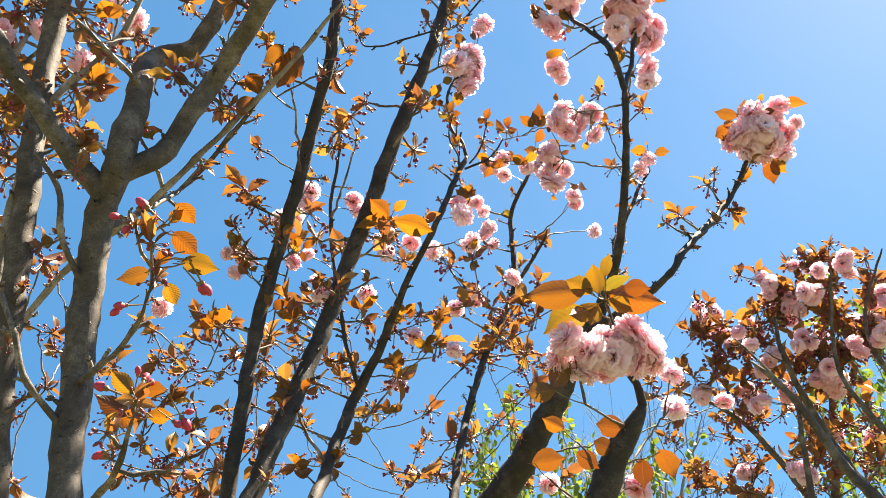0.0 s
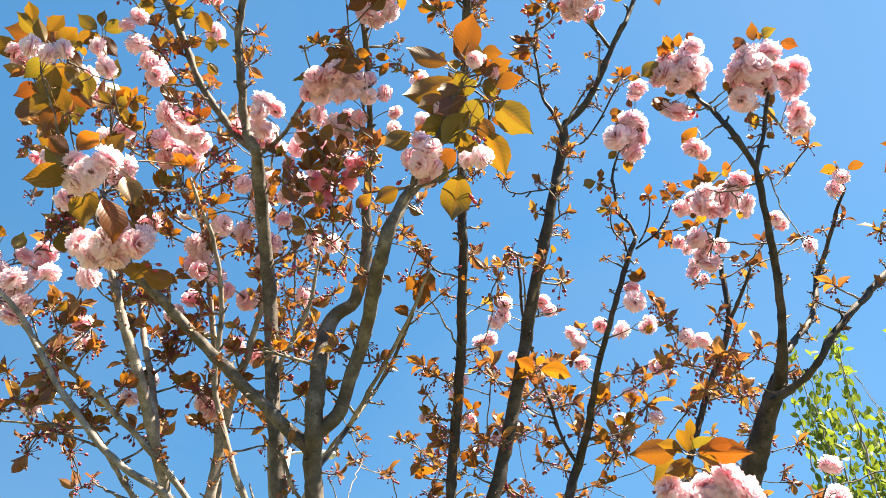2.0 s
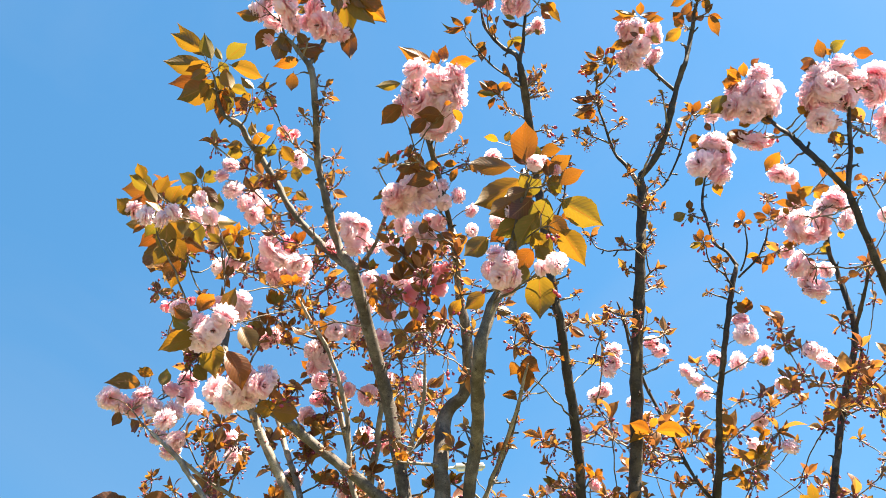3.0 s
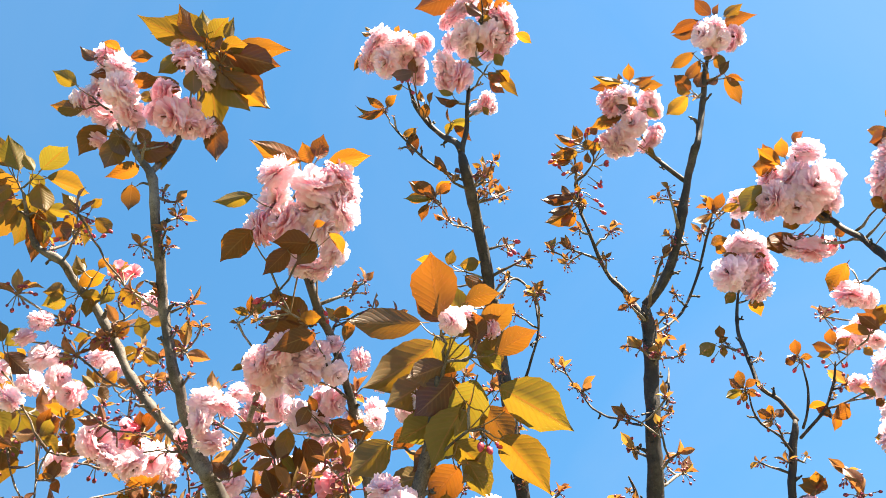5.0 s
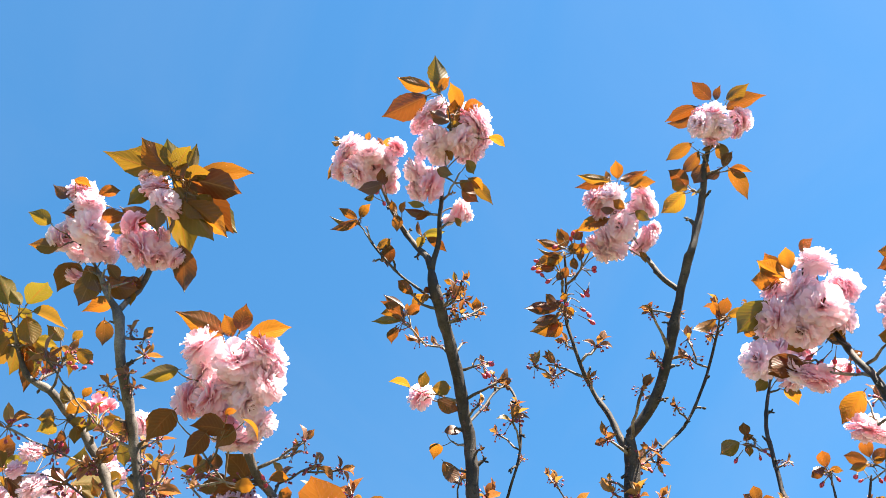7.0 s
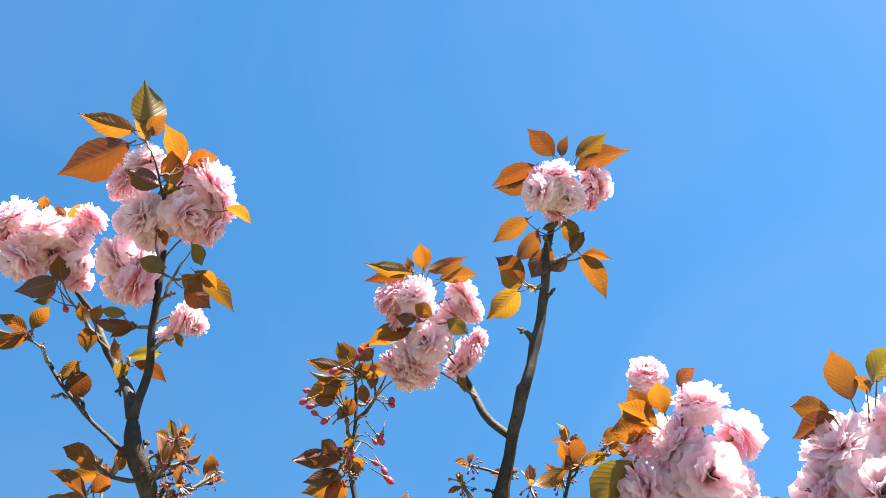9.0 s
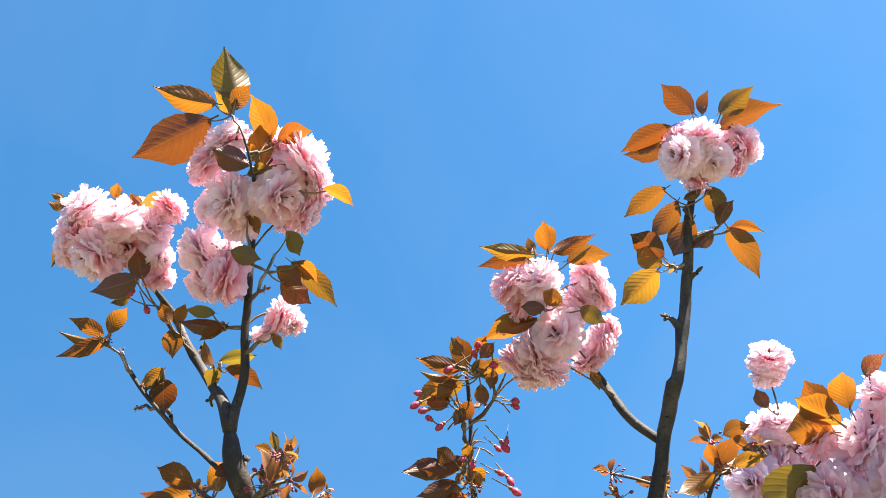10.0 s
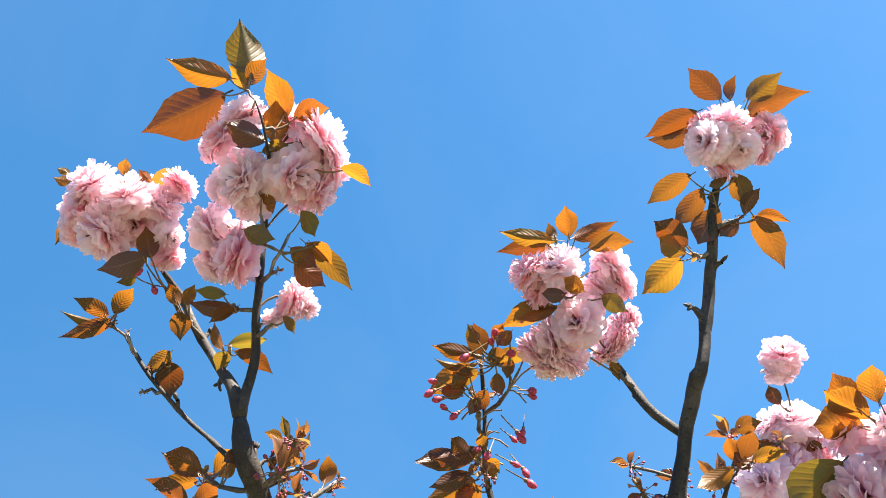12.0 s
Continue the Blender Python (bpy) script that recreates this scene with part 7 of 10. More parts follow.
cherry_c.dress("c_trunk", tufts=[
    (-0.562, 1.272, 2.046, 0.046), (-0.533, 1.303, 2.014, 0.047), (-0.518, 1.343, 1.986, 0.052), (-0.444, 1.350, 2.031, 0.059),
    (-0.471, 1.346, 2.008, 0.054), (-0.412, 1.345, 2.108, 0.048), (-0.295, 1.299, 2.341, 0.061), (-0.275, 1.305, 2.373, 0.054),
    (-0.321, 1.317, 2.338, 0.054), (-0.370, 1.336, 2.309, 0.055), (-0.243, 1.337, 2.378, 0.050), (-0.178, 1.332, 2.345, 0.049),
    (-0.270, 1.369, 2.217, 0.049), (-0.327, 1.351, 2.134, 0.047), (-0.381, 1.331, 2.150, 0.036), (-0.245, 1.341, 2.255, 0.036),
    (-0.176, 0.770, 2.474, 0.042), (-0.157, 0.774, 2.538, 0.030), (-0.291, 0.850, 2.254, 0.051), (-0.321, 0.869, 2.227, 0.046),
    (-0.303, 0.880, 2.177, 0.046), (-0.215, 0.891, 2.273, 0.051), (-0.302, 0.824, 2.262, 0.046), (-0.261, 0.741, 2.449, 0.045)])
cherry_c.dress("c_trunk", tufts=[
    (-0.275, 0.721, 2.487, 0.045), (-0.302, 0.695, 2.514, 0.038), (-0.188, 0.807, 2.436, 0.018), (-0.235, 0.838, 2.379, 0.018),
    (-0.071, 0.558, 2.954, 0.026), (-0.079, 0.583, 2.942, 0.025), (-0.148, 0.558, 2.916, 0.028), (-0.141, 0.586, 2.916, 0.025),
    (-0.107, 0.646, 2.891, 0.028), (-0.091, 0.662, 2.861, 0.030), (-0.098, 0.697, 2.811, 0.036), (-0.095, 0.680, 2.861, 0.025),
    (-0.141, 0.523, 2.930, 0.024), (-0.529, 1.258, 2.139, 0.042), (-0.426, 1.221, 2.282, 0.035), (-0.472, 1.298, 2.091, 0.043),
    (-0.534, 1.290, 1.998, 0.051), (-0.426, 1.306, 2.130, 0.039), (-0.474, 1.178, 2.271, 0.046), (-0.486, 1.312, 2.086, 0.051),
    (-0.545, 1.273, 2.097, 0.050), (-0.438, 1.329, 2.018, 0.043), (-0.604, 1.261, 2.016, 0.051), (-0.415, 1.367, 2.014, 0.038)])
cherry_c.dress("c_trunk", tufts=[
    (-0.414, 1.256, 2.214, 0.047), (-0.423, 1.226, 2.280, 0.044), (-0.627, 1.250, 2.092, 0.047), (-0.437, 1.247, 2.169, 0.035),
    (-0.604, 1.246, 2.074, 0.042), (-0.451, 1.367, 1.980, 0.048), (-0.493, 1.208, 2.202, 0.037), (-0.581, 1.280, 1.995, 0.049),
    (-0.369, 1.334, 2.083, 0.044), (-0.572, 1.167, 2.244, 0.042), (-0.397, 1.250, 2.239, 0.047), (-0.475, 1.198, 2.228, 0.045),
    (-0.614, 1.280, 2.033, 0.046), (-0.526, 1.317, 2.039, 0.047), (-0.533, 1.263, 2.123, 0.049), (-0.480, 1.262, 2.169, 0.048),
    (-0.489, 1.297, 2.089, 0.043), (-0.479, 1.259, 2.125, 0.047), (-0.621, 1.205, 2.172, 0.049)])
cherry_c.dress("c_trunk", blossoms=[
    (-0.318, 1.097, 2.444, 0.051), (-0.291, 1.104, 2.449, 0.039), (-0.386, 1.128, 2.370, 0.046), (-0.400, 1.122, 2.325, 0.034),
    (-0.260, 0.640, 2.891, 0.051)])
cherry_c.dress("c_trunk", leaves=[
    (-0.100, 0.510, 2.954, -0.093, 0.476, 2.961, 0.015, 45), (-0.101, 0.526, 2.966, -0.100, 0.541, 2.976, 0.014, 84),
    (-0.098, 0.535, 2.965, -0.111, 0.528, 2.957, 0.012, 71), (-0.075, 0.562, 2.985, -0.085, 0.551, 2.991, 0.008, 65),
    (-0.073, 0.567, 2.985, -0.067, 0.556, 3.000, 0.007, 30), (-0.081, 0.609, 2.957, -0.078, 0.609, 2.981, 0.016, -51),
    (-0.212, 0.630, 2.350, -0.228, 0.659, 2.306, 0.042, 25), (-0.204, 0.625, 2.355, -0.200, 0.677, 2.347, 0.034, -46),
    (-0.219, 0.623, 2.354, -0.249, 0.643, 2.342, 0.029, 41), (-0.261, 0.632, 2.304, -0.252, 0.667, 2.298, 0.025, -15),
    (-0.135, 0.648, 2.346, -0.122, 0.642, 2.341, 0.013, -64), (-0.137, 0.520, 2.936, -0.157, 0.488, 2.961, 0.018, 32)])
cherry_c.dress("c_trunk", leaves=[
    (-0.132, 0.521, 2.939, -0.110, 0.528, 2.950, 0.015, -44), (-0.143, 0.519, 2.933, -0.170, 0.484, 2.930, 0.011, 47),
    (-0.147, 0.513, 2.922, -0.171, 0.523, 2.907, 0.018, -21), (-0.176, 0.584, 2.857, -0.161, 0.581, 2.878, 0.025, -35),
    (-0.160, 0.592, 2.852, -0.127, 0.604, 2.847, 0.020, -67), (-0.162, 0.605, 2.840, -0.145, 0.634, 2.825, 0.021, -77),
    (-0.190, 0.575, 2.859, -0.209, 0.547, 2.866, 0.018, 16), (-0.178, 0.632, 2.801, -0.168, 0.657, 2.806, 0.020, 78),
    (-0.189, 0.630, 2.786, -0.212, 0.640, 2.770, 0.021, 9), (-0.188, 0.640, 2.762, -0.178, 0.663, 2.730, 0.020, -73)])
cherry_c.dress("c_trunk", buds=[
    (-0.170, 0.682, 2.371), (-0.158, 0.676, 2.390), (-0.173, 0.677, 2.346), (-0.154, 0.656, 2.482),
    (-0.087, 0.641, 2.884), (-0.095, 0.643, 2.874), (-0.104, 0.644, 2.873)])
cherry_c.dress("c_tl", blossoms=[
    (-0.118, 0.379, 3.190, 0.047), (-0.144, 0.385, 3.178, 0.046), (-0.092, 0.404, 3.173, 0.049), (-0.125, 0.401, 3.148, 0.058),
    (-0.162, 0.389, 3.170, 0.041), (-0.108, 0.422, 3.157, 0.042), (-0.088, 0.434, 3.173, 0.042), (-0.073, 0.442, 3.191, 0.036),
    (-0.089, 0.446, 3.144, 0.030), (-0.102, 0.454, 3.131, 0.031), (-0.147, 0.412, 3.188, 0.050), (-0.114, 0.431, 3.203, 0.037)])
cherry_c.dress("c_tl", leaves=[
    (-0.100, 0.400, 3.196, -0.089, 0.396, 3.206, 0.017, 14), (-0.078, 0.418, 3.183, -0.077, 0.405, 3.190, 0.010, 67),
    (-0.098, 0.422, 3.193, -0.067, 0.438, 3.199, 0.015, -23), (-0.123, 0.366, 3.189, -0.134, 0.354, 3.192, 0.010, 84),
    (-0.154, 0.377, 3.180, -0.182, 0.380, 3.159, 0.011, 25), (-0.121, 0.363, 3.194, -0.124, 0.353, 3.195, 0.007, 73),
    (-0.091, 0.435, 3.118, -0.083, 0.423, 3.141, 0.017, 38), (-0.091, 0.432, 3.120, -0.113, 0.402, 3.105, 0.021, 73),
    (-0.110, 0.473, 3.095, -0.107, 0.459, 3.112, 0.011, 58), (-0.105, 0.478, 3.094, -0.094, 0.477, 3.110, 0.013, 15),
    (-0.104, 0.471, 3.086, -0.121, 0.483, 3.069, 0.016, -3), (-0.122, 0.435, 3.121, -0.135, 0.425, 3.113, 0.013, 85)], green=0.05)
cherry_c.dress("c_tl", buds=[
    (-0.116, 0.450, 3.109), (-0.118, 0.432, 3.127), (-0.120, 0.428, 3.130), (-0.107, 0.433, 3.119)])
cherry_c.dress("c_tr", tufts=[
    (-0.029, 0.518, 3.106, 0.011), (-0.092, 0.576, 2.984, 0.016), (-0.104, 0.585, 2.963, 0.014), (-0.083, 0.617, 2.953, 0.012),
    (-0.065, 0.504, 3.083, 0.006), (-0.084, 0.511, 3.057, 0.006)])
cherry_c.dress("c_tr", blossoms=[
    (0.011, 0.450, 3.216, 0.044), (-0.012, 0.445, 3.206, 0.043), (-0.033, 0.447, 3.208, 0.030), (-0.010, 0.466, 3.169, 0.056),
    (-0.017, 0.479, 3.157, 0.045), (-0.042, 0.466, 3.180, 0.040), (-0.064, 0.471, 3.145, 0.052), (-0.048, 0.487, 3.118, 0.056),
    (-0.053, 0.493, 3.141, 0.040), (-0.078, 0.485, 3.125, 0.040), (0.024, 0.494, 3.220, 0.047), (0.043, 0.511, 3.204, 0.055),
    (0.031, 0.531, 3.190, 0.042), (0.021, 0.499, 3.167, 0.056), (0.018, 0.526, 3.164, 0.041), (-0.007, 0.524, 3.175, 0.035),
    (0.011, 0.516, 3.211, 0.041), (-0.037, 0.544, 3.091, 0.039), (-0.039, 0.559, 3.090, 0.025), (-0.053, 0.533, 3.076, 0.023)])
cherry_c.dress("c_tr", leaves=[
    (0.035, 0.444, 3.237, 0.043, 0.422, 3.285, 0.030, 43), (0.029, 0.444, 3.231, 0.048, 0.448, 3.250, 0.018, 7),
    (0.028, 0.445, 3.230, 0.023, 0.427, 3.249, 0.017, 25), (0.023, 0.432, 3.237, 0.001, 0.384, 3.245, 0.021, 58),
    (0.014, 0.433, 3.227, -0.048, 0.393, 3.205, 0.038, 57), (0.037, 0.477, 3.206, 0.049, 0.449, 3.237, 0.022, 11),
    (0.022, 0.479, 3.189, 0.044, 0.463, 3.215, 0.020, 10), (0.031, 0.465, 3.178, 0.023, 0.432, 3.186, 0.021, 76),
    (0.042, 0.481, 3.207, 0.063, 0.502, 3.215, 0.023, -18), (0.048, 0.524, 3.171, 0.060, 0.548, 3.156, 0.015, -9),
    (0.011, 0.513, 3.144, 0.013, 0.527, 3.122, 0.016, -20), (-0.013, 0.476, 3.121, -0.004, 0.500, 3.117, 0.020, -64)], green=0.30, dark=0.22)
cherry_c.dress("c_tr", leaves=[
    (0.001, 0.479, 3.150, 0.003, 0.492, 3.135, 0.015, -8), (0.018, 0.468, 3.178, 0.038, 0.486, 3.179, 0.015, -25),
    (-0.009, 0.517, 3.119, 0.001, 0.538, 3.102, 0.016, -58), (0.001, 0.524, 3.122, 0.006, 0.570, 3.090, 0.017, -23),
    (-0.012, 0.524, 3.110, -0.005, 0.551, 3.092, 0.022, -73), (0.004, 0.528, 3.122, 0.007, 0.549, 3.106, 0.022, 2),
    (-0.039, 0.533, 3.073, -0.037, 0.544, 3.059, 0.010, -16), (-0.060, 0.504, 3.080, -0.082, 0.468, 3.084, 0.014, 80),
    (-0.062, 0.502, 3.080, -0.079, 0.488, 3.069, 0.012, 21), (-0.062, 0.492, 3.090, -0.076, 0.470, 3.093, 0.010, 70),
    (-0.085, 0.507, 3.051, -0.075, 0.491, 3.069, 0.011, 70), (-0.098, 0.515, 3.065, -0.067, 0.536, 3.064, 0.014, -49)], green=0.30, dark=0.22)
cherry_c.dress("c_tr", leaves=[
    (-0.083, 0.509, 3.051, -0.101, 0.510, 3.041, 0.015, 4), (-0.089, 0.517, 3.056, -0.084, 0.553, 3.043, 0.014, -23)], green=0.30, dark=0.22)
cherry_c.dress("c_twl", tufts=[
    (-0.166, 0.437, 3.091, 0.011), (-0.162, 0.477, 3.056, 0.008), (-0.173, 0.546, 2.975, 0.012), (-0.160, 0.451, 3.083, 0.006),
    (-0.174, 0.480, 3.040, 0.008)])
cherry_c.dress("c_twl", leaves=[
    (-0.164, 0.437, 3.094, -0.201, 0.408, 3.083, 0.014, 61), (-0.166, 0.433, 3.095, -0.202, 0.403, 3.109, 0.009, 97),
    (-0.164, 0.434, 3.096, -0.176, 0.405, 3.110, 0.013, 56), (-0.161, 0.437, 3.097, -0.144, 0.443, 3.118, 0.015, -15),
    (-0.142, 0.485, 3.068, -0.166, 0.473, 3.056, 0.016, 65), (-0.146, 0.488, 3.061, -0.168, 0.501, 3.035, 0.024, -15),
    (-0.173, 0.543, 2.978, -0.187, 0.510, 2.996, 0.015, 83), (-0.177, 0.543, 2.974, -0.195, 0.513, 2.966, 0.016, 52),
    (-0.166, 0.551, 2.977, -0.136, 0.555, 2.991, 0.017, -22), (-0.140, 0.562, 2.993, -0.148, 0.554, 2.988, 0.013, 65)], green=0.05)
cherry_c.dress("c_side1", tufts=[
    (-0.125, 0.731, 2.842, 0.031), (-0.173, 0.755, 2.664, 0.034), (-0.162, 0.763, 2.684, 0.030), (-0.155, 0.718, 2.814, 0.021)])
cherry_c.dress("d_trunk", tufts=[
    (-0.092, 0.895, 2.219, 0.045), (-0.037, 0.799, 2.422, 0.038), (-0.155, 0.881, 2.119, 0.034), (-0.113, 0.875, 2.123, 0.037),
    (-0.176, 0.858, 2.113, 0.033), (0.004, 0.887, 2.771, 0.041), (-0.063, 0.844, 2.592, 0.039), (-0.057, 0.909, 2.589, 0.040),
    (-0.165, 0.904, 2.521, 0.054), (-0.187, 0.910, 2.487, 0.048), (-0.050, 0.942, 2.470, 0.047), (-0.135, 0.881, 2.532, 0.040),
    (-0.034, 0.915, 2.568, 0.048), (-0.107, 1.007, 2.318, 0.058), (-0.137, 0.981, 2.299, 0.058), (-0.178, 1.001, 2.280, 0.053),
    (-0.213, 0.961, 2.278, 0.048), (-0.252, 0.979, 2.163, 0.053), (-0.201, 0.989, 2.169, 0.058), (-0.194, 0.913, 2.447, 0.053),
    (-0.071, 0.967, 2.416, 0.040), (0.129, 0.752, 2.919, 0.030), (0.083, 0.771, 2.822, 0.028), (0.018, 0.830, 2.750, 0.037)])
cherry_c.dress("d_trunk", tufts=[
    (0.025, 0.810, 2.698, 0.032), (0.046, 0.819, 2.762, 0.030), (0.017, 0.768, 2.772, 0.029), (-0.020, 0.765, 2.604, 0.034),
    (0.033, 0.777, 2.615, 0.027), (0.011, 0.820, 2.557, 0.031), (0.006, 0.798, 2.590, 0.023), (0.044, 0.829, 2.697, 0.024),
    (0.017, 0.773, 2.697, 0.024), (-0.095, 0.894, 2.262, 0.046), (-0.067, 0.956, 2.222, 0.035), (-0.031, 0.929, 2.278, 0.035),
    (-0.091, 0.926, 2.262, 0.035)])
cherry_c.dress("d_trunk", leaves=[
    (-0.083, 0.869, 2.244, -0.113, 0.847, 2.264, 0.030, 42), (-0.079, 0.881, 2.248, -0.016, 0.884, 2.226, 0.032, -47),
    (-0.083, 0.874, 2.248, -0.142, 0.888, 2.238, 0.018, 32), (-0.078, 0.862, 2.250, -0.055, 0.851, 2.263, 0.014, -32),
    (-0.009, 0.811, 2.442, 0.005, 0.803, 2.439, 0.017, -44), (-0.018, 0.807, 2.459, -0.008, 0.788, 2.465, 0.018, -50)])
cherry_c.dress("d_r", tufts=[
    (0.201, 0.805, 3.116, 0.013), (0.244, 0.808, 3.134, 0.011), (0.091, 0.805, 2.959, 0.023), (0.123, 0.831, 2.949, 0.007)])
cherry_c.dress("d_r", blossoms=[
    (0.275, 0.768, 3.205, 0.044), (0.258, 0.756, 3.184, 0.045), (0.274, 0.783, 3.181, 0.040), (0.251, 0.789, 3.178, 0.033),
    (0.263, 0.772, 3.194, 0.047), (0.256, 0.760, 3.208, 0.030), (0.294, 0.819, 3.206, 0.039), (0.281, 0.816, 3.189, 0.026),
    (0.290, 0.811, 3.218, 0.026)])
# Half of these carry the blossoms' shade in their leaf colour.
cherry_c.dress("d_r", leaves=[
    (0.281, 0.763, 3.222, 0.273, 0.734, 3.248, 0.021, 34), (0.285, 0.768, 3.221, 0.298, 0.768, 3.242, 0.011, -24),
    (0.295, 0.779, 3.221, 0.327, 0.795, 3.240, 0.019, -66), (0.289, 0.784, 3.209, 0.335, 0.822, 3.227, 0.022, -28),
    (0.263, 0.752, 3.215, 0.218, 0.732, 3.205, 0.020, 35), (0.257, 0.757, 3.203, 0.218, 0.737, 3.205, 0.017, 79),
    (0.234, 0.767, 3.170, 0.192, 0.756, 3.158, 0.019, 43), (0.235, 0.778, 3.160, 0.200, 0.777, 3.139, 0.020, 65),
    (0.237, 0.794, 3.146, 0.213, 0.785, 3.115, 0.023, 62), (0.259, 0.794, 3.169, 0.253, 0.808, 3.144, 0.021, 14),
    (0.248, 0.814, 3.138, 0.270, 0.809, 3.152, 0.014, -6), (0.253, 0.818, 3.138, 0.250, 0.857, 3.099, 0.022, -0)], green=0.08, dark=0.50)
cherry_c.dress("d_r", leaves=[
    (0.253, 0.821, 3.136, 0.271, 0.850, 3.134, 0.011, -18), (0.243, 0.811, 3.135, 0.227, 0.799, 3.121, 0.013, 85),
    (0.254, 0.791, 3.167, 0.240, 0.778, 3.158, 0.008, 81), (0.203, 0.787, 3.118, 0.194, 0.755, 3.136, 0.021, 25),
    (0.200, 0.789, 3.114, 0.192, 0.762, 3.124, 0.019, 59), (0.195, 0.786, 3.111, 0.154, 0.778, 3.091, 0.026, 61)], green=0.08, dark=0.50)
cherry_c.dress("d_rq", blossoms=[
    (0.095, 0.695, 3.114, 0.042), (0.119, 0.707, 3.112, 0.048), (0.091, 0.710, 3.102, 0.040), (0.105, 0.731, 3.109, 0.036),
    (0.143, 0.756, 3.123, 0.041), (0.140, 0.773, 3.107, 0.034), (0.127, 0.757, 3.105, 0.036), (0.113, 0.731, 3.065, 0.048),
    (0.117, 0.744, 3.082, 0.035), (0.079, 0.734, 3.062, 0.051), (0.061, 0.728, 3.058, 0.035), (0.083, 0.747, 3.044, 0.042),
    (0.063, 0.744, 3.045, 0.034), (0.119, 0.788, 3.070, 0.039), (0.129, 0.794, 3.084, 0.026), (0.104, 0.785, 3.057, 0.034)])
cherry_c.dress("d_rq", leaves=[
    (0.130, 0.702, 3.129, 0.097, 0.662, 3.140, 0.015, 68), (0.123, 0.700, 3.124, 0.081, 0.673, 3.131, 0.014, 37),
    (0.129, 0.699, 3.131, 0.128, 0.692, 3.145, 0.008, 62), (0.137, 0.707, 3.130, 0.150, 0.690, 3.149, 0.018, 2),
    (0.138, 0.709, 3.130, 0.168, 0.739, 3.145, 0.014, -69), (0.143, 0.722, 3.122, 0.174, 0.747, 3.122, 0.018, -36),
    (0.134, 0.719, 3.081, 0.130, 0.698, 3.089, 0.016, 51), (0.123, 0.708, 3.080, 0.110, 0.691, 3.081, 0.013, 78),
    (0.142, 0.731, 3.078, 0.151, 0.752, 3.065, 0.015, -55), (0.102, 0.721, 3.081, 0.051, 0.700, 3.076, 0.022, 29),
    (0.104, 0.721, 3.083, 0.075, 0.696, 3.073, 0.011, 82), (0.066, 0.699, 3.067, 0.055, 0.690, 3.054, 0.015, 66)], green=0.05, dark=0.35)
cherry_c.dress("d_rq", leaves=[
    (0.112, 0.772, 3.040, 0.107, 0.787, 3.027, 0.009, 5)], green=0.05, dark=0.35)
cherry_c.dress("d_l", tufts=[
    (0.007, 0.719, 3.064, 0.013), (-0.008, 0.751, 3.048, 0.015), (-0.021, 0.734, 3.049, 0.012), (-0.007, 0.728, 2.964, 0.021),
    (-0.025, 0.736, 2.983, 0.017), (0.008, 0.775, 2.921, 0.026), (-0.045, 0.742, 2.896, 0.035), (-0.068, 0.757, 2.888, 0.032),
    (-0.071, 0.721, 2.898, 0.026), (-0.009, 0.774, 2.872, 0.021), (-0.028, 0.748, 2.932, 0.026)])
cherry_c.dress("d_l", leaves=[
    (0.030, 0.699, 3.056, 0.011, 0.654, 3.062, 0.014, 69), (0.030, 0.698, 3.057, 0.038, 0.681, 3.081, 0.019, 23),
    (0.034, 0.704, 3.054, 0.056, 0.738, 3.058, 0.015, -50), (0.046, 0.718, 3.053, 0.035, 0.721, 3.039, 0.012, 8),
    (0.026, 0.698, 3.053, 0.001, 0.666, 3.057, 0.010, 108), (0.019, 0.692, 3.051, -0.026, 0.678, 3.035, 0.023, 66),
    (0.022, 0.701, 3.045, 0.003, 0.682, 3.030, 0.021, 39), (-0.011, 0.726, 2.987, -0.056, 0.688, 2.983, 0.018, 81),
    (-0.009, 0.725, 2.990, -0.039, 0.697, 2.983, 0.017, 96), (-0.025, 0.732, 2.966, -0.073, 0.715, 2.959, 0.026, 78),
    (-0.009, 0.733, 2.981, -0.010, 0.748, 2.971, 0.012, -24), (0.032, 0.712, 3.044, 0.029, 0.719, 3.025, 0.013, -41)], green=0.05)
cherry_c.dress("d_l", leaves=[
    (0.011, 0.707, 3.028, -0.000, 0.705, 3.013, 0.012, 60), (-0.024, 0.737, 2.962, -0.051, 0.726, 2.944, 0.020, 65)], green=0.05)
cherry_c.dress("d_l", leaves=[
    (0.025, 0.694, 3.056, 0.012, 0.677, 3.064, 0.014, 72), (0.033, 0.692, 3.066, 0.037, 0.674, 3.078, 0.016, 52),
    (0.042, 0.699, 3.068, 0.056, 0.700, 3.079, 0.013, -43), (0.006, 0.697, 3.033, -0.012, 0.680, 3.035, 0.015, 76),
    (0.016, 0.698, 3.043, 0.005, 0.676, 3.047, 0.013, 52), (-0.026, 0.710, 2.987, -0.061, 0.693, 2.987, 0.016, 80),
    (-0.017, 0.720, 2.987, -0.020, 0.700, 2.997, 0.017, 70), (-0.008, 0.729, 2.987, -0.003, 0.720, 3.000, 0.013, 14),
    (-0.025, 0.727, 2.972, -0.057, 0.705, 2.964, 0.016, 81), (0.030, 0.702, 3.053, 0.047, 0.713, 3.059, 0.013, -42),
    (-0.015, 0.730, 2.979, -0.009, 0.743, 2.964, 0.015, -52), (0.019, 0.711, 3.032, 0.004, 0.708, 3.015, 0.014, 54)], green=0.05, dark=0.30)
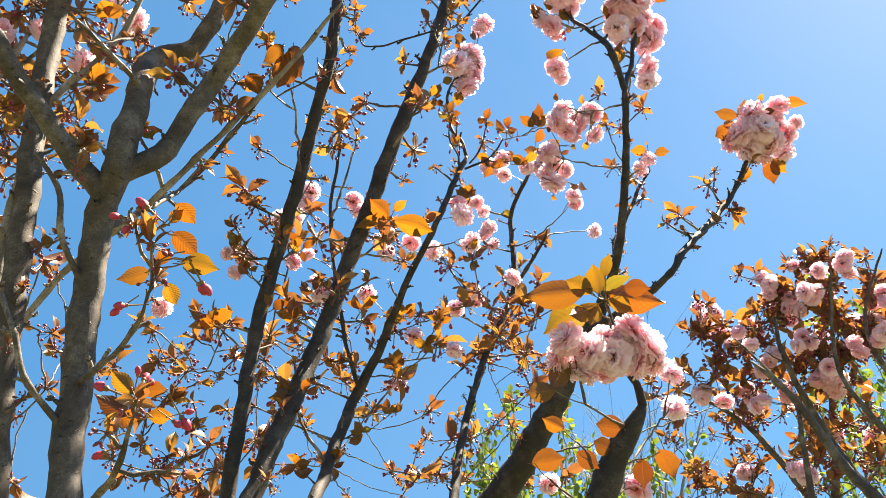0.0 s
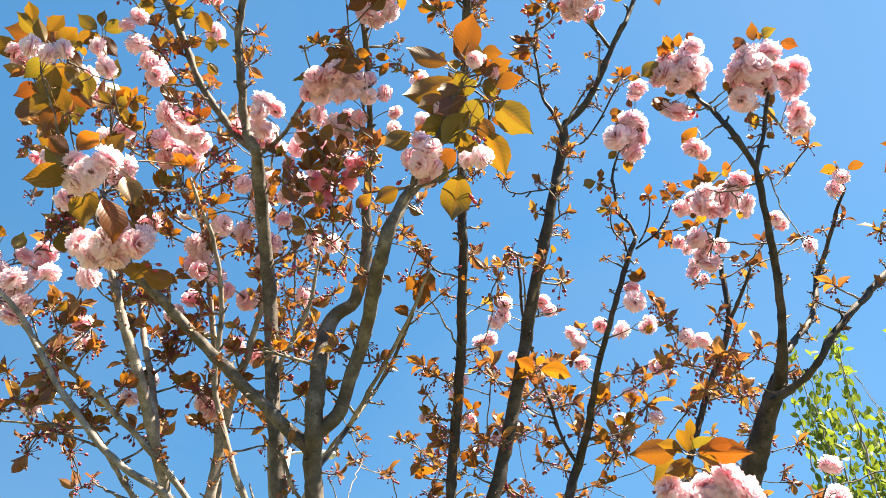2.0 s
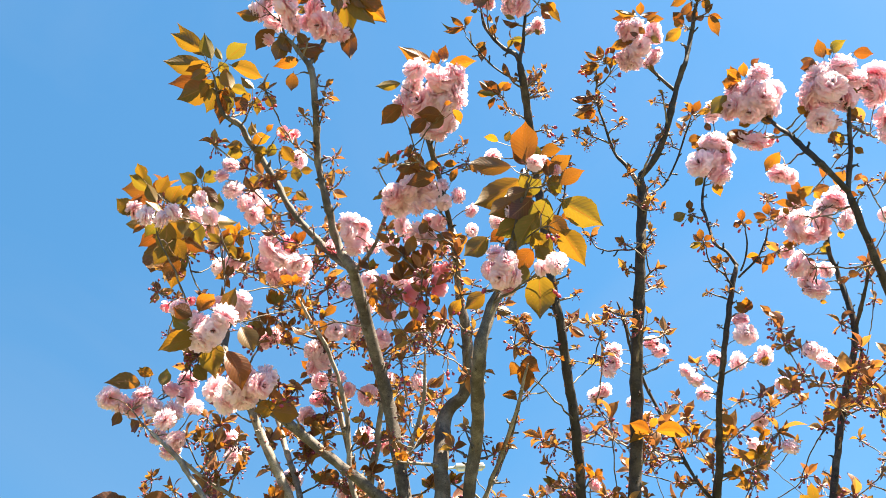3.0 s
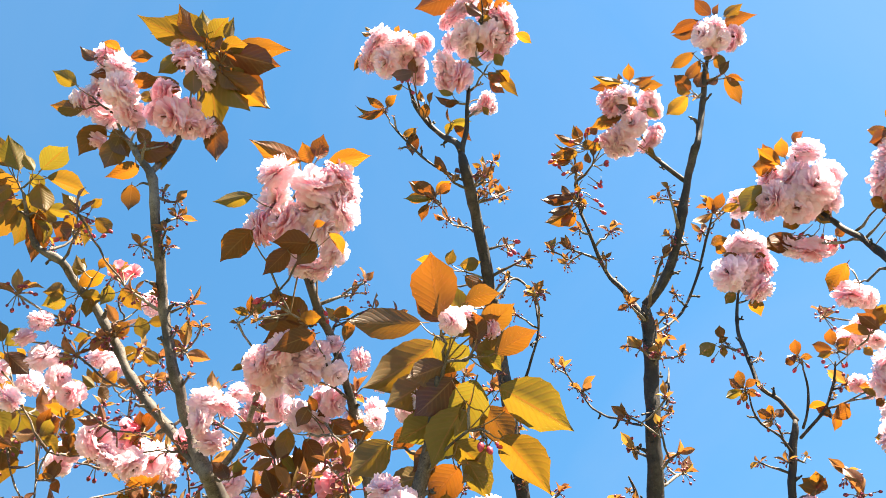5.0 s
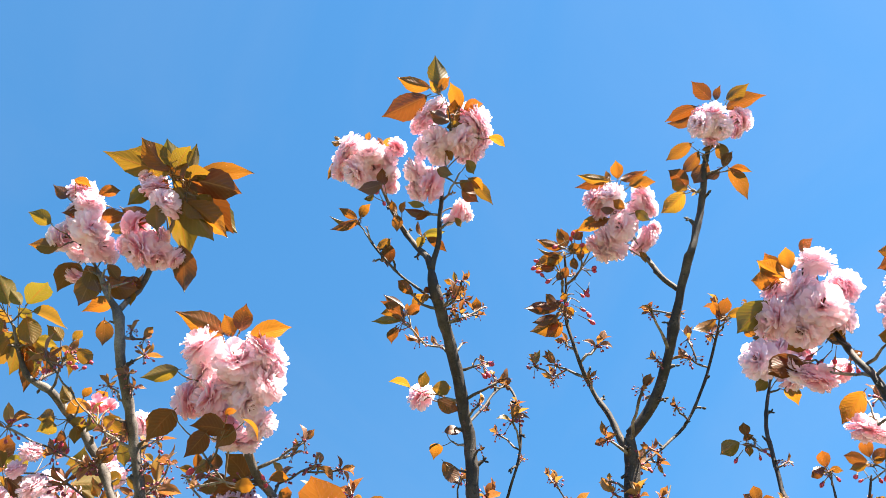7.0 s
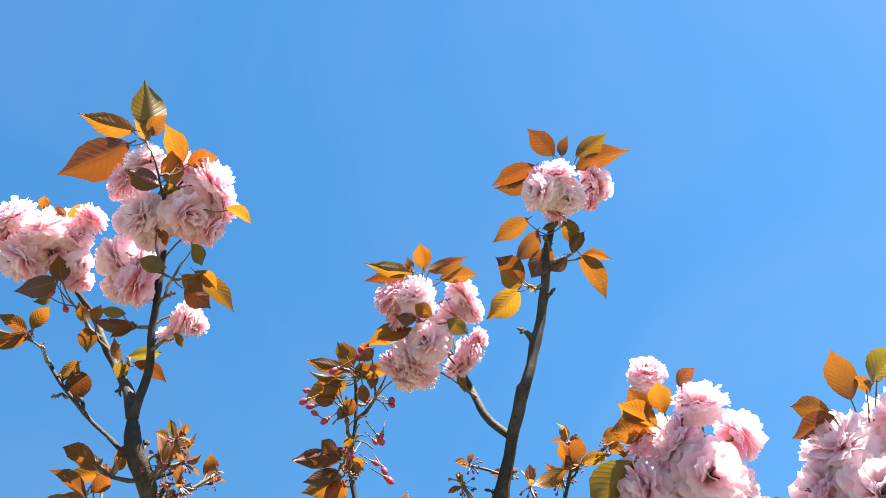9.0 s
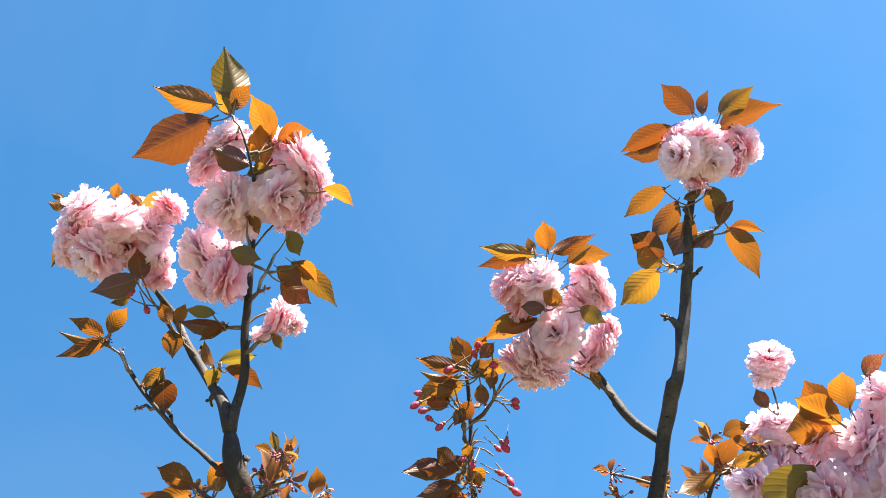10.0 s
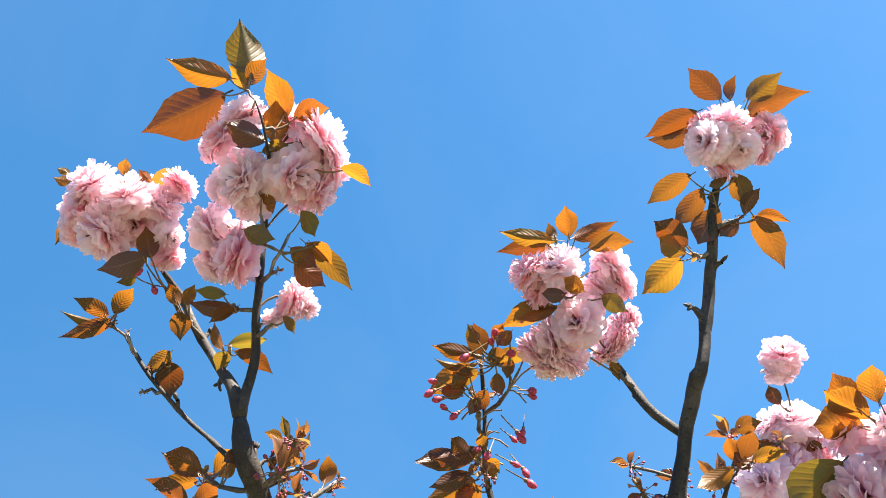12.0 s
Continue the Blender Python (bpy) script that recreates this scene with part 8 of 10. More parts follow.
cherry_c.dress("d_l", buds=[
    (0.047, 0.698, 3.069), (0.027, 0.684, 3.056), (0.050, 0.709, 3.054), (-0.013, 0.677, 3.034),
    (-0.011, 0.685, 3.028), (-0.009, 0.686, 3.017), (0.044, 0.740, 3.029), (0.024, 0.739, 2.997),
    (0.031, 0.740, 2.999), (0.007, 0.746, 2.976), (0.010, 0.757, 2.972), (0.005, 0.765, 2.964),
    (-0.009, 0.725, 2.991), (-0.004, 0.731, 2.986), (0.041, 0.699, 3.064), (-0.006, 0.675, 3.039),
    (0.043, 0.739, 3.025), (0.015, 0.740, 2.996), (-0.008, 0.700, 3.017)])
cherry_c.dress("d_r2", tufts=[
    (0.126, 0.942, 2.977, 0.021), (0.169, 0.935, 2.984, 0.012), (0.124, 0.933, 3.001, 0.033), (0.059, 0.936, 2.969, 0.035),
    (0.091, 0.953, 2.972, 0.029), (0.024, 0.929, 2.863, 0.032), (0.054, 0.942, 2.940, 0.029)])
cherry_c.dress("d_r2", leaves=[
    (0.136, 0.912, 2.968, 0.140, 0.893, 2.988, 0.014, 22), (0.139, 0.913, 2.971, 0.160, 0.903, 2.989, 0.017, -32),
    (0.144, 0.918, 2.970, 0.173, 0.935, 2.974, 0.014, -55), (0.132, 0.909, 2.967, 0.103, 0.884, 2.951, 0.017, 91),
    (0.141, 0.921, 2.964, 0.138, 0.902, 2.977, 0.013, 66)], green=0.05, dark=0.40)
cherry_c.dress("d_l2", tufts=[
    (-0.169, 0.852, 2.774, 0.037), (-0.157, 0.881, 2.735, 0.033), (-0.172, 0.881, 2.749, 0.028), (-0.192, 0.861, 2.789, 0.028)])
cherry_c.dress("e_trunk", tufts=[
    (-0.065, 1.534, 2.487, 0.065), (-0.122, 1.543, 2.494, 0.051), (0.046, 1.633, 2.396, 0.067), (0.090, 1.609, 2.430, 0.058),
    (0.161, 1.584, 2.447, 0.066), (0.200, 1.588, 2.400, 0.066), (0.213, 1.643, 2.335, 0.072), (-0.041, 1.671, 2.292, 0.066),
    (-0.125, 1.641, 2.356, 0.063), (0.014, 1.704, 2.232, 0.063), (-0.067, 1.656, 2.129, 0.069), (-0.249, 1.616, 2.171, 0.055),
    (-0.182, 1.680, 2.299, 0.052), (0.056, 1.698, 2.228, 0.063), (0.013, 1.677, 2.163, 0.056)])
cherry_c.dress("e_trunk", tufts=[
    (0.419, 1.270, 2.997, 0.056), (0.162, 1.526, 2.511, 0.057), (0.070, 1.391, 2.550, 0.055), (0.085, 1.425, 2.479, 0.065),
    (0.049, 1.422, 2.441, 0.064), (-0.014, 1.415, 2.409, 0.064), (-0.019, 1.459, 2.361, 0.065), (0.113, 1.445, 2.447, 0.065),
    (0.184, 1.444, 2.458, 0.058), (0.130, 1.479, 2.393, 0.065), (0.213, 1.445, 2.422, 0.064), (-0.208, 1.466, 2.308, 0.067),
    (-0.113, 1.420, 2.371, 0.065), (-0.110, 1.487, 2.295, 0.066)])
cherry_c.dress("e_trunk", tufts=[
    (-0.220, 1.408, 2.359, 0.039), (0.225, 1.434, 2.504, 0.058), (0.277, 1.434, 2.460, 0.048), (-0.125, 1.301, 2.527, 0.057),
    (-0.078, 1.709, 2.523, 0.040), (-0.054, 1.849, 2.301, 0.050), (0.290, 1.810, 2.331, 0.044), (-0.233, 1.786, 2.406, 0.052),
    (-0.497, 1.717, 2.414, 0.055), (0.182, 1.684, 2.556, 0.042), (-0.388, 1.827, 2.237, 0.050), (-0.482, 1.816, 2.224, 0.056),
    (0.139, 1.817, 2.337, 0.059)])
cherry_c.dress("e_trunk", tufts=[
    (-0.431, 1.709, 2.422, 0.059), (-0.452, 1.821, 2.168, 0.048), (-0.256, 1.867, 2.158, 0.045), (0.030, 1.885, 2.201, 0.059),
    (0.038, 1.878, 2.193, 0.047), (-0.045, 1.878, 2.193, 0.042), (0.211, 1.757, 2.460, 0.058), (0.208, 1.857, 2.168, 0.059),
    (0.156, 1.893, 2.143, 0.044), (-0.245, 1.733, 2.455, 0.053), (-0.029, 1.865, 2.229, 0.045), (-0.351, 1.699, 2.522, 0.042),
    (0.137, 1.687, 2.546, 0.054), (-0.103, 1.890, 2.199, 0.047), (-0.014, 1.712, 2.501, 0.048), (-0.083, 1.869, 2.215, 0.047),
    (0.169, 1.866, 2.203, 0.045), (-0.127, 1.729, 2.476, 0.042), (-0.337, 1.829, 2.242, 0.045), (-0.022, 1.868, 2.211, 0.043),
    (-0.367, 1.788, 2.312, 0.043), (0.176, 1.699, 2.557, 0.041), (0.114, 1.806, 2.303, 0.040), (-0.275, 1.747, 2.423, 0.056)])
cherry_c.dress("e_trunk", tufts=[
    (-0.500, 1.720, 2.416, 0.059), (-0.423, 1.809, 2.201, 0.051), (-0.381, 1.790, 2.343, 0.041), (0.053, 1.844, 2.242, 0.045),
    (-0.467, 1.668, 2.514, 0.047), (0.185, 1.851, 2.199, 0.045), (0.183, 1.787, 2.374, 0.045), (-0.384, 1.686, 2.498, 0.053),
    (0.291, 1.719, 2.445, 0.057), (0.301, 1.860, 2.193, 0.061), (-0.159, 1.773, 2.410, 0.042), (0.128, 1.753, 2.470, 0.062),
    (-0.493, 1.783, 2.264, 0.059)])
cherry_c.dress("e_trunk", blossoms=[
    (-0.291, 1.172, 2.545, 0.045), (-0.195, 1.202, 2.582, 0.045), (-0.181, 1.208, 2.557, 0.046), (-0.313, 1.163, 2.523, 0.050),
    (-0.126, 1.262, 2.474, 0.045), (-0.142, 1.255, 2.500, 0.045), (-0.070, 1.286, 2.528, 0.046), (-0.020, 1.297, 2.505, 0.053),
    (0.161, 1.355, 2.475, 0.046), (0.023, 1.384, 2.304, 0.046), (-0.284, 1.161, 2.575, 0.047), (-0.191, 1.472, 2.518, 0.051)])
cherry_c.dress("e_trunk", blossoms=[
    (-0.075, 1.522, 2.425, 0.048), (0.029, 1.496, 2.484, 0.047)])
cherry_c.dress("e_trunk", blossoms=[
    (-0.113, 1.582, 2.325, 0.047), (-0.121, 1.571, 2.381, 0.042)])
cherry_c.dress("e_trunk", leaves=[
    (0.068, 1.411, 2.534, 0.082, 1.396, 2.556, 0.019, -12)])
cherry_c.dress("e_l", tufts=[
    (0.023, 1.111, 2.750, 0.016), (0.036, 1.164, 2.708, 0.016), (-0.013, 1.174, 2.648, 0.020),
    (0.047, 1.228, 2.654, 0.016), (-0.015, 1.172, 2.877, 0.015)])
cherry_c.dress("e_l", blossoms=[
    (0.040, 1.171, 3.023, 0.080), (0.063, 1.200, 3.044, 0.067), (0.071, 1.236, 2.998, 0.069), (0.054, 1.235, 3.016, 0.050),
    (0.097, 1.243, 3.052, 0.057), (0.088, 1.195, 3.093, 0.068), (0.062, 1.186, 3.092, 0.051), (0.099, 1.226, 3.089, 0.053),
    (0.073, 1.231, 3.067, 0.066), (0.122, 1.149, 3.158, 0.059), (0.105, 1.162, 3.144, 0.044)])
cherry_c.dress("e_l", leaves=[
    (0.039, 1.134, 3.078, 0.070, 1.150, 3.085, 0.026, -48), (0.093, 1.165, 3.102, 0.091, 1.152, 3.126, 0.023, 42),
    (0.032, 1.203, 2.999, 0.006, 1.204, 2.981, 0.026, 55), (0.050, 1.234, 2.987, 0.044, 1.271, 2.963, 0.026, 1),
    (0.089, 1.207, 3.054, 0.109, 1.220, 3.054, 0.021, -38), (0.055, 1.163, 3.064, 0.045, 1.138, 3.070, 0.022, 50),
    (0.068, 1.180, 3.061, 0.043, 1.165, 3.064, 0.020, 87), (-0.009, 1.165, 2.890, 0.001, 1.147, 2.908, 0.029, 2),
    (-0.021, 1.161, 2.882, -0.048, 1.137, 2.861, 0.027, 65), (-0.014, 1.172, 2.878, -0.021, 1.183, 2.861, 0.028, 24),
    (-0.016, 1.164, 2.884, 0.003, 1.169, 2.890, 0.024, -33), (0.024, 1.107, 2.755, 0.030, 1.088, 2.777, 0.017, 15)], green=0.10)
cherry_c.dress("e_l", leaves=[
    (0.022, 1.107, 2.753, 0.011, 1.086, 2.768, 0.016, 68), (0.022, 1.110, 2.749, -0.005, 1.090, 2.739, 0.015, 63),
    (0.026, 1.110, 2.753, 0.047, 1.113, 2.761, 0.017, -35), (0.022, 1.112, 2.747, 0.013, 1.113, 2.731, 0.013, 55),
    (0.025, 1.114, 2.749, 0.036, 1.131, 2.740, 0.013, -44), (0.037, 1.162, 2.711, 0.024, 1.132, 2.717, 0.017, 66),
    (0.039, 1.162, 2.713, 0.042, 1.147, 2.727, 0.014, 28), (0.041, 1.165, 2.713, 0.056, 1.178, 2.724, 0.015, -83),
    (0.035, 1.163, 2.708, 0.019, 1.151, 2.699, 0.015, 109)], green=0.10)
cherry_c.dress("e_l", buds=[
    (0.007, 1.183, 2.866), (0.008, 1.191, 2.861), (-0.033, 1.163, 2.857), (-0.003, 1.185, 2.859),
    (0.011, 1.108, 2.735), (0.016, 1.120, 2.730), (0.020, 1.168, 2.698), (0.038, 1.168, 2.699),
    (0.034, 1.122, 2.744)])
cherry_c.dress("e_r", leaves=[
    (0.157, 1.216, 2.815, 0.134, 1.191, 2.825, 0.019, 66), (0.161, 1.216, 2.820, 0.170, 1.198, 2.844, 0.020, 8),
    (0.162, 1.219, 2.818, 0.189, 1.231, 2.831, 0.017, -73), (0.154, 1.216, 2.812, 0.131, 1.204, 2.806, 0.013, 80),
    (0.161, 1.222, 2.813, 0.179, 1.228, 2.817, 0.013, -38), (0.108, 1.176, 2.807, 0.118, 1.157, 2.828, 0.019, -0),
    (0.105, 1.175, 2.803, 0.086, 1.165, 2.795, 0.017, 62), (0.111, 1.180, 2.805, 0.127, 1.190, 2.801, 0.016, -44),
    (0.108, 1.174, 2.808, 0.094, 1.158, 2.802, 0.013, 104)], green=0.05)
cherry_c.dress("e_r", tufts=[
    (0.157, 1.221, 2.810, 0.016), (0.108, 1.180, 2.802, 0.014)])
cherry_c.dress("e_r", buds=[
    (0.138, 1.207, 2.796), (0.158, 1.235, 2.793), (0.163, 1.248, 2.798), (0.188, 1.249, 2.821), (0.138, 1.224, 2.793), (0.097, 1.180, 2.789), (0.111, 1.196, 2.797)])
cherry_c.dress("e_low", tufts=[
    (-0.291, 2.055, 2.500, 0.054), (0.059, 2.140, 2.299, 0.039), (0.201, 2.078, 2.426, 0.050), (-0.090, 2.136, 2.386, 0.049),
    (0.122, 1.985, 2.631, 0.060), (-0.320, 1.986, 2.601, 0.039), (0.132, 2.168, 2.271, 0.057), (0.235, 2.140, 2.313, 0.054),
    (-0.154, 2.082, 2.498, 0.047), (-0.444, 1.969, 2.598, 0.045), (-0.138, 2.166, 2.245, 0.043), (0.292, 1.998, 2.613, 0.041),
    (0.228, 1.888, 2.811, 0.047), (-0.146, 2.144, 2.298, 0.041), (-0.168, 2.158, 2.322, 0.056), (0.243, 1.853, 2.874, 0.050),
    (-0.466, 1.936, 2.689, 0.045), (0.036, 2.072, 2.464, 0.043), (0.304, 2.012, 2.595, 0.056)])
cherry_c.dress("e_low", tufts=[
    (-0.355, 2.122, 2.339, 0.047), (0.222, 2.135, 2.353, 0.047), (-0.503, 2.113, 2.260, 0.039)])
cherry_c.dress("c_trunk", blossoms=[
    (-0.226, 0.882, 2.171, 0.030), (-0.329, 0.869, 2.178, 0.024)])
cherry_c.dress("e_low", blossoms=[
    (-0.288, 1.222, 2.450, 0.034), (-0.274, 1.276, 2.415, 0.034)])
cherry_c.dress("d_trunk", blossoms=[
    (-0.187, 0.911, 2.130, 0.031)])
cherry_c.dress("e_trunk", blossoms=[
    (0.045, 1.189, 2.525, 0.059), (0.062, 1.230, 2.474, 0.054), (0.037, 1.207, 2.571, 0.043)])
cherry_c.dress("c_trunk", leaves=[
    (-0.335, 0.901, 2.070, -0.355, 0.891, 2.075, 0.015, 57), (-0.328, 0.887, 2.063, -0.343, 0.879, 2.076, 0.012, 57),
    (-0.332, 0.890, 2.070, -0.327, 0.871, 2.083, 0.018, 47), (-0.335, 0.889, 2.068, -0.358, 0.895, 2.066, 0.014, 45),
    (-0.333, 0.886, 2.068, -0.303, 0.874, 2.076, 0.020, -25), (-0.242, 0.844, 2.192, -0.256, 0.834, 2.196, 0.009, 20),
    (-0.241, 0.855, 2.195, -0.242, 0.846, 2.207, 0.009, 14), (-0.241, 0.853, 2.197, -0.237, 0.839, 2.212, 0.014, 27),
    (-0.238, 0.842, 2.189, -0.222, 0.836, 2.204, 0.016, -2), (-0.218, 0.875, 2.184, -0.236, 0.866, 2.195, 0.014, 20),
    (-0.221, 0.861, 2.183, -0.231, 0.849, 2.202, 0.016, 16), (-0.219, 0.858, 2.177, -0.216, 0.844, 2.190, 0.012, -5)], green=0.08, dark=0.40)
cherry_c.dress("c_trunk", leaves=[
    (-0.217, 0.876, 2.186, -0.211, 0.884, 2.170, 0.009, -36), (-0.212, 0.861, 2.180, -0.192, 0.859, 2.191, 0.012, -44),
    (-0.312, 0.852, 2.179, -0.317, 0.841, 2.198, 0.011, 16), (-0.311, 0.843, 2.177, -0.321, 0.834, 2.192, 0.011, 19),
    (-0.316, 0.851, 2.175, -0.312, 0.842, 2.194, 0.013, -18), (-0.309, 0.850, 2.182, -0.302, 0.838, 2.191, 0.011, -44),
    (-0.318, 0.857, 2.180, -0.302, 0.849, 2.189, 0.013, -12), (-0.286, 0.858, 2.131, -0.300, 0.846, 2.137, 0.011, 72),
    (-0.295, 0.866, 2.139, -0.298, 0.857, 2.159, 0.013, 22), (-0.292, 0.863, 2.141, -0.290, 0.856, 2.155, 0.010, -12),
    (-0.288, 0.862, 2.140, -0.273, 0.858, 2.144, 0.007, -65), (-0.253, 0.881, 2.090, -0.272, 0.877, 2.106, 0.013, 40)], green=0.08, dark=0.40)
cherry_c.dress("c_trunk", leaves=[
    (-0.252, 0.874, 2.082, -0.260, 0.865, 2.100, 0.013, 15), (-0.252, 0.896, 2.092, -0.235, 0.890, 2.106, 0.014, -37),
    (-0.255, 0.894, 2.098, -0.250, 0.874, 2.115, 0.017, 45)], green=0.08, dark=0.40)
cherry_c.dress("d_trunk", leaves=[
    (-0.198, 0.911, 2.133, -0.220, 0.903, 2.138, 0.013, 77), (-0.201, 0.907, 2.132, -0.215, 0.893, 2.142, 0.015, 84),
    (-0.197, 0.901, 2.129, -0.192, 0.885, 2.142, 0.013, -48), (-0.198, 0.908, 2.137, -0.184, 0.896, 2.155, 0.014, 10),
    (-0.193, 0.908, 2.136, -0.175, 0.897, 2.144, 0.009, -60), (-0.222, 0.905, 2.076, -0.246, 0.888, 2.083, 0.011, 33),
    (-0.225, 0.901, 2.084, -0.240, 0.892, 2.108, 0.015, 24), (-0.222, 0.899, 2.083, -0.220, 0.885, 2.107, 0.014, 36),
    (-0.225, 0.901, 2.078, -0.214, 0.887, 2.090, 0.010, -44), (-0.224, 0.910, 2.087, -0.247, 0.903, 2.101, 0.012, 64),
    (-0.210, 0.895, 1.954, -0.232, 0.894, 1.963, 0.011, 83), (-0.218, 0.906, 1.957, -0.229, 0.893, 1.969, 0.010, 69)], green=0.08, dark=0.40)
cherry_c.dress("d_trunk", leaves=[
    (-0.216, 0.900, 1.957, -0.224, 0.884, 1.975, 0.012, 18), (-0.217, 0.904, 1.953, -0.244, 0.907, 1.955, 0.010, 52),
    (-0.212, 0.903, 1.952, -0.202, 0.895, 1.967, 0.012, 7), (-0.214, 0.915, 1.961, -0.190, 0.908, 1.965, 0.010, -51),
    (-0.201, 0.920, 1.978, -0.215, 0.916, 1.983, 0.008, 95), (-0.194, 0.903, 1.961, -0.198, 0.895, 1.976, 0.008, 24),
    (-0.195, 0.900, 1.960, -0.185, 0.888, 1.975, 0.012, -15), (-0.192, 0.902, 1.960, -0.174, 0.902, 1.970, 0.012, -101)], green=0.08, dark=0.40)
cherry_c.dress("e_low", leaves=[
    (-0.178, 1.293, 2.354, -0.209, 1.292, 2.369, 0.019, 27), (-0.179, 1.296, 2.353, -0.190, 1.275, 2.378, 0.021, 65),
    (-0.174, 1.291, 2.352, -0.153, 1.273, 2.374, 0.025, -75), (-0.170, 1.285, 2.352, -0.137, 1.265, 2.366, 0.019, -20),
    (-0.227, 1.340, 2.246, -0.253, 1.329, 2.251, 0.016, 100), (-0.223, 1.338, 2.250, -0.222, 1.326, 2.270, 0.014, -35),
    (-0.219, 1.330, 2.241, -0.197, 1.326, 2.254, 0.012, -20)], green=0.08, dark=0.40)
cherry_c.dress("e_trunk", leaves=[
    (-0.086, 1.293, 2.325, -0.120, 1.289, 2.335, 0.016, 62), (-0.083, 1.305, 2.336, -0.124, 1.314, 2.339, 0.018, 66),
    (-0.084, 1.307, 2.336, -0.110, 1.300, 2.338, 0.013, 59), (-0.072, 1.299, 2.328, -0.066, 1.280, 2.351, 0.014, -16),
    (-0.082, 1.287, 2.331, -0.060, 1.266, 2.347, 0.018, -16), (-0.085, 1.292, 2.333, -0.103, 1.270, 2.349, 0.021, 19),
    (-0.038, 1.327, 2.276, -0.065, 1.314, 2.287, 0.019, 52), (-0.048, 1.342, 2.282, -0.061, 1.334, 2.305, 0.015, 24),
    (-0.048, 1.330, 2.284, -0.024, 1.341, 2.267, 0.020, -19), (-0.040, 1.337, 2.282, -0.027, 1.319, 2.301, 0.014, -25),
    (-0.040, 1.332, 2.286, -0.014, 1.322, 2.300, 0.017, -29), (-0.100, 1.350, 2.248, -0.133, 1.336, 2.254, 0.016, 55)], green=0.08, dark=0.40)
cherry_c.dress("e_trunk", leaves=[
    (-0.100, 1.358, 2.254, -0.131, 1.354, 2.245, 0.014, 52), (-0.100, 1.340, 2.244, -0.096, 1.323, 2.273, 0.020, 0),
    (-0.100, 1.350, 2.241, -0.085, 1.332, 2.255, 0.013, -45), (-0.098, 1.359, 2.251, -0.100, 1.371, 2.225, 0.015, 10),
    (-0.114, 1.384, 2.155, -0.132, 1.374, 2.165, 0.011, 65), (-0.118, 1.404, 2.172, -0.123, 1.385, 2.190, 0.020, 53),
    (-0.118, 1.396, 2.159, -0.104, 1.381, 2.176, 0.012, -51), (-0.110, 1.394, 2.161, -0.089, 1.381, 2.173, 0.013, -51),
    (-0.165, 1.366, 2.098, -0.192, 1.359, 2.108, 0.017, 57), (-0.164, 1.357, 2.103, -0.180, 1.337, 2.118, 0.019, 75),
    (-0.172, 1.367, 2.096, -0.194, 1.374, 2.096, 0.015, 103), (-0.165, 1.349, 2.094, -0.192, 1.350, 2.078, 0.018, 92)], green=0.08, dark=0.40)
cherry_c.dress("e_trunk", leaves=[
    (-0.168, 1.355, 2.102, -0.147, 1.347, 2.106, 0.016, -21), (-0.012, 1.310, 2.332, -0.037, 1.308, 2.343, 0.011, 50),
    (-0.002, 1.291, 2.316, -0.014, 1.280, 2.338, 0.013, 41), (-0.007, 1.306, 2.326, -0.025, 1.310, 2.310, 0.014, 91),
    (-0.011, 1.292, 2.317, 0.016, 1.285, 2.322, 0.014, -69), (0.060, 1.202, 2.583, 0.030, 1.193, 2.601, 0.018, 70),
    (0.054, 1.210, 2.592, 0.040, 1.192, 2.610, 0.016, 52), (0.056, 1.207, 2.587, 0.067, 1.187, 2.613, 0.020, -3),
    (0.053, 1.197, 2.586, 0.076, 1.192, 2.600, 0.020, -87), (0.065, 1.238, 2.459, 0.048, 1.222, 2.469, 0.015, 52),
    (0.070, 1.234, 2.463, 0.056, 1.216, 2.475, 0.016, 13), (0.064, 1.215, 2.445, 0.074, 1.198, 2.462, 0.020, 11)], green=0.08, dark=0.40)
cherry_c.dress("e_trunk", leaves=[
    (0.066, 1.231, 2.468, 0.062, 1.216, 2.483, 0.013, 43), (-0.214, 1.316, 2.018, -0.212, 1.336, 1.996, 0.021, 30),
    (-0.210, 1.313, 2.025, -0.204, 1.294, 2.045, 0.014, -0), (-0.205, 1.306, 2.027, -0.199, 1.298, 2.045, 0.015, -63),
    (-0.214, 1.322, 2.022, -0.191, 1.316, 2.028, 0.016, -106), (-0.267, 1.253, 1.996, -0.300, 1.261, 1.990, 0.019, 103),
    (-0.264, 1.267, 1.998, -0.274, 1.252, 2.018, 0.013, 32), (-0.274, 1.264, 1.992, -0.238, 1.261, 1.992, 0.023, -114),
    (-0.274, 1.281, 1.997, -0.257, 1.270, 2.010, 0.013, -70), (-0.274, 1.266, 1.998, -0.244, 1.261, 2.007, 0.017, -58)], green=0.08, dark=0.40)
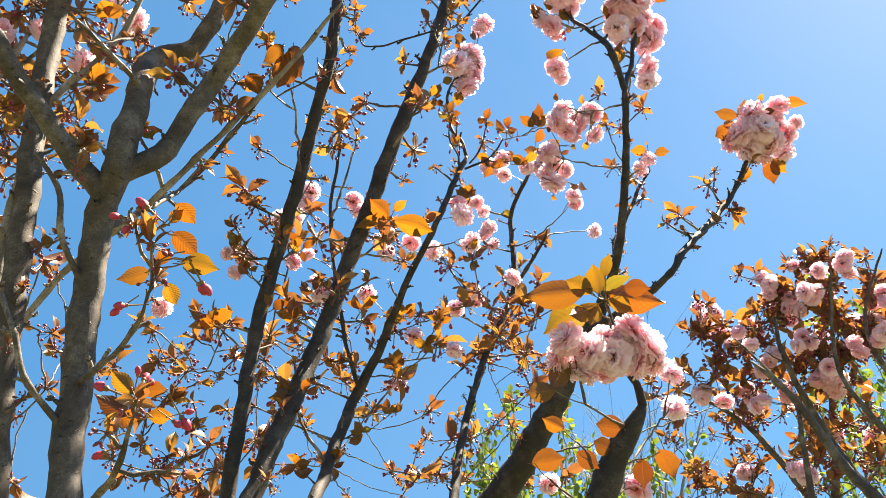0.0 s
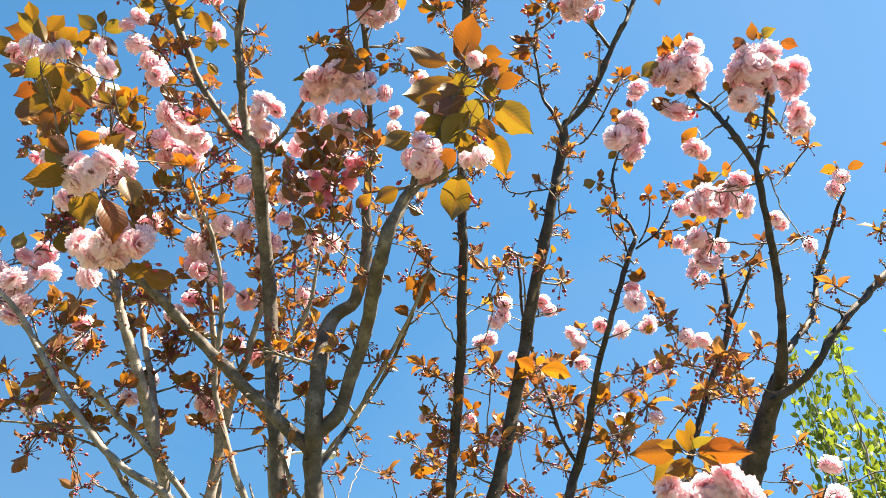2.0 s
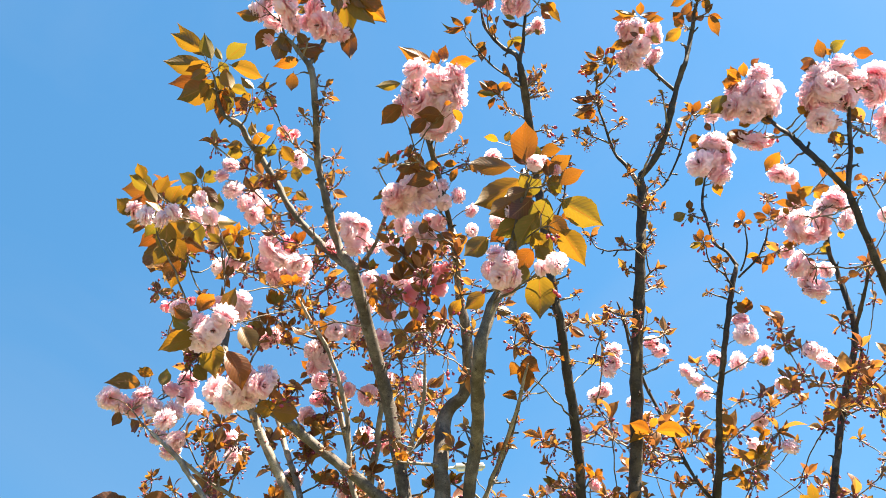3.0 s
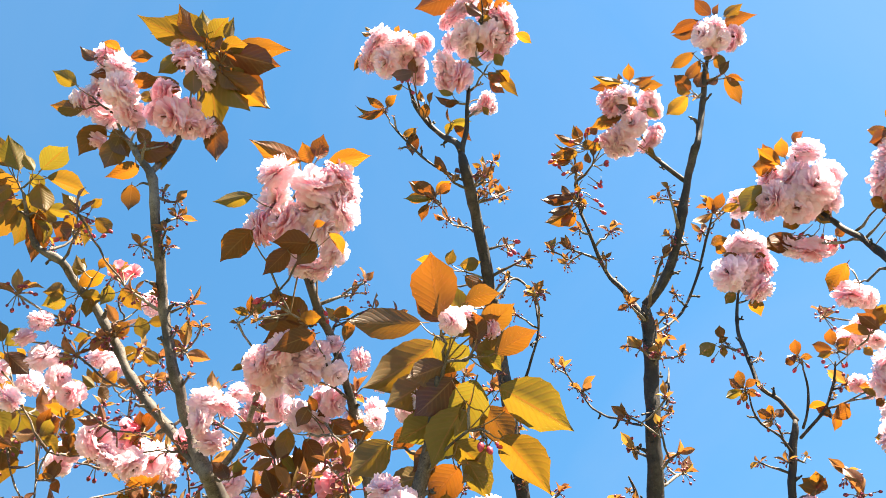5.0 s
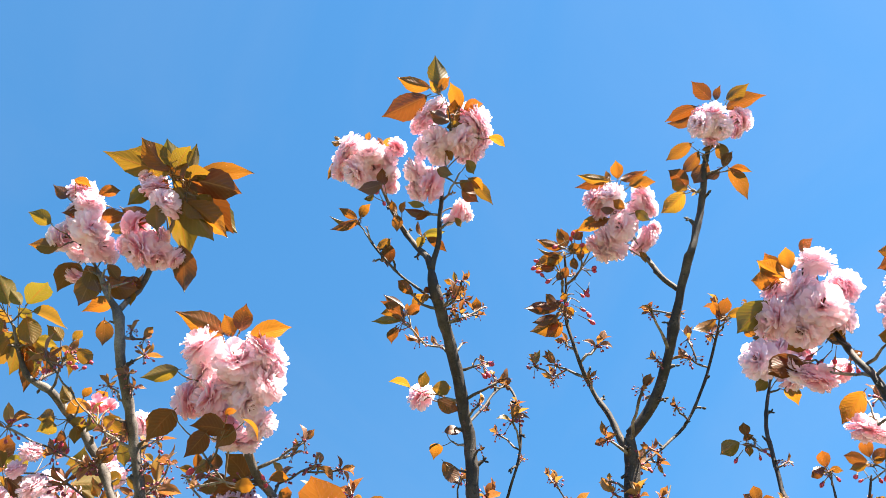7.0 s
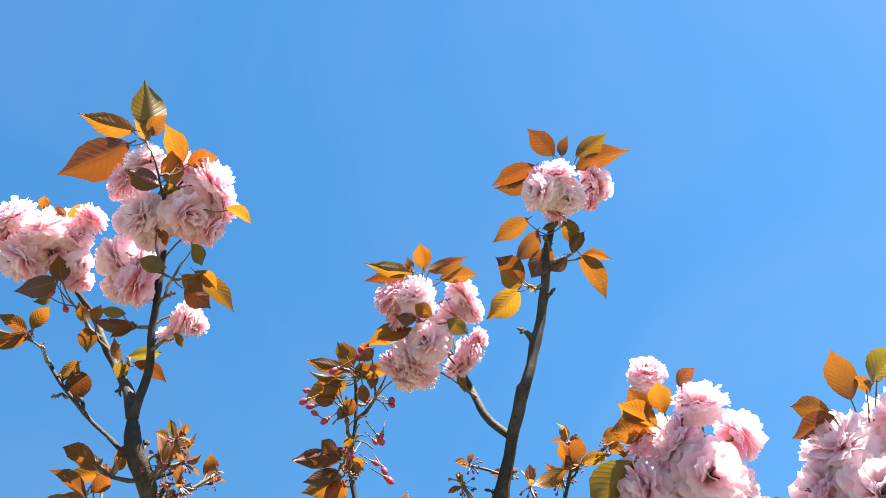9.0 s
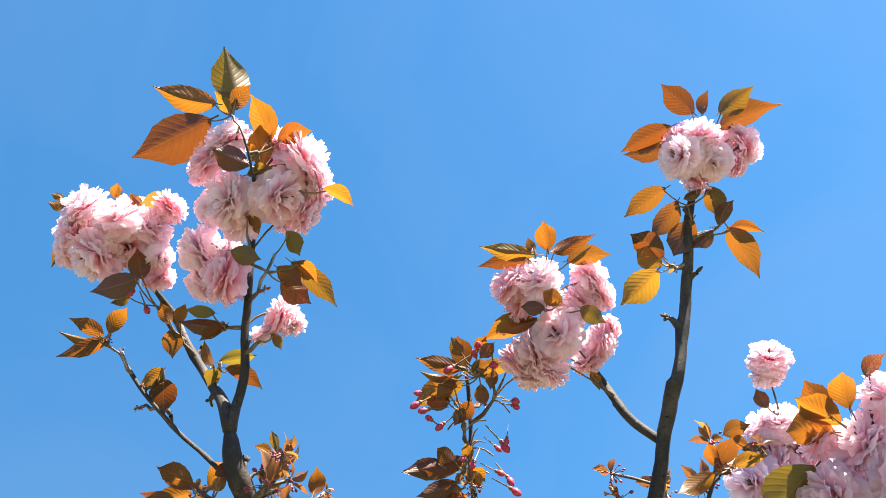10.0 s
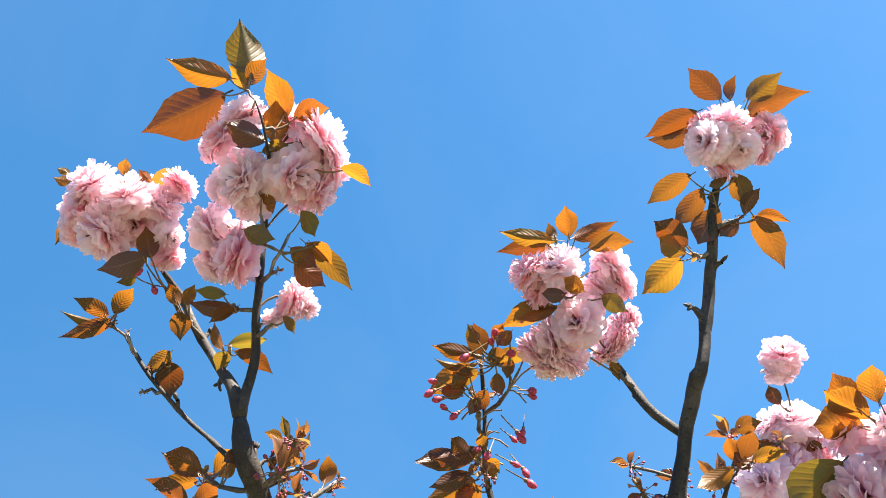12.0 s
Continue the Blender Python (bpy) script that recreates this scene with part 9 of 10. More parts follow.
cherry_c.dress("e_r", leaves=[
    (0.225, 1.203, 2.809, 0.189, 1.186, 2.830, 0.022, 28), (0.240, 1.207, 2.813, 0.223, 1.179, 2.842, 0.023, 23),
    (0.235, 1.213, 2.839, 0.240, 1.191, 2.882, 0.023, -36), (0.237, 1.217, 2.823, 0.259, 1.199, 2.850, 0.020, -38),
    (0.233, 1.205, 2.824, 0.281, 1.202, 2.842, 0.024, -41), (0.113, 1.227, 2.721, 0.081, 1.215, 2.729, 0.017, 19),
    (0.110, 1.231, 2.706, 0.094, 1.215, 2.724, 0.017, 22), (0.116, 1.237, 2.715, 0.100, 1.253, 2.691, 0.020, 72),
    (0.114, 1.226, 2.701, 0.150, 1.209, 2.710, 0.028, -80), (0.197, 1.251, 2.728, 0.166, 1.237, 2.744, 0.023, -0),
    (0.185, 1.245, 2.721, 0.171, 1.227, 2.740, 0.018, 0), (0.197, 1.263, 2.737, 0.213, 1.247, 2.755, 0.014, -22)], green=0.08, dark=0.40)
cherry_c.dress("e_r", leaves=[
    (0.201, 1.249, 2.739, 0.232, 1.231, 2.747, 0.020, -29)], green=0.08, dark=0.40)

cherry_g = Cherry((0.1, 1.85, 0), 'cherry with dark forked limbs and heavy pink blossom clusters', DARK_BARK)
cherry_g.limb("g_trunk",
    (0.162, 1.441, 2.079, 0.0328),
    (0.228, 1.365, 2.180, 0.0276),
    (0.312, 1.290, 2.322, 0.0206),
    (0.313, 1.279, 2.303, 0.0189),
    (0.345, 1.170, 2.365, 0.0105),
    (0.365, 1.081, 2.481, 0.0094),
    (0.369, 1.023, 2.551, 0.0082),
    (0.374, 0.965, 2.659, 0.0082), rooted=True)
cherry_g.limb("g_s",
    (0.374, 0.966, 2.656, 0.0083),
    (0.343, 0.914, 2.728, 0.0078),
    (0.313, 0.931, 2.811, 0.0064),
    (0.278, 0.947, 2.889, 0.0048),
    (0.274, 0.940, 2.913, 0.0030))
cherry_g.limb("g_mid",
    (0.374, 0.965, 2.656, 0.0080),
    (0.390, 0.969, 2.707, 0.0066),
    (0.409, 0.970, 2.769, 0.0060),
    (0.427, 0.968, 2.837, 0.0048),
    (0.439, 0.958, 2.880, 0.0034))
cherry_g.limb("g_white",
    (0.331, 1.216, 2.339, 0.0090),
    (0.405, 1.379, 2.501, 0.0088),
    (0.441, 1.462, 2.653, 0.0087),
    (0.469, 1.461, 2.705, 0.0072),
    (0.522, 1.422, 2.805, 0.0057),
    (0.547, 1.384, 2.832, 0.0049))
cherry_g.limb("g_right",
    (0.290, 1.310, 2.285, 0.0123),
    (0.379, 1.072, 2.241, 0.0074),
    (0.443, 1.047, 2.310, 0.0074),
    (0.571, 1.152, 2.478, 0.0074),
    (0.652, 1.167, 2.587, 0.0074),
    (0.674, 1.159, 2.631, 0.0068),
    (0.712, 1.143, 2.676, 0.0056))
cherry_g.limb("g_left",
    (0.009, 1.438, 1.977, 0.0118),
    (0.046, 1.542, 2.215, 0.0099),
    (0.123, 1.639, 2.480, 0.0099),
    (0.193, 1.635, 2.638, 0.0099),
    (0.197, 1.631, 2.813, 0.0082),
    (0.201, 1.601, 2.884, 0.0074),
    (0.232, 1.538, 2.926, 0.0066),
    (0.253, 1.484, 2.939, 0.0057), rooted=True)
cherry_g.limb("g_leftb",
    (0.193, 1.635, 2.638, 0.0078),
    (0.273, 1.562, 2.736, 0.0055),
    (0.283, 1.524, 2.754, 0.0039))
cherry_g.limb("v_stub",
    (0.175, 0.947, 1.769, 0.0218),
    (0.201, 0.922, 1.831, 0.0210),
    (0.230, 0.896, 1.880, 0.0179),
    (0.257, 0.872, 1.916, 0.0124), rooted=True)
cherry_g.limb("v_twig",
    (0.257, 0.872, 1.916, 0.0078),
    (0.252, 0.860, 1.943, 0.0066),
    (0.238, 0.855, 1.961, 0.0054),
    (0.231, 0.836, 1.997, 0.0039),
    (0.219, 0.815, 2.037, 0.0031))
cherry_g.dress("g_s", blossoms=[
    (0.302, 0.895, 2.979, 0.055), (0.235, 0.880, 2.910, 0.062), (0.293, 0.896, 2.911, 0.070), (0.268, 0.891, 2.948, 0.060),
    (0.214, 0.890, 2.913, 0.049), (0.258, 0.899, 2.890, 0.061), (0.310, 0.949, 2.957, 0.052), (0.239, 0.887, 2.962, 0.045),
    (0.264, 0.940, 2.921, 0.060), (0.296, 0.945, 2.910, 0.049), (0.241, 0.942, 2.837, 0.052), (0.217, 0.937, 2.856, 0.045),
    (0.258, 0.974, 2.853, 0.038), (0.253, 1.010, 2.781, 0.053), (0.270, 1.037, 2.784, 0.038)])
cherry_g.dress("g_s", leaves=[
    (0.258, 0.877, 2.956, 0.232, 0.846, 2.959, 0.025, 49), (0.264, 0.878, 2.961, 0.251, 0.837, 2.978, 0.023, 32),
    (0.273, 0.878, 2.970, 0.284, 0.859, 2.993, 0.025, 6), (0.293, 0.879, 2.990, 0.312, 0.883, 3.004, 0.020, -34),
    (0.235, 0.874, 2.936, 0.189, 0.856, 2.898, 0.034, 48), (0.232, 0.924, 2.869, 0.194, 0.901, 2.849, 0.034, 68),
    (0.234, 0.930, 2.863, 0.202, 0.892, 2.853, 0.029, 79), (0.273, 0.992, 2.826, 0.233, 0.990, 2.791, 0.027, 56),
    (0.260, 0.870, 2.966, 0.257, 0.852, 2.995, 0.022, 34), (0.252, 0.923, 2.890, 0.225, 0.909, 2.877, 0.031, 76),
    (0.293, 0.974, 2.870, 0.277, 0.962, 2.860, 0.021, 69), (0.268, 0.933, 2.896, 0.284, 0.954, 2.875, 0.028, -25)], green=0.05)
cherry_g.dress("g_s", buds=[
    (0.243, 0.937, 2.871), (0.252, 0.943, 2.862), (0.275, 0.967, 2.856), (0.278, 0.979, 2.853),
    (0.263, 0.958, 2.867)])
cherry_g.dress("g_mid", tufts=[
    (0.423, 1.187, 2.776, 0.053), (0.388, 1.175, 2.779, 0.050), (0.483, 1.172, 2.828, 0.044), (0.455, 1.166, 2.869, 0.045),
    (0.351, 1.075, 2.542, 0.039), (0.426, 1.165, 2.589, 0.055)])
cherry_g.dress("g_mid", blossoms=[
    (0.403, 0.894, 2.905, 0.063), (0.450, 0.921, 2.920, 0.063), (0.379, 0.899, 2.874, 0.063), (0.420, 0.896, 2.862, 0.071),
    (0.396, 0.940, 2.859, 0.055), (0.431, 0.964, 2.865, 0.058), (0.375, 0.929, 2.812, 0.059), (0.389, 0.965, 2.820, 0.044),
    (0.366, 0.916, 2.858, 0.049), (0.458, 0.967, 2.909, 0.055), (0.433, 0.948, 2.926, 0.056), (0.496, 1.014, 2.934, 0.063),
    (0.492, 1.022, 2.892, 0.056), (0.472, 1.020, 2.913, 0.057), (0.471, 1.038, 2.890, 0.045), (0.480, 1.062, 2.846, 0.056),
    (0.472, 1.079, 2.817, 0.051), (0.490, 1.094, 2.837, 0.045), (0.256, 1.034, 2.679, 0.053), (0.241, 1.042, 2.650, 0.055),
    (0.264, 1.057, 2.637, 0.050), (0.297, 1.075, 2.678, 0.050), (0.282, 1.089, 2.653, 0.045), (0.334, 1.075, 2.715, 0.053)])
cherry_g.dress("g_mid", blossoms=[
    (0.313, 1.074, 2.704, 0.045), (0.337, 1.099, 2.665, 0.045), (0.219, 1.068, 2.589, 0.058), (0.233, 1.101, 2.586, 0.045),
    (0.232, 1.118, 2.542, 0.058), (0.265, 1.119, 2.583, 0.040), (0.218, 1.119, 2.568, 0.041), (0.289, 1.082, 2.689, 0.051)])
cherry_g.dress("g_mid", leaves=[
    (0.426, 0.892, 2.932, 0.431, 0.872, 2.969, 0.021, 3), (0.444, 0.899, 2.942, 0.475, 0.908, 2.963, 0.023, -37),
    (0.439, 0.899, 2.936, 0.437, 0.886, 2.948, 0.019, 7), (0.476, 0.927, 2.939, 0.507, 0.944, 2.927, 0.023, -32),
    (0.412, 0.887, 2.923, 0.383, 0.860, 2.907, 0.021, 43), (0.411, 0.883, 2.927, 0.388, 0.867, 2.934, 0.017, 60),
    (0.365, 0.918, 2.836, 0.348, 0.891, 2.841, 0.016, 44), (0.371, 0.925, 2.833, 0.352, 0.910, 2.829, 0.016, 50),
    (0.421, 0.959, 2.842, 0.437, 0.978, 2.843, 0.020, -21), (0.440, 0.974, 2.842, 0.420, 0.975, 2.819, 0.022, 61),
    (0.388, 0.964, 2.801, 0.387, 0.989, 2.771, 0.019, 16), (0.408, 1.004, 2.770, 0.419, 1.015, 2.755, 0.019, -39)], green=0.16)
cherry_g.dress("g_mid", leaves=[
    (0.383, 0.992, 2.759, 0.367, 0.982, 2.755, 0.019, 86), (0.405, 0.961, 2.821, 0.389, 0.958, 2.809, 0.020, 72),
    (0.442, 0.951, 2.873, 0.454, 0.963, 2.866, 0.018, -25), (0.420, 0.970, 2.827, 0.431, 0.988, 2.819, 0.018, -20),
    (0.247, 1.019, 2.686, 0.242, 1.003, 2.695, 0.016, 36), (0.232, 1.049, 2.633, 0.219, 1.040, 2.624, 0.013, 70),
    (0.309, 1.050, 2.711, 0.306, 1.034, 2.724, 0.027, 27), (0.309, 1.060, 2.698, 0.291, 1.055, 2.689, 0.024, 82),
    (0.329, 1.076, 2.699, 0.333, 1.088, 2.685, 0.018, -13), (0.355, 1.082, 2.718, 0.373, 1.100, 2.715, 0.014, -37),
    (0.361, 1.084, 2.723, 0.355, 1.081, 2.722, 0.012, 57), (0.253, 1.094, 2.597, 0.240, 1.082, 2.602, 0.016, 71)], green=0.16)
cherry_g.dress("g_mid", leaves=[
    (0.215, 1.072, 2.586, 0.196, 1.062, 2.590, 0.016, 58), (0.226, 1.110, 2.549, 0.207, 1.103, 2.545, 0.018, 74),
    (0.230, 1.134, 2.523, 0.241, 1.143, 2.519, 0.016, -55), (0.316, 1.103, 2.651, 0.312, 1.119, 2.639, 0.016, 15),
    (0.297, 1.150, 2.572, 0.316, 1.173, 2.574, 0.016, -58), (0.295, 1.152, 2.566, 0.273, 1.143, 2.557, 0.014, 78),
    (0.279, 1.090, 2.629, 0.289, 1.102, 2.625, 0.016, -36)], green=0.16)
cherry_g.dress("g_white", tufts=[
    (0.523, 1.428, 2.769, 0.055), (0.536, 1.375, 2.871, 0.049), (0.449, 1.462, 2.673, 0.032), (0.388, 1.316, 2.418, 0.028)])
cherry_g.dress("g_white", blossoms=[
    (0.546, 1.361, 2.855, 0.045), (0.522, 1.388, 2.839, 0.051)])
cherry_g.dress("g_white", leaves=[
    (0.538, 1.348, 2.869, 0.500, 1.364, 2.884, 0.032, 47), (0.562, 1.362, 2.871, 0.600, 1.355, 2.871, 0.032, -26),
    (0.540, 1.339, 2.880, 0.536, 1.330, 2.883, 0.023, 5)])
cherry_g.dress("g_right", tufts=[
    (0.569, 1.145, 2.552, 0.046), (0.606, 1.165, 2.504, 0.044), (0.463, 1.080, 2.412, 0.046), (0.453, 1.046, 2.309, 0.022),
    (0.591, 1.144, 2.592, 0.034), (0.622, 1.162, 2.501, 0.031), (0.423, 1.056, 2.378, 0.022)])
cherry_g.dress("g_right", blossoms=[
    (0.688, 1.088, 2.722, 0.068), (0.752, 1.089, 2.743, 0.059), (0.657, 1.113, 2.680, 0.073), (0.701, 1.093, 2.674, 0.075),
    (0.678, 1.137, 2.650, 0.068), (0.734, 1.127, 2.663, 0.068), (0.766, 1.156, 2.657, 0.054), (0.642, 1.140, 2.679, 0.054),
    (0.707, 1.153, 2.645, 0.056), (0.715, 1.145, 2.704, 0.077), (0.742, 1.119, 2.722, 0.064), (0.790, 1.106, 2.705, 0.038),
    (0.775, 1.132, 2.689, 0.051)])
cherry_g.dress("g_right", leaves=[
    (0.662, 1.097, 2.717, 0.612, 1.099, 2.735, 0.025, 50), (0.654, 1.113, 2.697, 0.605, 1.118, 2.675, 0.035, 53),
    (0.674, 1.102, 2.711, 0.680, 1.082, 2.755, 0.024, -16), (0.759, 1.080, 2.739, 0.815, 1.082, 2.736, 0.023, -29),
    (0.723, 1.157, 2.641, 0.739, 1.194, 2.600, 0.033, 17), (0.733, 1.157, 2.641, 0.769, 1.181, 2.621, 0.035, -19),
    (0.675, 1.164, 2.631, 0.667, 1.187, 2.602, 0.027, 56), (0.652, 1.104, 2.708, 0.625, 1.109, 2.696, 0.031, 62),
    (0.709, 1.078, 2.742, 0.714, 1.064, 2.753, 0.020, -25), (0.715, 1.093, 2.722, 0.739, 1.086, 2.720, 0.027, -25)], green=0.05)
cherry_g.dress("g_left", tufts=[
    (0.117, 1.440, 3.002, 0.063), (0.078, 1.585, 2.908, 0.054), (0.265, 1.642, 2.815, 0.071), (0.134, 1.636, 2.785, 0.053),
    (0.018, 1.590, 2.674, 0.062), (0.057, 1.599, 2.617, 0.061), (0.018, 1.591, 2.533, 0.067), (0.132, 1.634, 2.532, 0.068),
    (0.191, 1.634, 2.522, 0.061), (0.081, 1.627, 2.606, 0.052), (0.167, 1.630, 2.663, 0.052), (-0.001, 1.620, 2.730, 0.053),
    (0.202, 1.678, 2.455, 0.068), (0.104, 1.634, 2.437, 0.067), (0.167, 1.649, 2.482, 0.051)])
cherry_g.dress("g_left", blossoms=[
    (0.151, 1.498, 2.958, 0.046), (0.131, 1.478, 2.951, 0.053), (0.128, 1.504, 2.974, 0.053), (0.179, 1.516, 2.950, 0.045),
    (0.262, 1.482, 2.953, 0.049), (0.238, 1.471, 2.939, 0.051), (0.304, 1.512, 2.911, 0.051), (0.291, 1.482, 2.974, 0.048),
    (0.118, 1.595, 2.884, 0.046), (0.136, 1.609, 2.837, 0.051), (0.144, 1.635, 2.788, 0.044)])
cherry_g.dress("g_left", blossoms=[
    (0.099, 1.572, 2.901, 0.047), (0.117, 1.620, 2.817, 0.049), (0.385, 1.566, 2.884, 0.048), (0.373, 1.532, 2.884, 0.048),
    (0.445, 1.638, 2.835, 0.050), (0.286, 1.488, 2.936, 0.046), (0.172, 1.463, 2.964, 0.052), (0.086, 1.637, 2.602, 0.049),
    (-0.018, 1.606, 2.528, 0.051), (0.079, 1.600, 2.604, 0.051)])
cherry_g.dress("g_left", leaves=[
    (0.278, 1.450, 2.978, 0.233, 1.443, 2.977, 0.059, 73), (0.293, 1.450, 2.973, 0.331, 1.415, 2.985, 0.041, -18),
    (0.268, 1.448, 3.010, 0.285, 1.410, 3.027, 0.045, -52), (0.210, 1.468, 2.961, 0.178, 1.442, 2.974, 0.045, 58),
    (0.337, 1.454, 2.971, 0.361, 1.448, 2.979, 0.034, -79), (0.182, 1.593, 2.886, 0.200, 1.612, 2.872, 0.036, -43)])
cherry_g.dress("v_stub", blossoms=[
    (0.144, 1.024, 1.874, 0.034), (0.267, 1.004, 1.860, 0.043), (0.382, 1.124, 2.030, 0.048), (0.382, 1.097, 2.084, 0.044),
    (0.630, 1.512, 2.234, 0.045)])
# Shade below the blossom cluster is painted in: most leaves take the darker copy.
cherry_g.dress("v_stub", leaves=[
    (0.142, 0.845, 1.929, 0.102, 0.846, 1.926, 0.031, 74), (0.232, 0.877, 1.888, 0.191, 0.869, 1.892, 0.033, 62),
    (0.249, 0.900, 1.859, 0.249, 0.914, 1.824, 0.026, 24), (0.271, 0.893, 1.867, 0.290, 0.912, 1.834, 0.026, -7),
    (0.166, 0.894, 1.866, 0.193, 0.899, 1.845, 0.033, -61), (0.108, 0.903, 1.855, 0.151, 0.894, 1.858, 0.030, -53),
    (0.217, 0.895, 1.865, 0.187, 0.880, 1.874, 0.026, 64), (0.152, 0.876, 1.889, 0.124, 0.873, 1.903, 0.025, 71)], green=0.00, dark=0.85)
cherry_g.dress("v_twig", blossoms=[
    (0.157, 0.819, 1.990, 0.052), (0.147, 0.848, 1.975, 0.045), (0.186, 0.829, 1.974, 0.056), (0.182, 0.851, 1.954, 0.042),
    (0.219, 0.833, 1.968, 0.056), (0.249, 0.821, 2.006, 0.053), (0.270, 0.835, 1.985, 0.059), (0.235, 0.836, 1.997, 0.050),
    (0.279, 0.851, 1.969, 0.041), (0.213, 0.857, 1.957, 0.035), (0.253, 0.846, 1.960, 0.042), (0.167, 0.859, 1.968, 0.042),
    (0.206, 0.840, 2.000, 0.046)])
cherry_g.dress("v_twig", leaves=[
    (0.187, 0.779, 2.038, 0.104, 0.803, 2.045, 0.036, 76), (0.202, 0.783, 2.032, 0.194, 0.757, 2.062, 0.031, 6),
    (0.209, 0.770, 2.049, 0.217, 0.750, 2.075, 0.014, -10), (0.206, 0.781, 2.036, 0.244, 0.766, 2.048, 0.019, -26),
    (0.213, 0.782, 2.034, 0.292, 0.800, 2.029, 0.036, -67), (0.233, 0.779, 2.038, 0.268, 0.776, 2.035, 0.031, -45),
    (0.188, 0.796, 2.016, 0.131, 0.824, 1.999, 0.039, 45), (0.203, 0.790, 2.024, 0.161, 0.790, 2.007, 0.023, 83),
    (0.213, 0.787, 2.027, 0.244, 0.793, 2.011, 0.029, -20), (0.194, 0.782, 2.033, 0.158, 0.770, 2.047, 0.023, 26),
    (0.201, 0.792, 2.022, 0.189, 0.802, 1.998, 0.026, 52), (0.163, 0.836, 1.964, 0.136, 0.851, 1.932, 0.025, 48)], green=0.62, dark=0.22)

cherry_h = Cherry((1.45, 2.25, 0), 'bushy cherry full of pink blossom and brown leaves')
cherry_h.limb("h0",
    (0.989, 1.621, 1.985, 0.0168),
    (0.912, 1.623, 2.112, 0.0129),
    (0.826, 1.595, 2.284, 0.0091),
    (0.753, 1.586, 2.372, 0.0053), rooted=True)
cherry_h.limb("h1",
    (1.075, 1.827, 2.088, 0.0154),
    (0.999, 1.808, 2.258, 0.0120),
    (0.923, 1.751, 2.461, 0.0085),
    (0.905, 1.696, 2.570, 0.0051), rooted=True)
cherry_h.limb("h2",
    (1.099, 2.064, 2.198, 0.0133),
    (1.118, 1.988, 2.367, 0.0095),
    (1.125, 1.899, 2.540, 0.0066),
    (1.116, 1.818, 2.685, 0.0038), rooted=True)
cherry_h.limb("h3",
    (1.076, 1.653, 2.162, 0.0113),
    (1.018, 1.641, 2.273, 0.0081),
    (0.975, 1.612, 2.382, 0.0057),
    (0.977, 1.491, 2.572, 0.0032), rooted=True)
cherry_h.limb("h4",
    (1.004, 1.990, 2.143, 0.0126),
    (0.874, 1.968, 2.363, 0.0090),
    (0.767, 1.970, 2.455, 0.0063),
    (0.679, 1.981, 2.498, 0.0036), rooted=True)
cherry_h.limb("h5",
    (0.838, 1.686, 2.045, 0.0091),
    (0.837, 1.634, 2.186, 0.0069),
    (0.826, 1.595, 2.284, 0.0046),
    (0.721, 1.569, 2.427, 0.0030), rooted=True)
cherry_h.limb("h6",
    (1.172, 1.685, 2.291, 0.0103),
    (1.121, 1.662, 2.407, 0.0077),
    (1.097, 1.615, 2.515, 0.0051),
    (1.136, 1.496, 2.645, 0.0034), rooted=True)
cherry_h.dress("h1", tufts=[
    (0.962, 1.720, 2.679, 0.061), (0.966, 1.762, 2.623, 0.068), (1.087, 1.648, 2.719, 0.065), (1.000, 1.677, 2.728, 0.072),
    (1.045, 1.630, 2.709, 0.069), (1.163, 1.609, 2.627, 0.059), (1.024, 1.682, 2.661, 0.059), (1.028, 1.732, 2.624, 0.066),
    (1.004, 1.732, 2.645, 0.050), (0.955, 1.796, 2.594, 0.052), (0.763, 1.855, 2.648, 0.066), (0.818, 1.817, 2.617, 0.071),
    (0.905, 1.805, 2.596, 0.054), (0.778, 1.863, 2.631, 0.077), (0.938, 1.789, 2.617, 0.056), (1.089, 1.761, 2.498, 0.050),
    (1.013, 1.830, 2.436, 0.055), (1.149, 1.719, 2.473, 0.064), (1.097, 1.814, 2.420, 0.079), (0.991, 1.837, 2.499, 0.072),
    (1.068, 1.755, 2.564, 0.065), (1.056, 1.826, 2.438, 0.068), (1.038, 1.808, 2.510, 0.079), (0.881, 1.923, 2.367, 0.055)])
cherry_h.dress("h1", tufts=[
    (0.985, 1.875, 2.410, 0.054), (0.891, 1.944, 2.393, 0.052), (1.162, 1.691, 2.562, 0.072), (1.199, 1.639, 2.617, 0.077),
    (1.200, 1.724, 2.461, 0.052), (1.150, 1.707, 2.531, 0.073), (0.786, 1.883, 2.524, 0.071), (0.768, 1.924, 2.470, 0.069),
    (0.701, 1.926, 2.533, 0.077), (0.963, 1.812, 2.505, 0.066), (1.173, 1.816, 2.263, 0.050), (0.994, 1.898, 2.311, 0.052),
    (1.013, 1.925, 2.243, 0.073), (0.894, 2.016, 2.174, 0.072), (1.057, 1.727, 2.587, 0.071), (0.938, 1.783, 2.599, 0.068),
    (0.861, 1.722, 2.729, 0.073), (1.005, 1.738, 2.632, 0.064), (1.069, 1.622, 2.704, 0.051), (1.066, 1.642, 2.717, 0.075),
    (1.048, 1.623, 2.724, 0.055), (1.055, 1.683, 2.635, 0.073), (1.031, 1.665, 2.670, 0.060), (1.020, 1.730, 2.618, 0.079)])
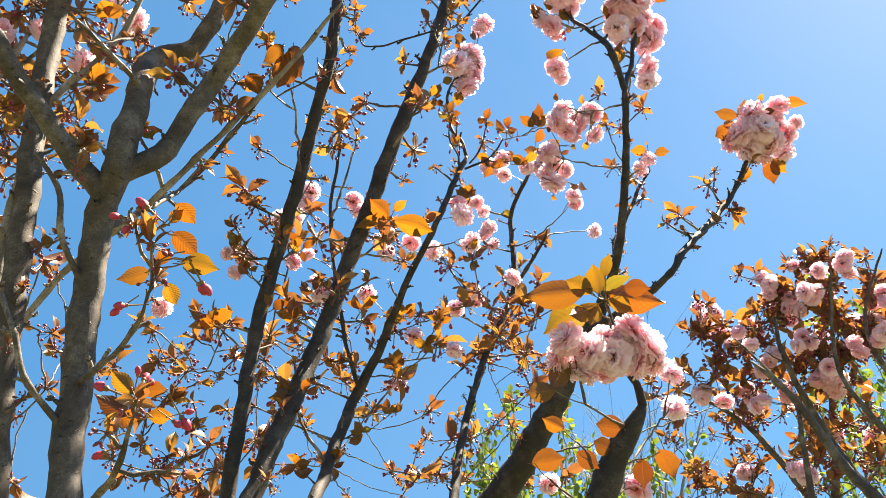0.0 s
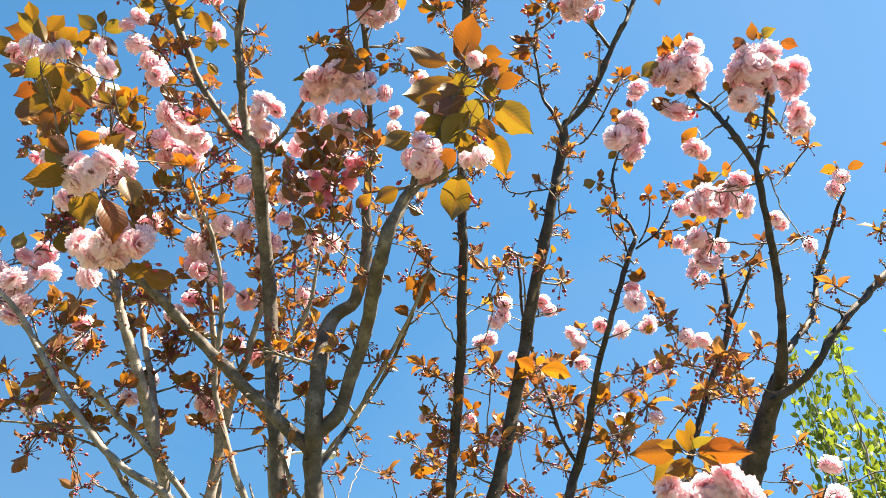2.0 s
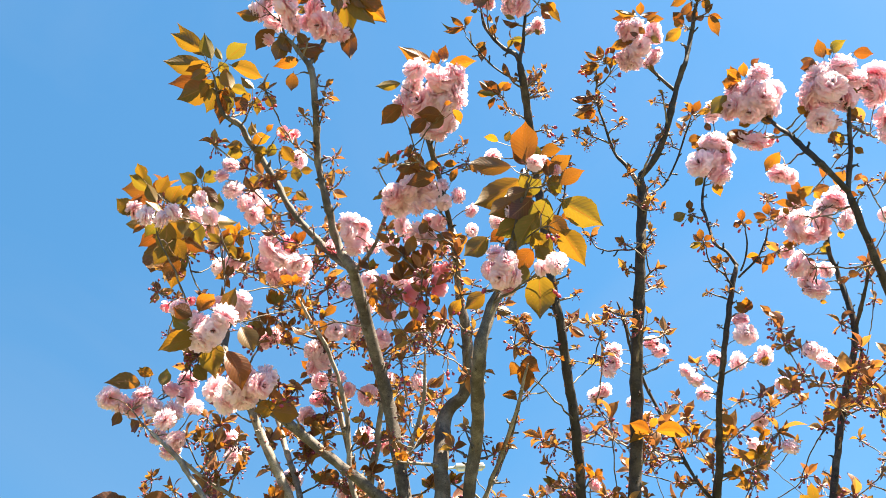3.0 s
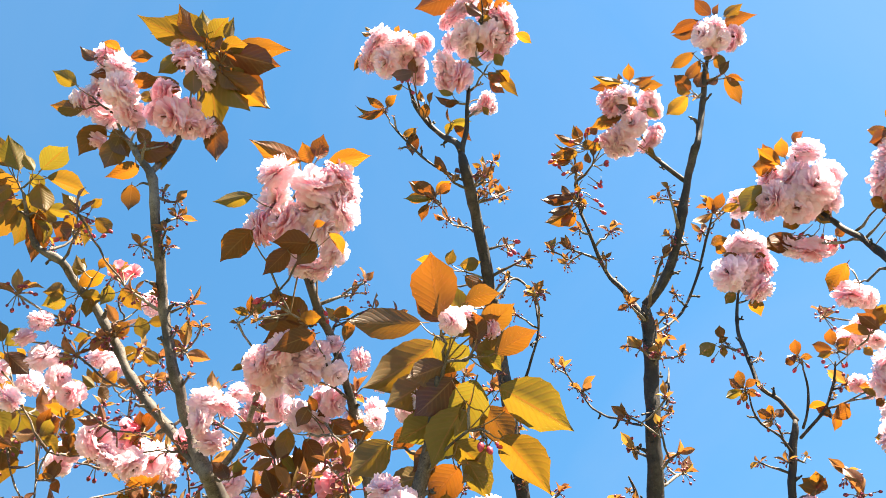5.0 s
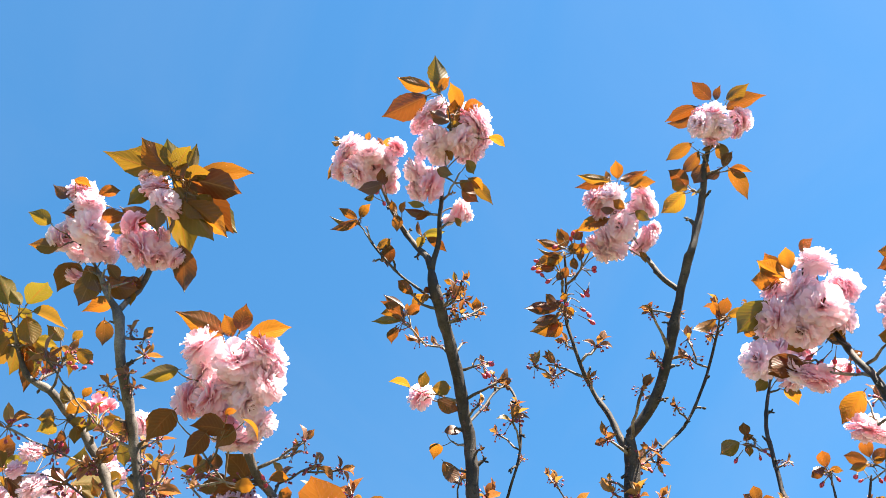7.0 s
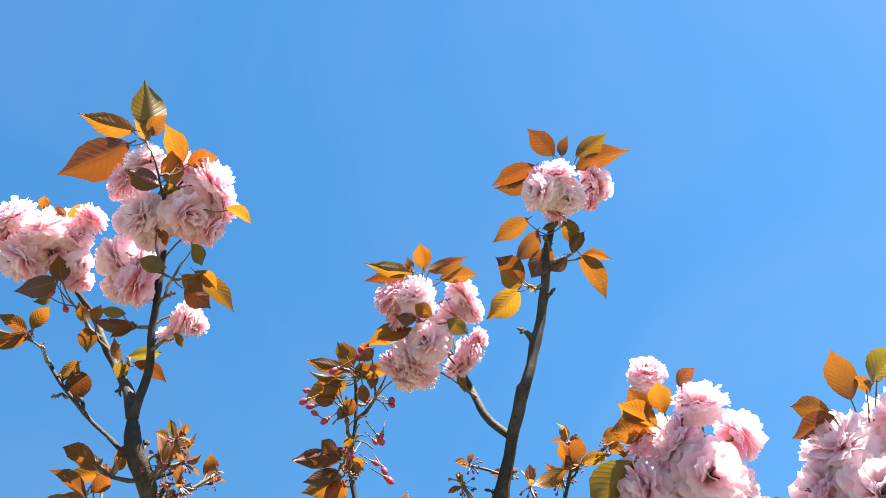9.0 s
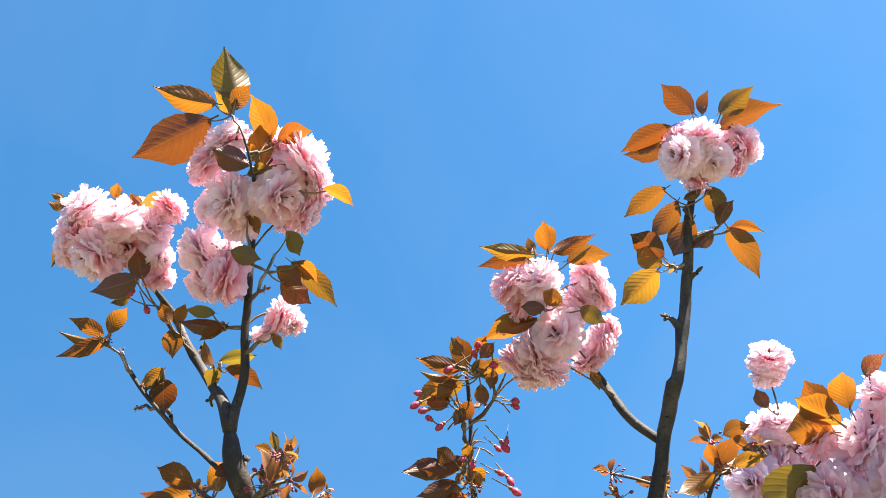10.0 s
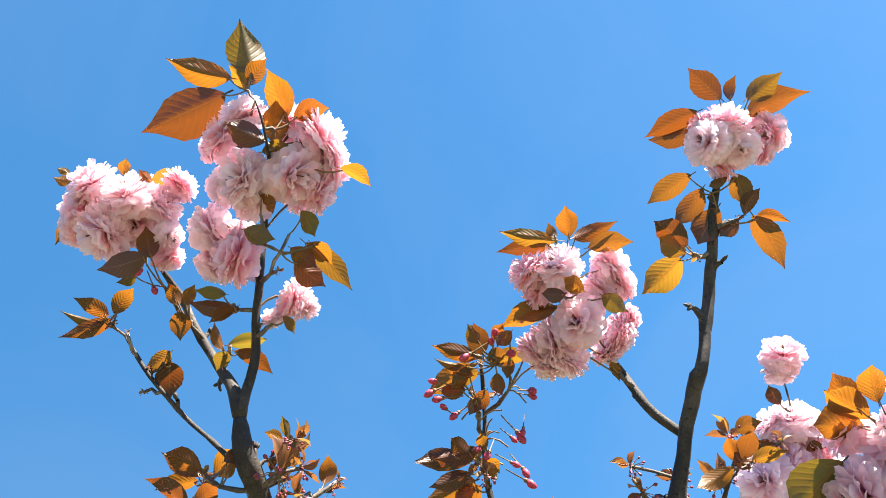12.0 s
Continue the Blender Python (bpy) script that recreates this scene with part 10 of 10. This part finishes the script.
cherry_h.dress("h1", tufts=[
    (0.950, 1.757, 2.657, 0.070), (0.964, 1.713, 2.662, 0.073), (0.791, 1.855, 2.566, 0.064), (0.880, 1.868, 2.557, 0.074),
    (0.864, 1.855, 2.544, 0.057), (0.763, 1.821, 2.702, 0.063), (0.905, 1.777, 2.634, 0.078), (1.022, 1.815, 2.505, 0.070),
    (1.056, 1.804, 2.499, 0.061), (1.134, 1.731, 2.471, 0.062), (1.051, 1.798, 2.448, 0.078), (1.075, 1.774, 2.462, 0.052),
    (1.160, 1.703, 2.539, 0.050), (1.054, 1.816, 2.436, 0.073), (0.949, 1.852, 2.518, 0.052), (0.839, 1.931, 2.438, 0.064),
    (0.897, 1.881, 2.495, 0.059), (0.893, 1.899, 2.452, 0.070), (1.163, 1.706, 2.498, 0.069), (1.156, 1.673, 2.600, 0.068),
    (1.189, 1.663, 2.531, 0.053), (1.113, 1.737, 2.561, 0.061), (0.823, 1.878, 2.545, 0.064), (0.732, 1.923, 2.506, 0.069)])
cherry_h.dress("h1", tufts=[
    (0.620, 1.975, 2.473, 0.068), (0.900, 1.870, 2.473, 0.059), (1.133, 1.867, 2.214, 0.070), (1.091, 1.853, 2.321, 0.075),
    (0.960, 1.932, 2.263, 0.053), (0.837, 2.017, 2.199, 0.077), (1.149, 1.694, 2.530, 0.066), (1.058, 1.662, 2.655, 0.053),
    (0.912, 1.726, 2.732, 0.054), (0.995, 1.708, 2.656, 0.077), (1.069, 1.689, 2.641, 0.068), (1.022, 1.653, 2.714, 0.062),
    (1.080, 1.660, 2.648, 0.068), (1.115, 1.614, 2.709, 0.068), (1.077, 1.700, 2.615, 0.064), (1.083, 1.726, 2.573, 0.066),
    (0.991, 1.744, 2.600, 0.062), (0.968, 1.786, 2.616, 0.063), (0.736, 1.881, 2.641, 0.070), (0.766, 1.871, 2.614, 0.072),
    (0.913, 1.842, 2.569, 0.061), (0.839, 1.840, 2.602, 0.070), (0.878, 1.820, 2.557, 0.057), (1.063, 1.797, 2.480, 0.059)])
cherry_h.dress("h1", tufts=[
    (1.040, 1.788, 2.531, 0.075), (1.084, 1.729, 2.529, 0.062), (1.110, 1.765, 2.470, 0.059), (1.065, 1.797, 2.454, 0.050),
    (1.151, 1.729, 2.472, 0.053), (1.090, 1.808, 2.370, 0.066), (1.075, 1.790, 2.499, 0.054), (0.876, 1.892, 2.449, 0.064),
    (1.013, 1.843, 2.469, 0.068), (0.809, 1.902, 2.504, 0.057), (1.111, 1.763, 2.494, 0.074), (1.151, 1.641, 2.606, 0.077),
    (1.228, 1.693, 2.463, 0.068), (1.199, 1.679, 2.521, 0.072), (0.800, 1.859, 2.555, 0.067), (0.795, 1.927, 2.511, 0.077),
    (0.688, 1.946, 2.484, 0.053), (0.977, 1.864, 2.452, 0.052), (1.139, 1.884, 2.217, 0.070), (0.991, 1.912, 2.290, 0.053),
    (0.970, 1.955, 2.179, 0.050), (0.868, 2.017, 2.240, 0.050), (1.057, 1.720, 2.559, 0.073), (0.962, 1.748, 2.659, 0.059)])
cherry_h.dress("h1", tufts=[
    (0.962, 1.715, 2.682, 0.059), (0.942, 1.735, 2.700, 0.072), (1.019, 1.684, 2.679, 0.066), (1.019, 1.639, 2.726, 0.076),
    (1.083, 1.607, 2.746, 0.066), (1.161, 1.605, 2.693, 0.059), (0.970, 1.743, 2.642, 0.050), (1.102, 1.706, 2.571, 0.052),
    (0.980, 1.747, 2.654, 0.061), (0.931, 1.781, 2.654, 0.061), (0.834, 1.838, 2.644, 0.078), (0.861, 1.835, 2.555, 0.062),
    (0.888, 1.823, 2.608, 0.065), (0.784, 1.823, 2.691, 0.067), (0.935, 1.834, 2.562, 0.077), (1.011, 1.810, 2.506, 0.072),
    (1.054, 1.830, 2.424, 0.054), (1.123, 1.755, 2.498, 0.072), (1.028, 1.803, 2.458, 0.057), (1.032, 1.833, 2.421, 0.079),
    (1.165, 1.696, 2.485, 0.051), (1.116, 1.787, 2.425, 0.050), (1.014, 1.770, 2.529, 0.075), (0.857, 1.933, 2.394, 0.059)])
cherry_h.dress("h1", tufts=[
    (0.949, 1.853, 2.463, 0.068), (0.813, 1.911, 2.455, 0.078), (1.107, 1.745, 2.487, 0.064), (1.202, 1.676, 2.556, 0.052),
    (1.130, 1.728, 2.473, 0.059), (1.094, 1.712, 2.603, 0.057), (0.771, 1.865, 2.622, 0.070), (0.708, 1.992, 2.434, 0.079),
    (0.614, 1.968, 2.510, 0.075), (0.865, 1.894, 2.477, 0.079), (1.124, 1.813, 2.318, 0.060), (1.060, 1.867, 2.308, 0.053),
    (1.037, 1.950, 2.196, 0.061), (0.775, 2.061, 2.220, 0.074), (1.130, 1.717, 2.537, 0.059), (0.985, 1.737, 2.634, 0.066),
    (0.877, 2.065, 2.295, 0.070), (1.170, 1.963, 2.282, 0.069), (0.751, 2.121, 2.284, 0.050), (1.055, 1.972, 2.321, 0.074),
    (1.058, 2.015, 2.295, 0.069), (0.698, 2.132, 2.399, 0.047), (0.879, 2.109, 2.209, 0.069), (1.189, 1.932, 2.282, 0.063)])
cherry_h.dress("h1", tufts=[
    (1.195, 1.899, 2.297, 0.048), (0.870, 2.020, 2.439, 0.071), (0.859, 2.107, 2.304, 0.068), (0.710, 2.142, 2.333, 0.050),
    (1.075, 1.987, 2.366, 0.062), (1.148, 1.967, 2.289, 0.058), (0.711, 2.174, 2.231, 0.065), (1.072, 2.000, 2.293, 0.054),
    (0.835, 2.134, 2.250, 0.069), (1.092, 1.924, 2.389, 0.048), (0.743, 2.132, 2.307, 0.052), (0.765, 2.136, 2.302, 0.071),
    (0.675, 2.119, 2.407, 0.058), (1.186, 1.912, 2.306, 0.045), (0.933, 2.023, 2.415, 0.049), (1.002, 2.040, 2.298, 0.075),
    (0.979, 1.982, 2.410, 0.065), (1.155, 1.980, 2.216, 0.058), (0.715, 2.122, 2.402, 0.045), (1.016, 2.009, 2.344, 0.062),
    (0.911, 2.064, 2.289, 0.052), (1.187, 1.972, 2.137, 0.072), (0.847, 2.068, 2.425, 0.062), (1.172, 1.873, 2.390, 0.056)])
cherry_h.dress("h1", tufts=[
    (0.914, 2.049, 2.346, 0.073), (0.696, 2.105, 2.457, 0.056), (1.047, 2.029, 2.217, 0.058), (0.837, 2.030, 2.479, 0.050),
    (0.891, 2.117, 2.212, 0.064), (0.886, 2.084, 2.331, 0.052), (0.912, 2.101, 2.217, 0.071), (1.002, 1.980, 2.437, 0.054),
    (0.854, 2.079, 2.381, 0.051), (1.150, 1.974, 2.172, 0.056), (0.882, 2.019, 2.411, 0.057), (1.022, 2.038, 2.206, 0.061),
    (1.232, 1.900, 2.311, 0.065), (1.217, 1.959, 2.176, 0.075), (0.757, 2.149, 2.283, 0.075), (0.855, 2.069, 2.378, 0.054),
    (1.149, 1.911, 2.338, 0.059), (0.763, 2.142, 2.259, 0.048), (1.034, 1.965, 2.431, 0.071), (1.081, 1.949, 2.424, 0.075),
    (0.725, 2.061, 2.517, 0.062), (1.079, 1.979, 2.357, 0.069), (1.227, 1.950, 2.210, 0.049), (0.805, 2.077, 2.392, 0.056)])
cherry_h.dress("h1", tufts=[
    (0.873, 2.043, 2.424, 0.060), (1.181, 1.961, 2.223, 0.045), (0.826, 2.044, 2.438, 0.047), (1.113, 1.972, 2.264, 0.067)])
cherry_h.dress("h1", blossoms=[
    (0.925, 1.720, 2.659, 0.045), (0.918, 1.714, 2.717, 0.047), (0.937, 1.709, 2.703, 0.048), (0.924, 1.698, 2.680, 0.049),
    (1.023, 1.851, 2.787, 0.048), (0.999, 1.854, 2.784, 0.045), (1.014, 1.882, 2.769, 0.052), (1.014, 1.857, 2.761, 0.047),
    (0.996, 1.886, 2.748, 0.049), (1.037, 1.664, 2.711, 0.045), (0.997, 1.671, 2.726, 0.049), (0.982, 1.547, 2.614, 0.050),
    (0.965, 1.522, 2.599, 0.043), (1.061, 1.555, 2.640, 0.055), (1.063, 1.541, 2.660, 0.051), (1.073, 1.570, 2.619, 0.045)])
cherry_h.dress("h1", blossoms=[
    (0.941, 1.573, 2.568, 0.054), (0.982, 1.589, 2.578, 0.047), (0.968, 1.596, 2.558, 0.048), (1.155, 1.817, 2.697, 0.051),
    (1.142, 1.822, 2.715, 0.054), (1.027, 1.835, 2.642, 0.050), (1.013, 1.833, 2.678, 0.054), (1.017, 1.797, 2.668, 0.051),
    (0.994, 1.780, 2.675, 0.048), (0.983, 1.765, 2.659, 0.048), (0.971, 1.794, 2.666, 0.053), (0.830, 1.998, 2.702, 0.050),
    (0.830, 1.971, 2.728, 0.050), (0.861, 1.961, 2.700, 0.047), (0.862, 1.920, 2.653, 0.052), (0.837, 1.899, 2.640, 0.053)])
cherry_h.dress("h1", blossoms=[
    (0.819, 1.701, 2.483, 0.048), (0.785, 1.677, 2.514, 0.046), (0.839, 1.908, 2.738, 0.046), (0.847, 1.912, 2.715, 0.053),
    (0.798, 1.928, 2.758, 0.051), (0.831, 1.941, 2.723, 0.049), (0.904, 1.856, 2.657, 0.050), (0.937, 1.875, 2.631, 0.048),
    (0.907, 1.875, 2.636, 0.048), (1.093, 1.834, 2.591, 0.048), (1.111, 1.850, 2.597, 0.047), (1.092, 1.857, 2.564, 0.049),
    (1.090, 1.881, 2.565, 0.050), (0.995, 1.680, 2.403, 0.052), (1.105, 1.764, 2.500, 0.044), (1.090, 1.779, 2.494, 0.048),
    (1.139, 1.951, 2.492, 0.044)])
cherry_h.dress("h1", blossoms=[
    (1.157, 1.913, 2.498, 0.051), (1.139, 1.926, 2.506, 0.052), (1.148, 1.908, 2.477, 0.049), (1.009, 1.787, 2.425, 0.051),
    (1.035, 1.796, 2.454, 0.050), (1.047, 1.624, 2.446, 0.045), (1.055, 1.631, 2.417, 0.050), (1.061, 1.796, 2.393, 0.055),
    (1.031, 1.761, 2.420, 0.052), (1.031, 1.784, 2.408, 0.050), (1.056, 1.768, 2.397, 0.052), (0.935, 1.650, 2.483, 0.043),
    (0.915, 1.654, 2.453, 0.044), (0.952, 1.645, 2.456, 0.045), (0.861, 1.807, 2.379, 0.048), (0.845, 1.838, 2.370, 0.053),
    (0.958, 1.873, 2.442, 0.048), (0.956, 1.875, 2.416, 0.052)])
cherry_h.dress("h1", blossoms=[
    (0.897, 1.932, 2.449, 0.048), (0.890, 1.955, 2.451, 0.048), (0.886, 1.946, 2.478, 0.051), (0.862, 1.941, 2.474, 0.049),
    (1.159, 1.694, 2.561, 0.046), (1.176, 1.685, 2.542, 0.047), (1.191, 1.725, 2.533, 0.051), (1.143, 1.567, 2.559, 0.048),
    (1.131, 1.553, 2.520, 0.050), (1.126, 1.584, 2.462, 0.049), (1.135, 1.606, 2.450, 0.045), (1.118, 1.634, 2.450, 0.047),
    (1.109, 1.590, 2.447, 0.051), (1.232, 1.763, 2.617, 0.046), (1.219, 1.744, 2.625, 0.052)])
cherry_h.dress("h1", blossoms=[
    (1.196, 1.810, 2.623, 0.049), (0.848, 1.879, 2.592, 0.051), (0.812, 1.908, 2.564, 0.051), (0.736, 1.913, 2.436, 0.049),
    (0.728, 1.928, 2.458, 0.049), (0.751, 1.928, 2.463, 0.048), (0.613, 1.823, 2.478, 0.047), (0.629, 1.827, 2.500, 0.052),
    (0.868, 1.798, 2.454, 0.050), (0.889, 1.780, 2.478, 0.047), (0.903, 1.757, 2.491, 0.055), (1.214, 1.939, 2.314, 0.046),
    (1.236, 1.942, 2.317, 0.045), (1.203, 1.959, 2.338, 0.053), (1.198, 1.972, 2.313, 0.050)])
cherry_h.dress("h1", blossoms=[
    (1.096, 1.978, 2.343, 0.054), (1.090, 1.956, 2.338, 0.050), (1.116, 1.966, 2.348, 0.049), (0.890, 1.830, 2.193, 0.048),
    (0.911, 1.826, 2.166, 0.045), (0.936, 1.832, 2.174, 0.049), (0.915, 1.833, 2.198, 0.048), (0.836, 2.013, 2.257, 0.048),
    (0.850, 2.044, 2.268, 0.051), (0.857, 2.024, 2.260, 0.051), (1.162, 1.791, 2.596, 0.049), (1.166, 1.767, 2.595, 0.045),
    (1.146, 1.775, 2.603, 0.048), (0.999, 1.724, 2.607, 0.051), (0.979, 1.714, 2.642, 0.052), (0.970, 1.732, 2.623, 0.048)])

# small spurs along the bare stretches of the limbs
for tree, names in ((cherry_c, ("c_trunk", "d_trunk", "e_trunk", "e_low", "d_r", "c_side1", "e_l", "e_r")),
                    (cherry_g, ("g_trunk", "g_right", "g_left", "g_white", "g_mid")),
                    (cherry_a, ("b_trunk", "a_bare", "a_back", "a_r", "b_up", "b_left")),
                    (cherry_i, ("i1", "i4", "i5", "i6", "i7", "i8", "i9"))):
    for name in names:
        tree.spurs(name, 1.75, 2.95, 0.055, 0.021, 0.024)


# ---- beyond the cherries ----
def sapling(base, height, spread, shoots, seed):
    """A young tree of upright shoots set with small fresh leaves."""
    rng = np.random.RandomState(seed)
    ob = thing("young_tree", base, "slender young tree with upright shoots and fresh yellow-green leaves", "tree", "young green trees")
    wood = Pile()
    trunk = np.array([(0, 0, 0, 0.05), (0.03, 0.02, height * 0.25, 0.04), (0.0, 0.05, height * 0.45, 0.03)])
    wood.add(*tube(smooth_line(trunk, 0.1), 8, 0.1, seed))
    part("trunk", wood.mesh("trunk", [GREY_TWIG]), ob)
    for k in range(shoots):
        a, far = rng.uniform(0, 6.3), spread * rng.uniform(0.1, 1.0)
        top = height * rng.uniform(0.72, 1.0)
        foot = trunk[2, :3] * rng.uniform(0.5, 1.0)
        knee = Vector((math.cos(a) * far * 0.7, math.sin(a) * far * 0.7, height * 0.5))
        tip = Vector((math.cos(a) * far, math.sin(a) * far, top))
        line = smooth_line([(*foot, 0.016), (*knee, 0.011), (*knee.lerp(tip, 0.5), 0.007), (*tip, 0.003)], 0.06)
        line[:, :3] += rng.normal(size=(len(line), 3)) * 0.006
        shoot = Pile()
        shoot.add(*tube(line, 5, 0.0, seed))
        branch = part("shoot", shoot.mesh("shoot", [GREY_TWIG]), ob)
        leaves = Pile()
        for row in line[len(line) // 3:]:
            for _ in range(rng.randint(3, 7)):
                if rng.rand() < 0.25:
                    continue
                p = Vector(row[:3]) + Vector(rng.normal(size=3)) * 0.035
                m = Matrix.Translation(p) @ Euler(rng.uniform(-3, 3, 3)).to_matrix().to_4x4() @ Matrix.Diagonal((0.075, 0.040, 0.03, 1))
                leaves.add(*leaf_shape(0.4, 0.2, 0.1, 0.0, seg=3), m=m)
        part("foliage", leaves.mesh("foliage", [GREEN]), branch, kind="stuff")


def bare_tree(base, height, seed):
    """A leafless tree far behind, with a spray of fine twigs."""
    rng = np.random.RandomState(seed)
    ob = thing("bare_tree", base, "leafless grey tree with fine upright twigs far behind the cherries", "tree")
    wood, spray = Pile(), Pile()
    trunk = smooth_line([(0, 0, 0, 0.16), (0.1, 0, height * 0.3, 0.13), (0.0, 0.1, height * 0.5, 0.09)], 0.2)
    wood.add(*tube(trunk, 8, 0.1, seed))
    part("trunk", wood.mesh("trunk", [GREY_TWIG]), ob)

    def grow(p, way, length, r, depth):
        rows = [(*p, r)]
        for i in range(4):
            way = (way + Vector(rng.normal(size=3)) * 0.12 + Vector((0, 0, 0.08))).normalized()
            p = p + way * length / 4
            rows.append((*p, r * (1 - 0.16 * (i + 1))))
        spray.add(*tube(np.array(rows), 4, 0.0, 1))
        if depth:
            for _ in range(3):
                q = Vector(rows[rng.randint(2, 5)][:3])
                grow(q, (way + Vector(rng.normal(size=3)) * 0.42).normalized(), length * rng.uniform(0.5, 0.8), r * 0.5, depth - 1)

    for k in range(9):
        a = rng.uniform(0, 6.3)
        start = Vector(trunk[rng.randint(len(trunk) // 2, len(trunk)), :3])
        grow(start, Vector((math.cos(a) * 0.6, math.sin(a) * 0.6, 1)).normalized(), height * rng.uniform(0.2, 0.3), 0.045, 4)
    part("crown", spray.mesh("crown", [GREY_TWIG]), ob, kind="stuff")


def street_lamp(base, height, turn):
    """A steel post with a short arm and a long flat lamp head."""
    ob = thing("street_lamp", base, "grey steel street lamp with a long flat white head", "street lamp")
    ob.rotation_euler = (0, 0, radians(turn))
    post = Pile()
    post.add(*tube(smooth_line([(0, 0, 0, 0.11), (0, 0, 1.2, 0.09), (0, 0, height, 0.05)], 0.5), 12, 0.0, 1))
    part("post", post.mesh("post", [METAL]), ob)
    arm = Pile()
    arm.add(*tube(smooth_line([(0, 0, height - 0.12, 0.03), (0.15, 0, height - 0.06, 0.028), (0.36, 0, height - 0.04, 0.025)], 0.05), 8, 0.0, 1))
    part("arm", arm.mesh("arm", [METAL]), ob)
    bm = bmesh.new()
    bmesh.ops.create_cube(bm, size=1.0)
    bmesh.ops.scale(bm, vec=(0.62, 0.24, 0.12), verts=bm.verts)
    bmesh.ops.translate(bm, vec=(0.62, 0, height - 0.03), verts=bm.verts)
    bmesh.ops.bevel(bm, geom=bm.edges[:], offset=0.04, segments=3, affect="EDGES")
    head = bpy.data.meshes.new("lamp_head")
    bm.to_mesh(head)
    bm.free()
    head.materials.append(METAL)
    shell = part("lamp_head", head, ob)
    bm = bmesh.new()
    bmesh.ops.create_cube(bm, size=1.0)
    bmesh.ops.scale(bm, vec=(0.50, 0.18, 0.03), verts=bm.verts)
    bmesh.ops.translate(bm, vec=(0.62, 0, height - 0.09), verts=bm.verts)
    bmesh.ops.bevel(bm, geom=bm.edges[:], offset=0.012, segments=2, affect="EDGES")
    lens = bpy.data.meshes.new("lamp_cover")
    bm.to_mesh(lens)
    bm.free()
    lens.materials.append(GLASS_COVER)
    part("lamp_cover", lens, shell, label="white lamp cover")


sapling((0.55, 5.3, 0), 4.05, 0.75, 22, 31)
sapling((1.30, 5.6, 0), 3.95, 0.70, 20, 32)
sapling((2.75, 4.30, 0), 4.75, 0.70, 16, 33)
bare_tree((2.75, 10.6, 0), 7.3, 41)
street_lamp((-9.3, 10.58, 0), 5.75, 39.0)
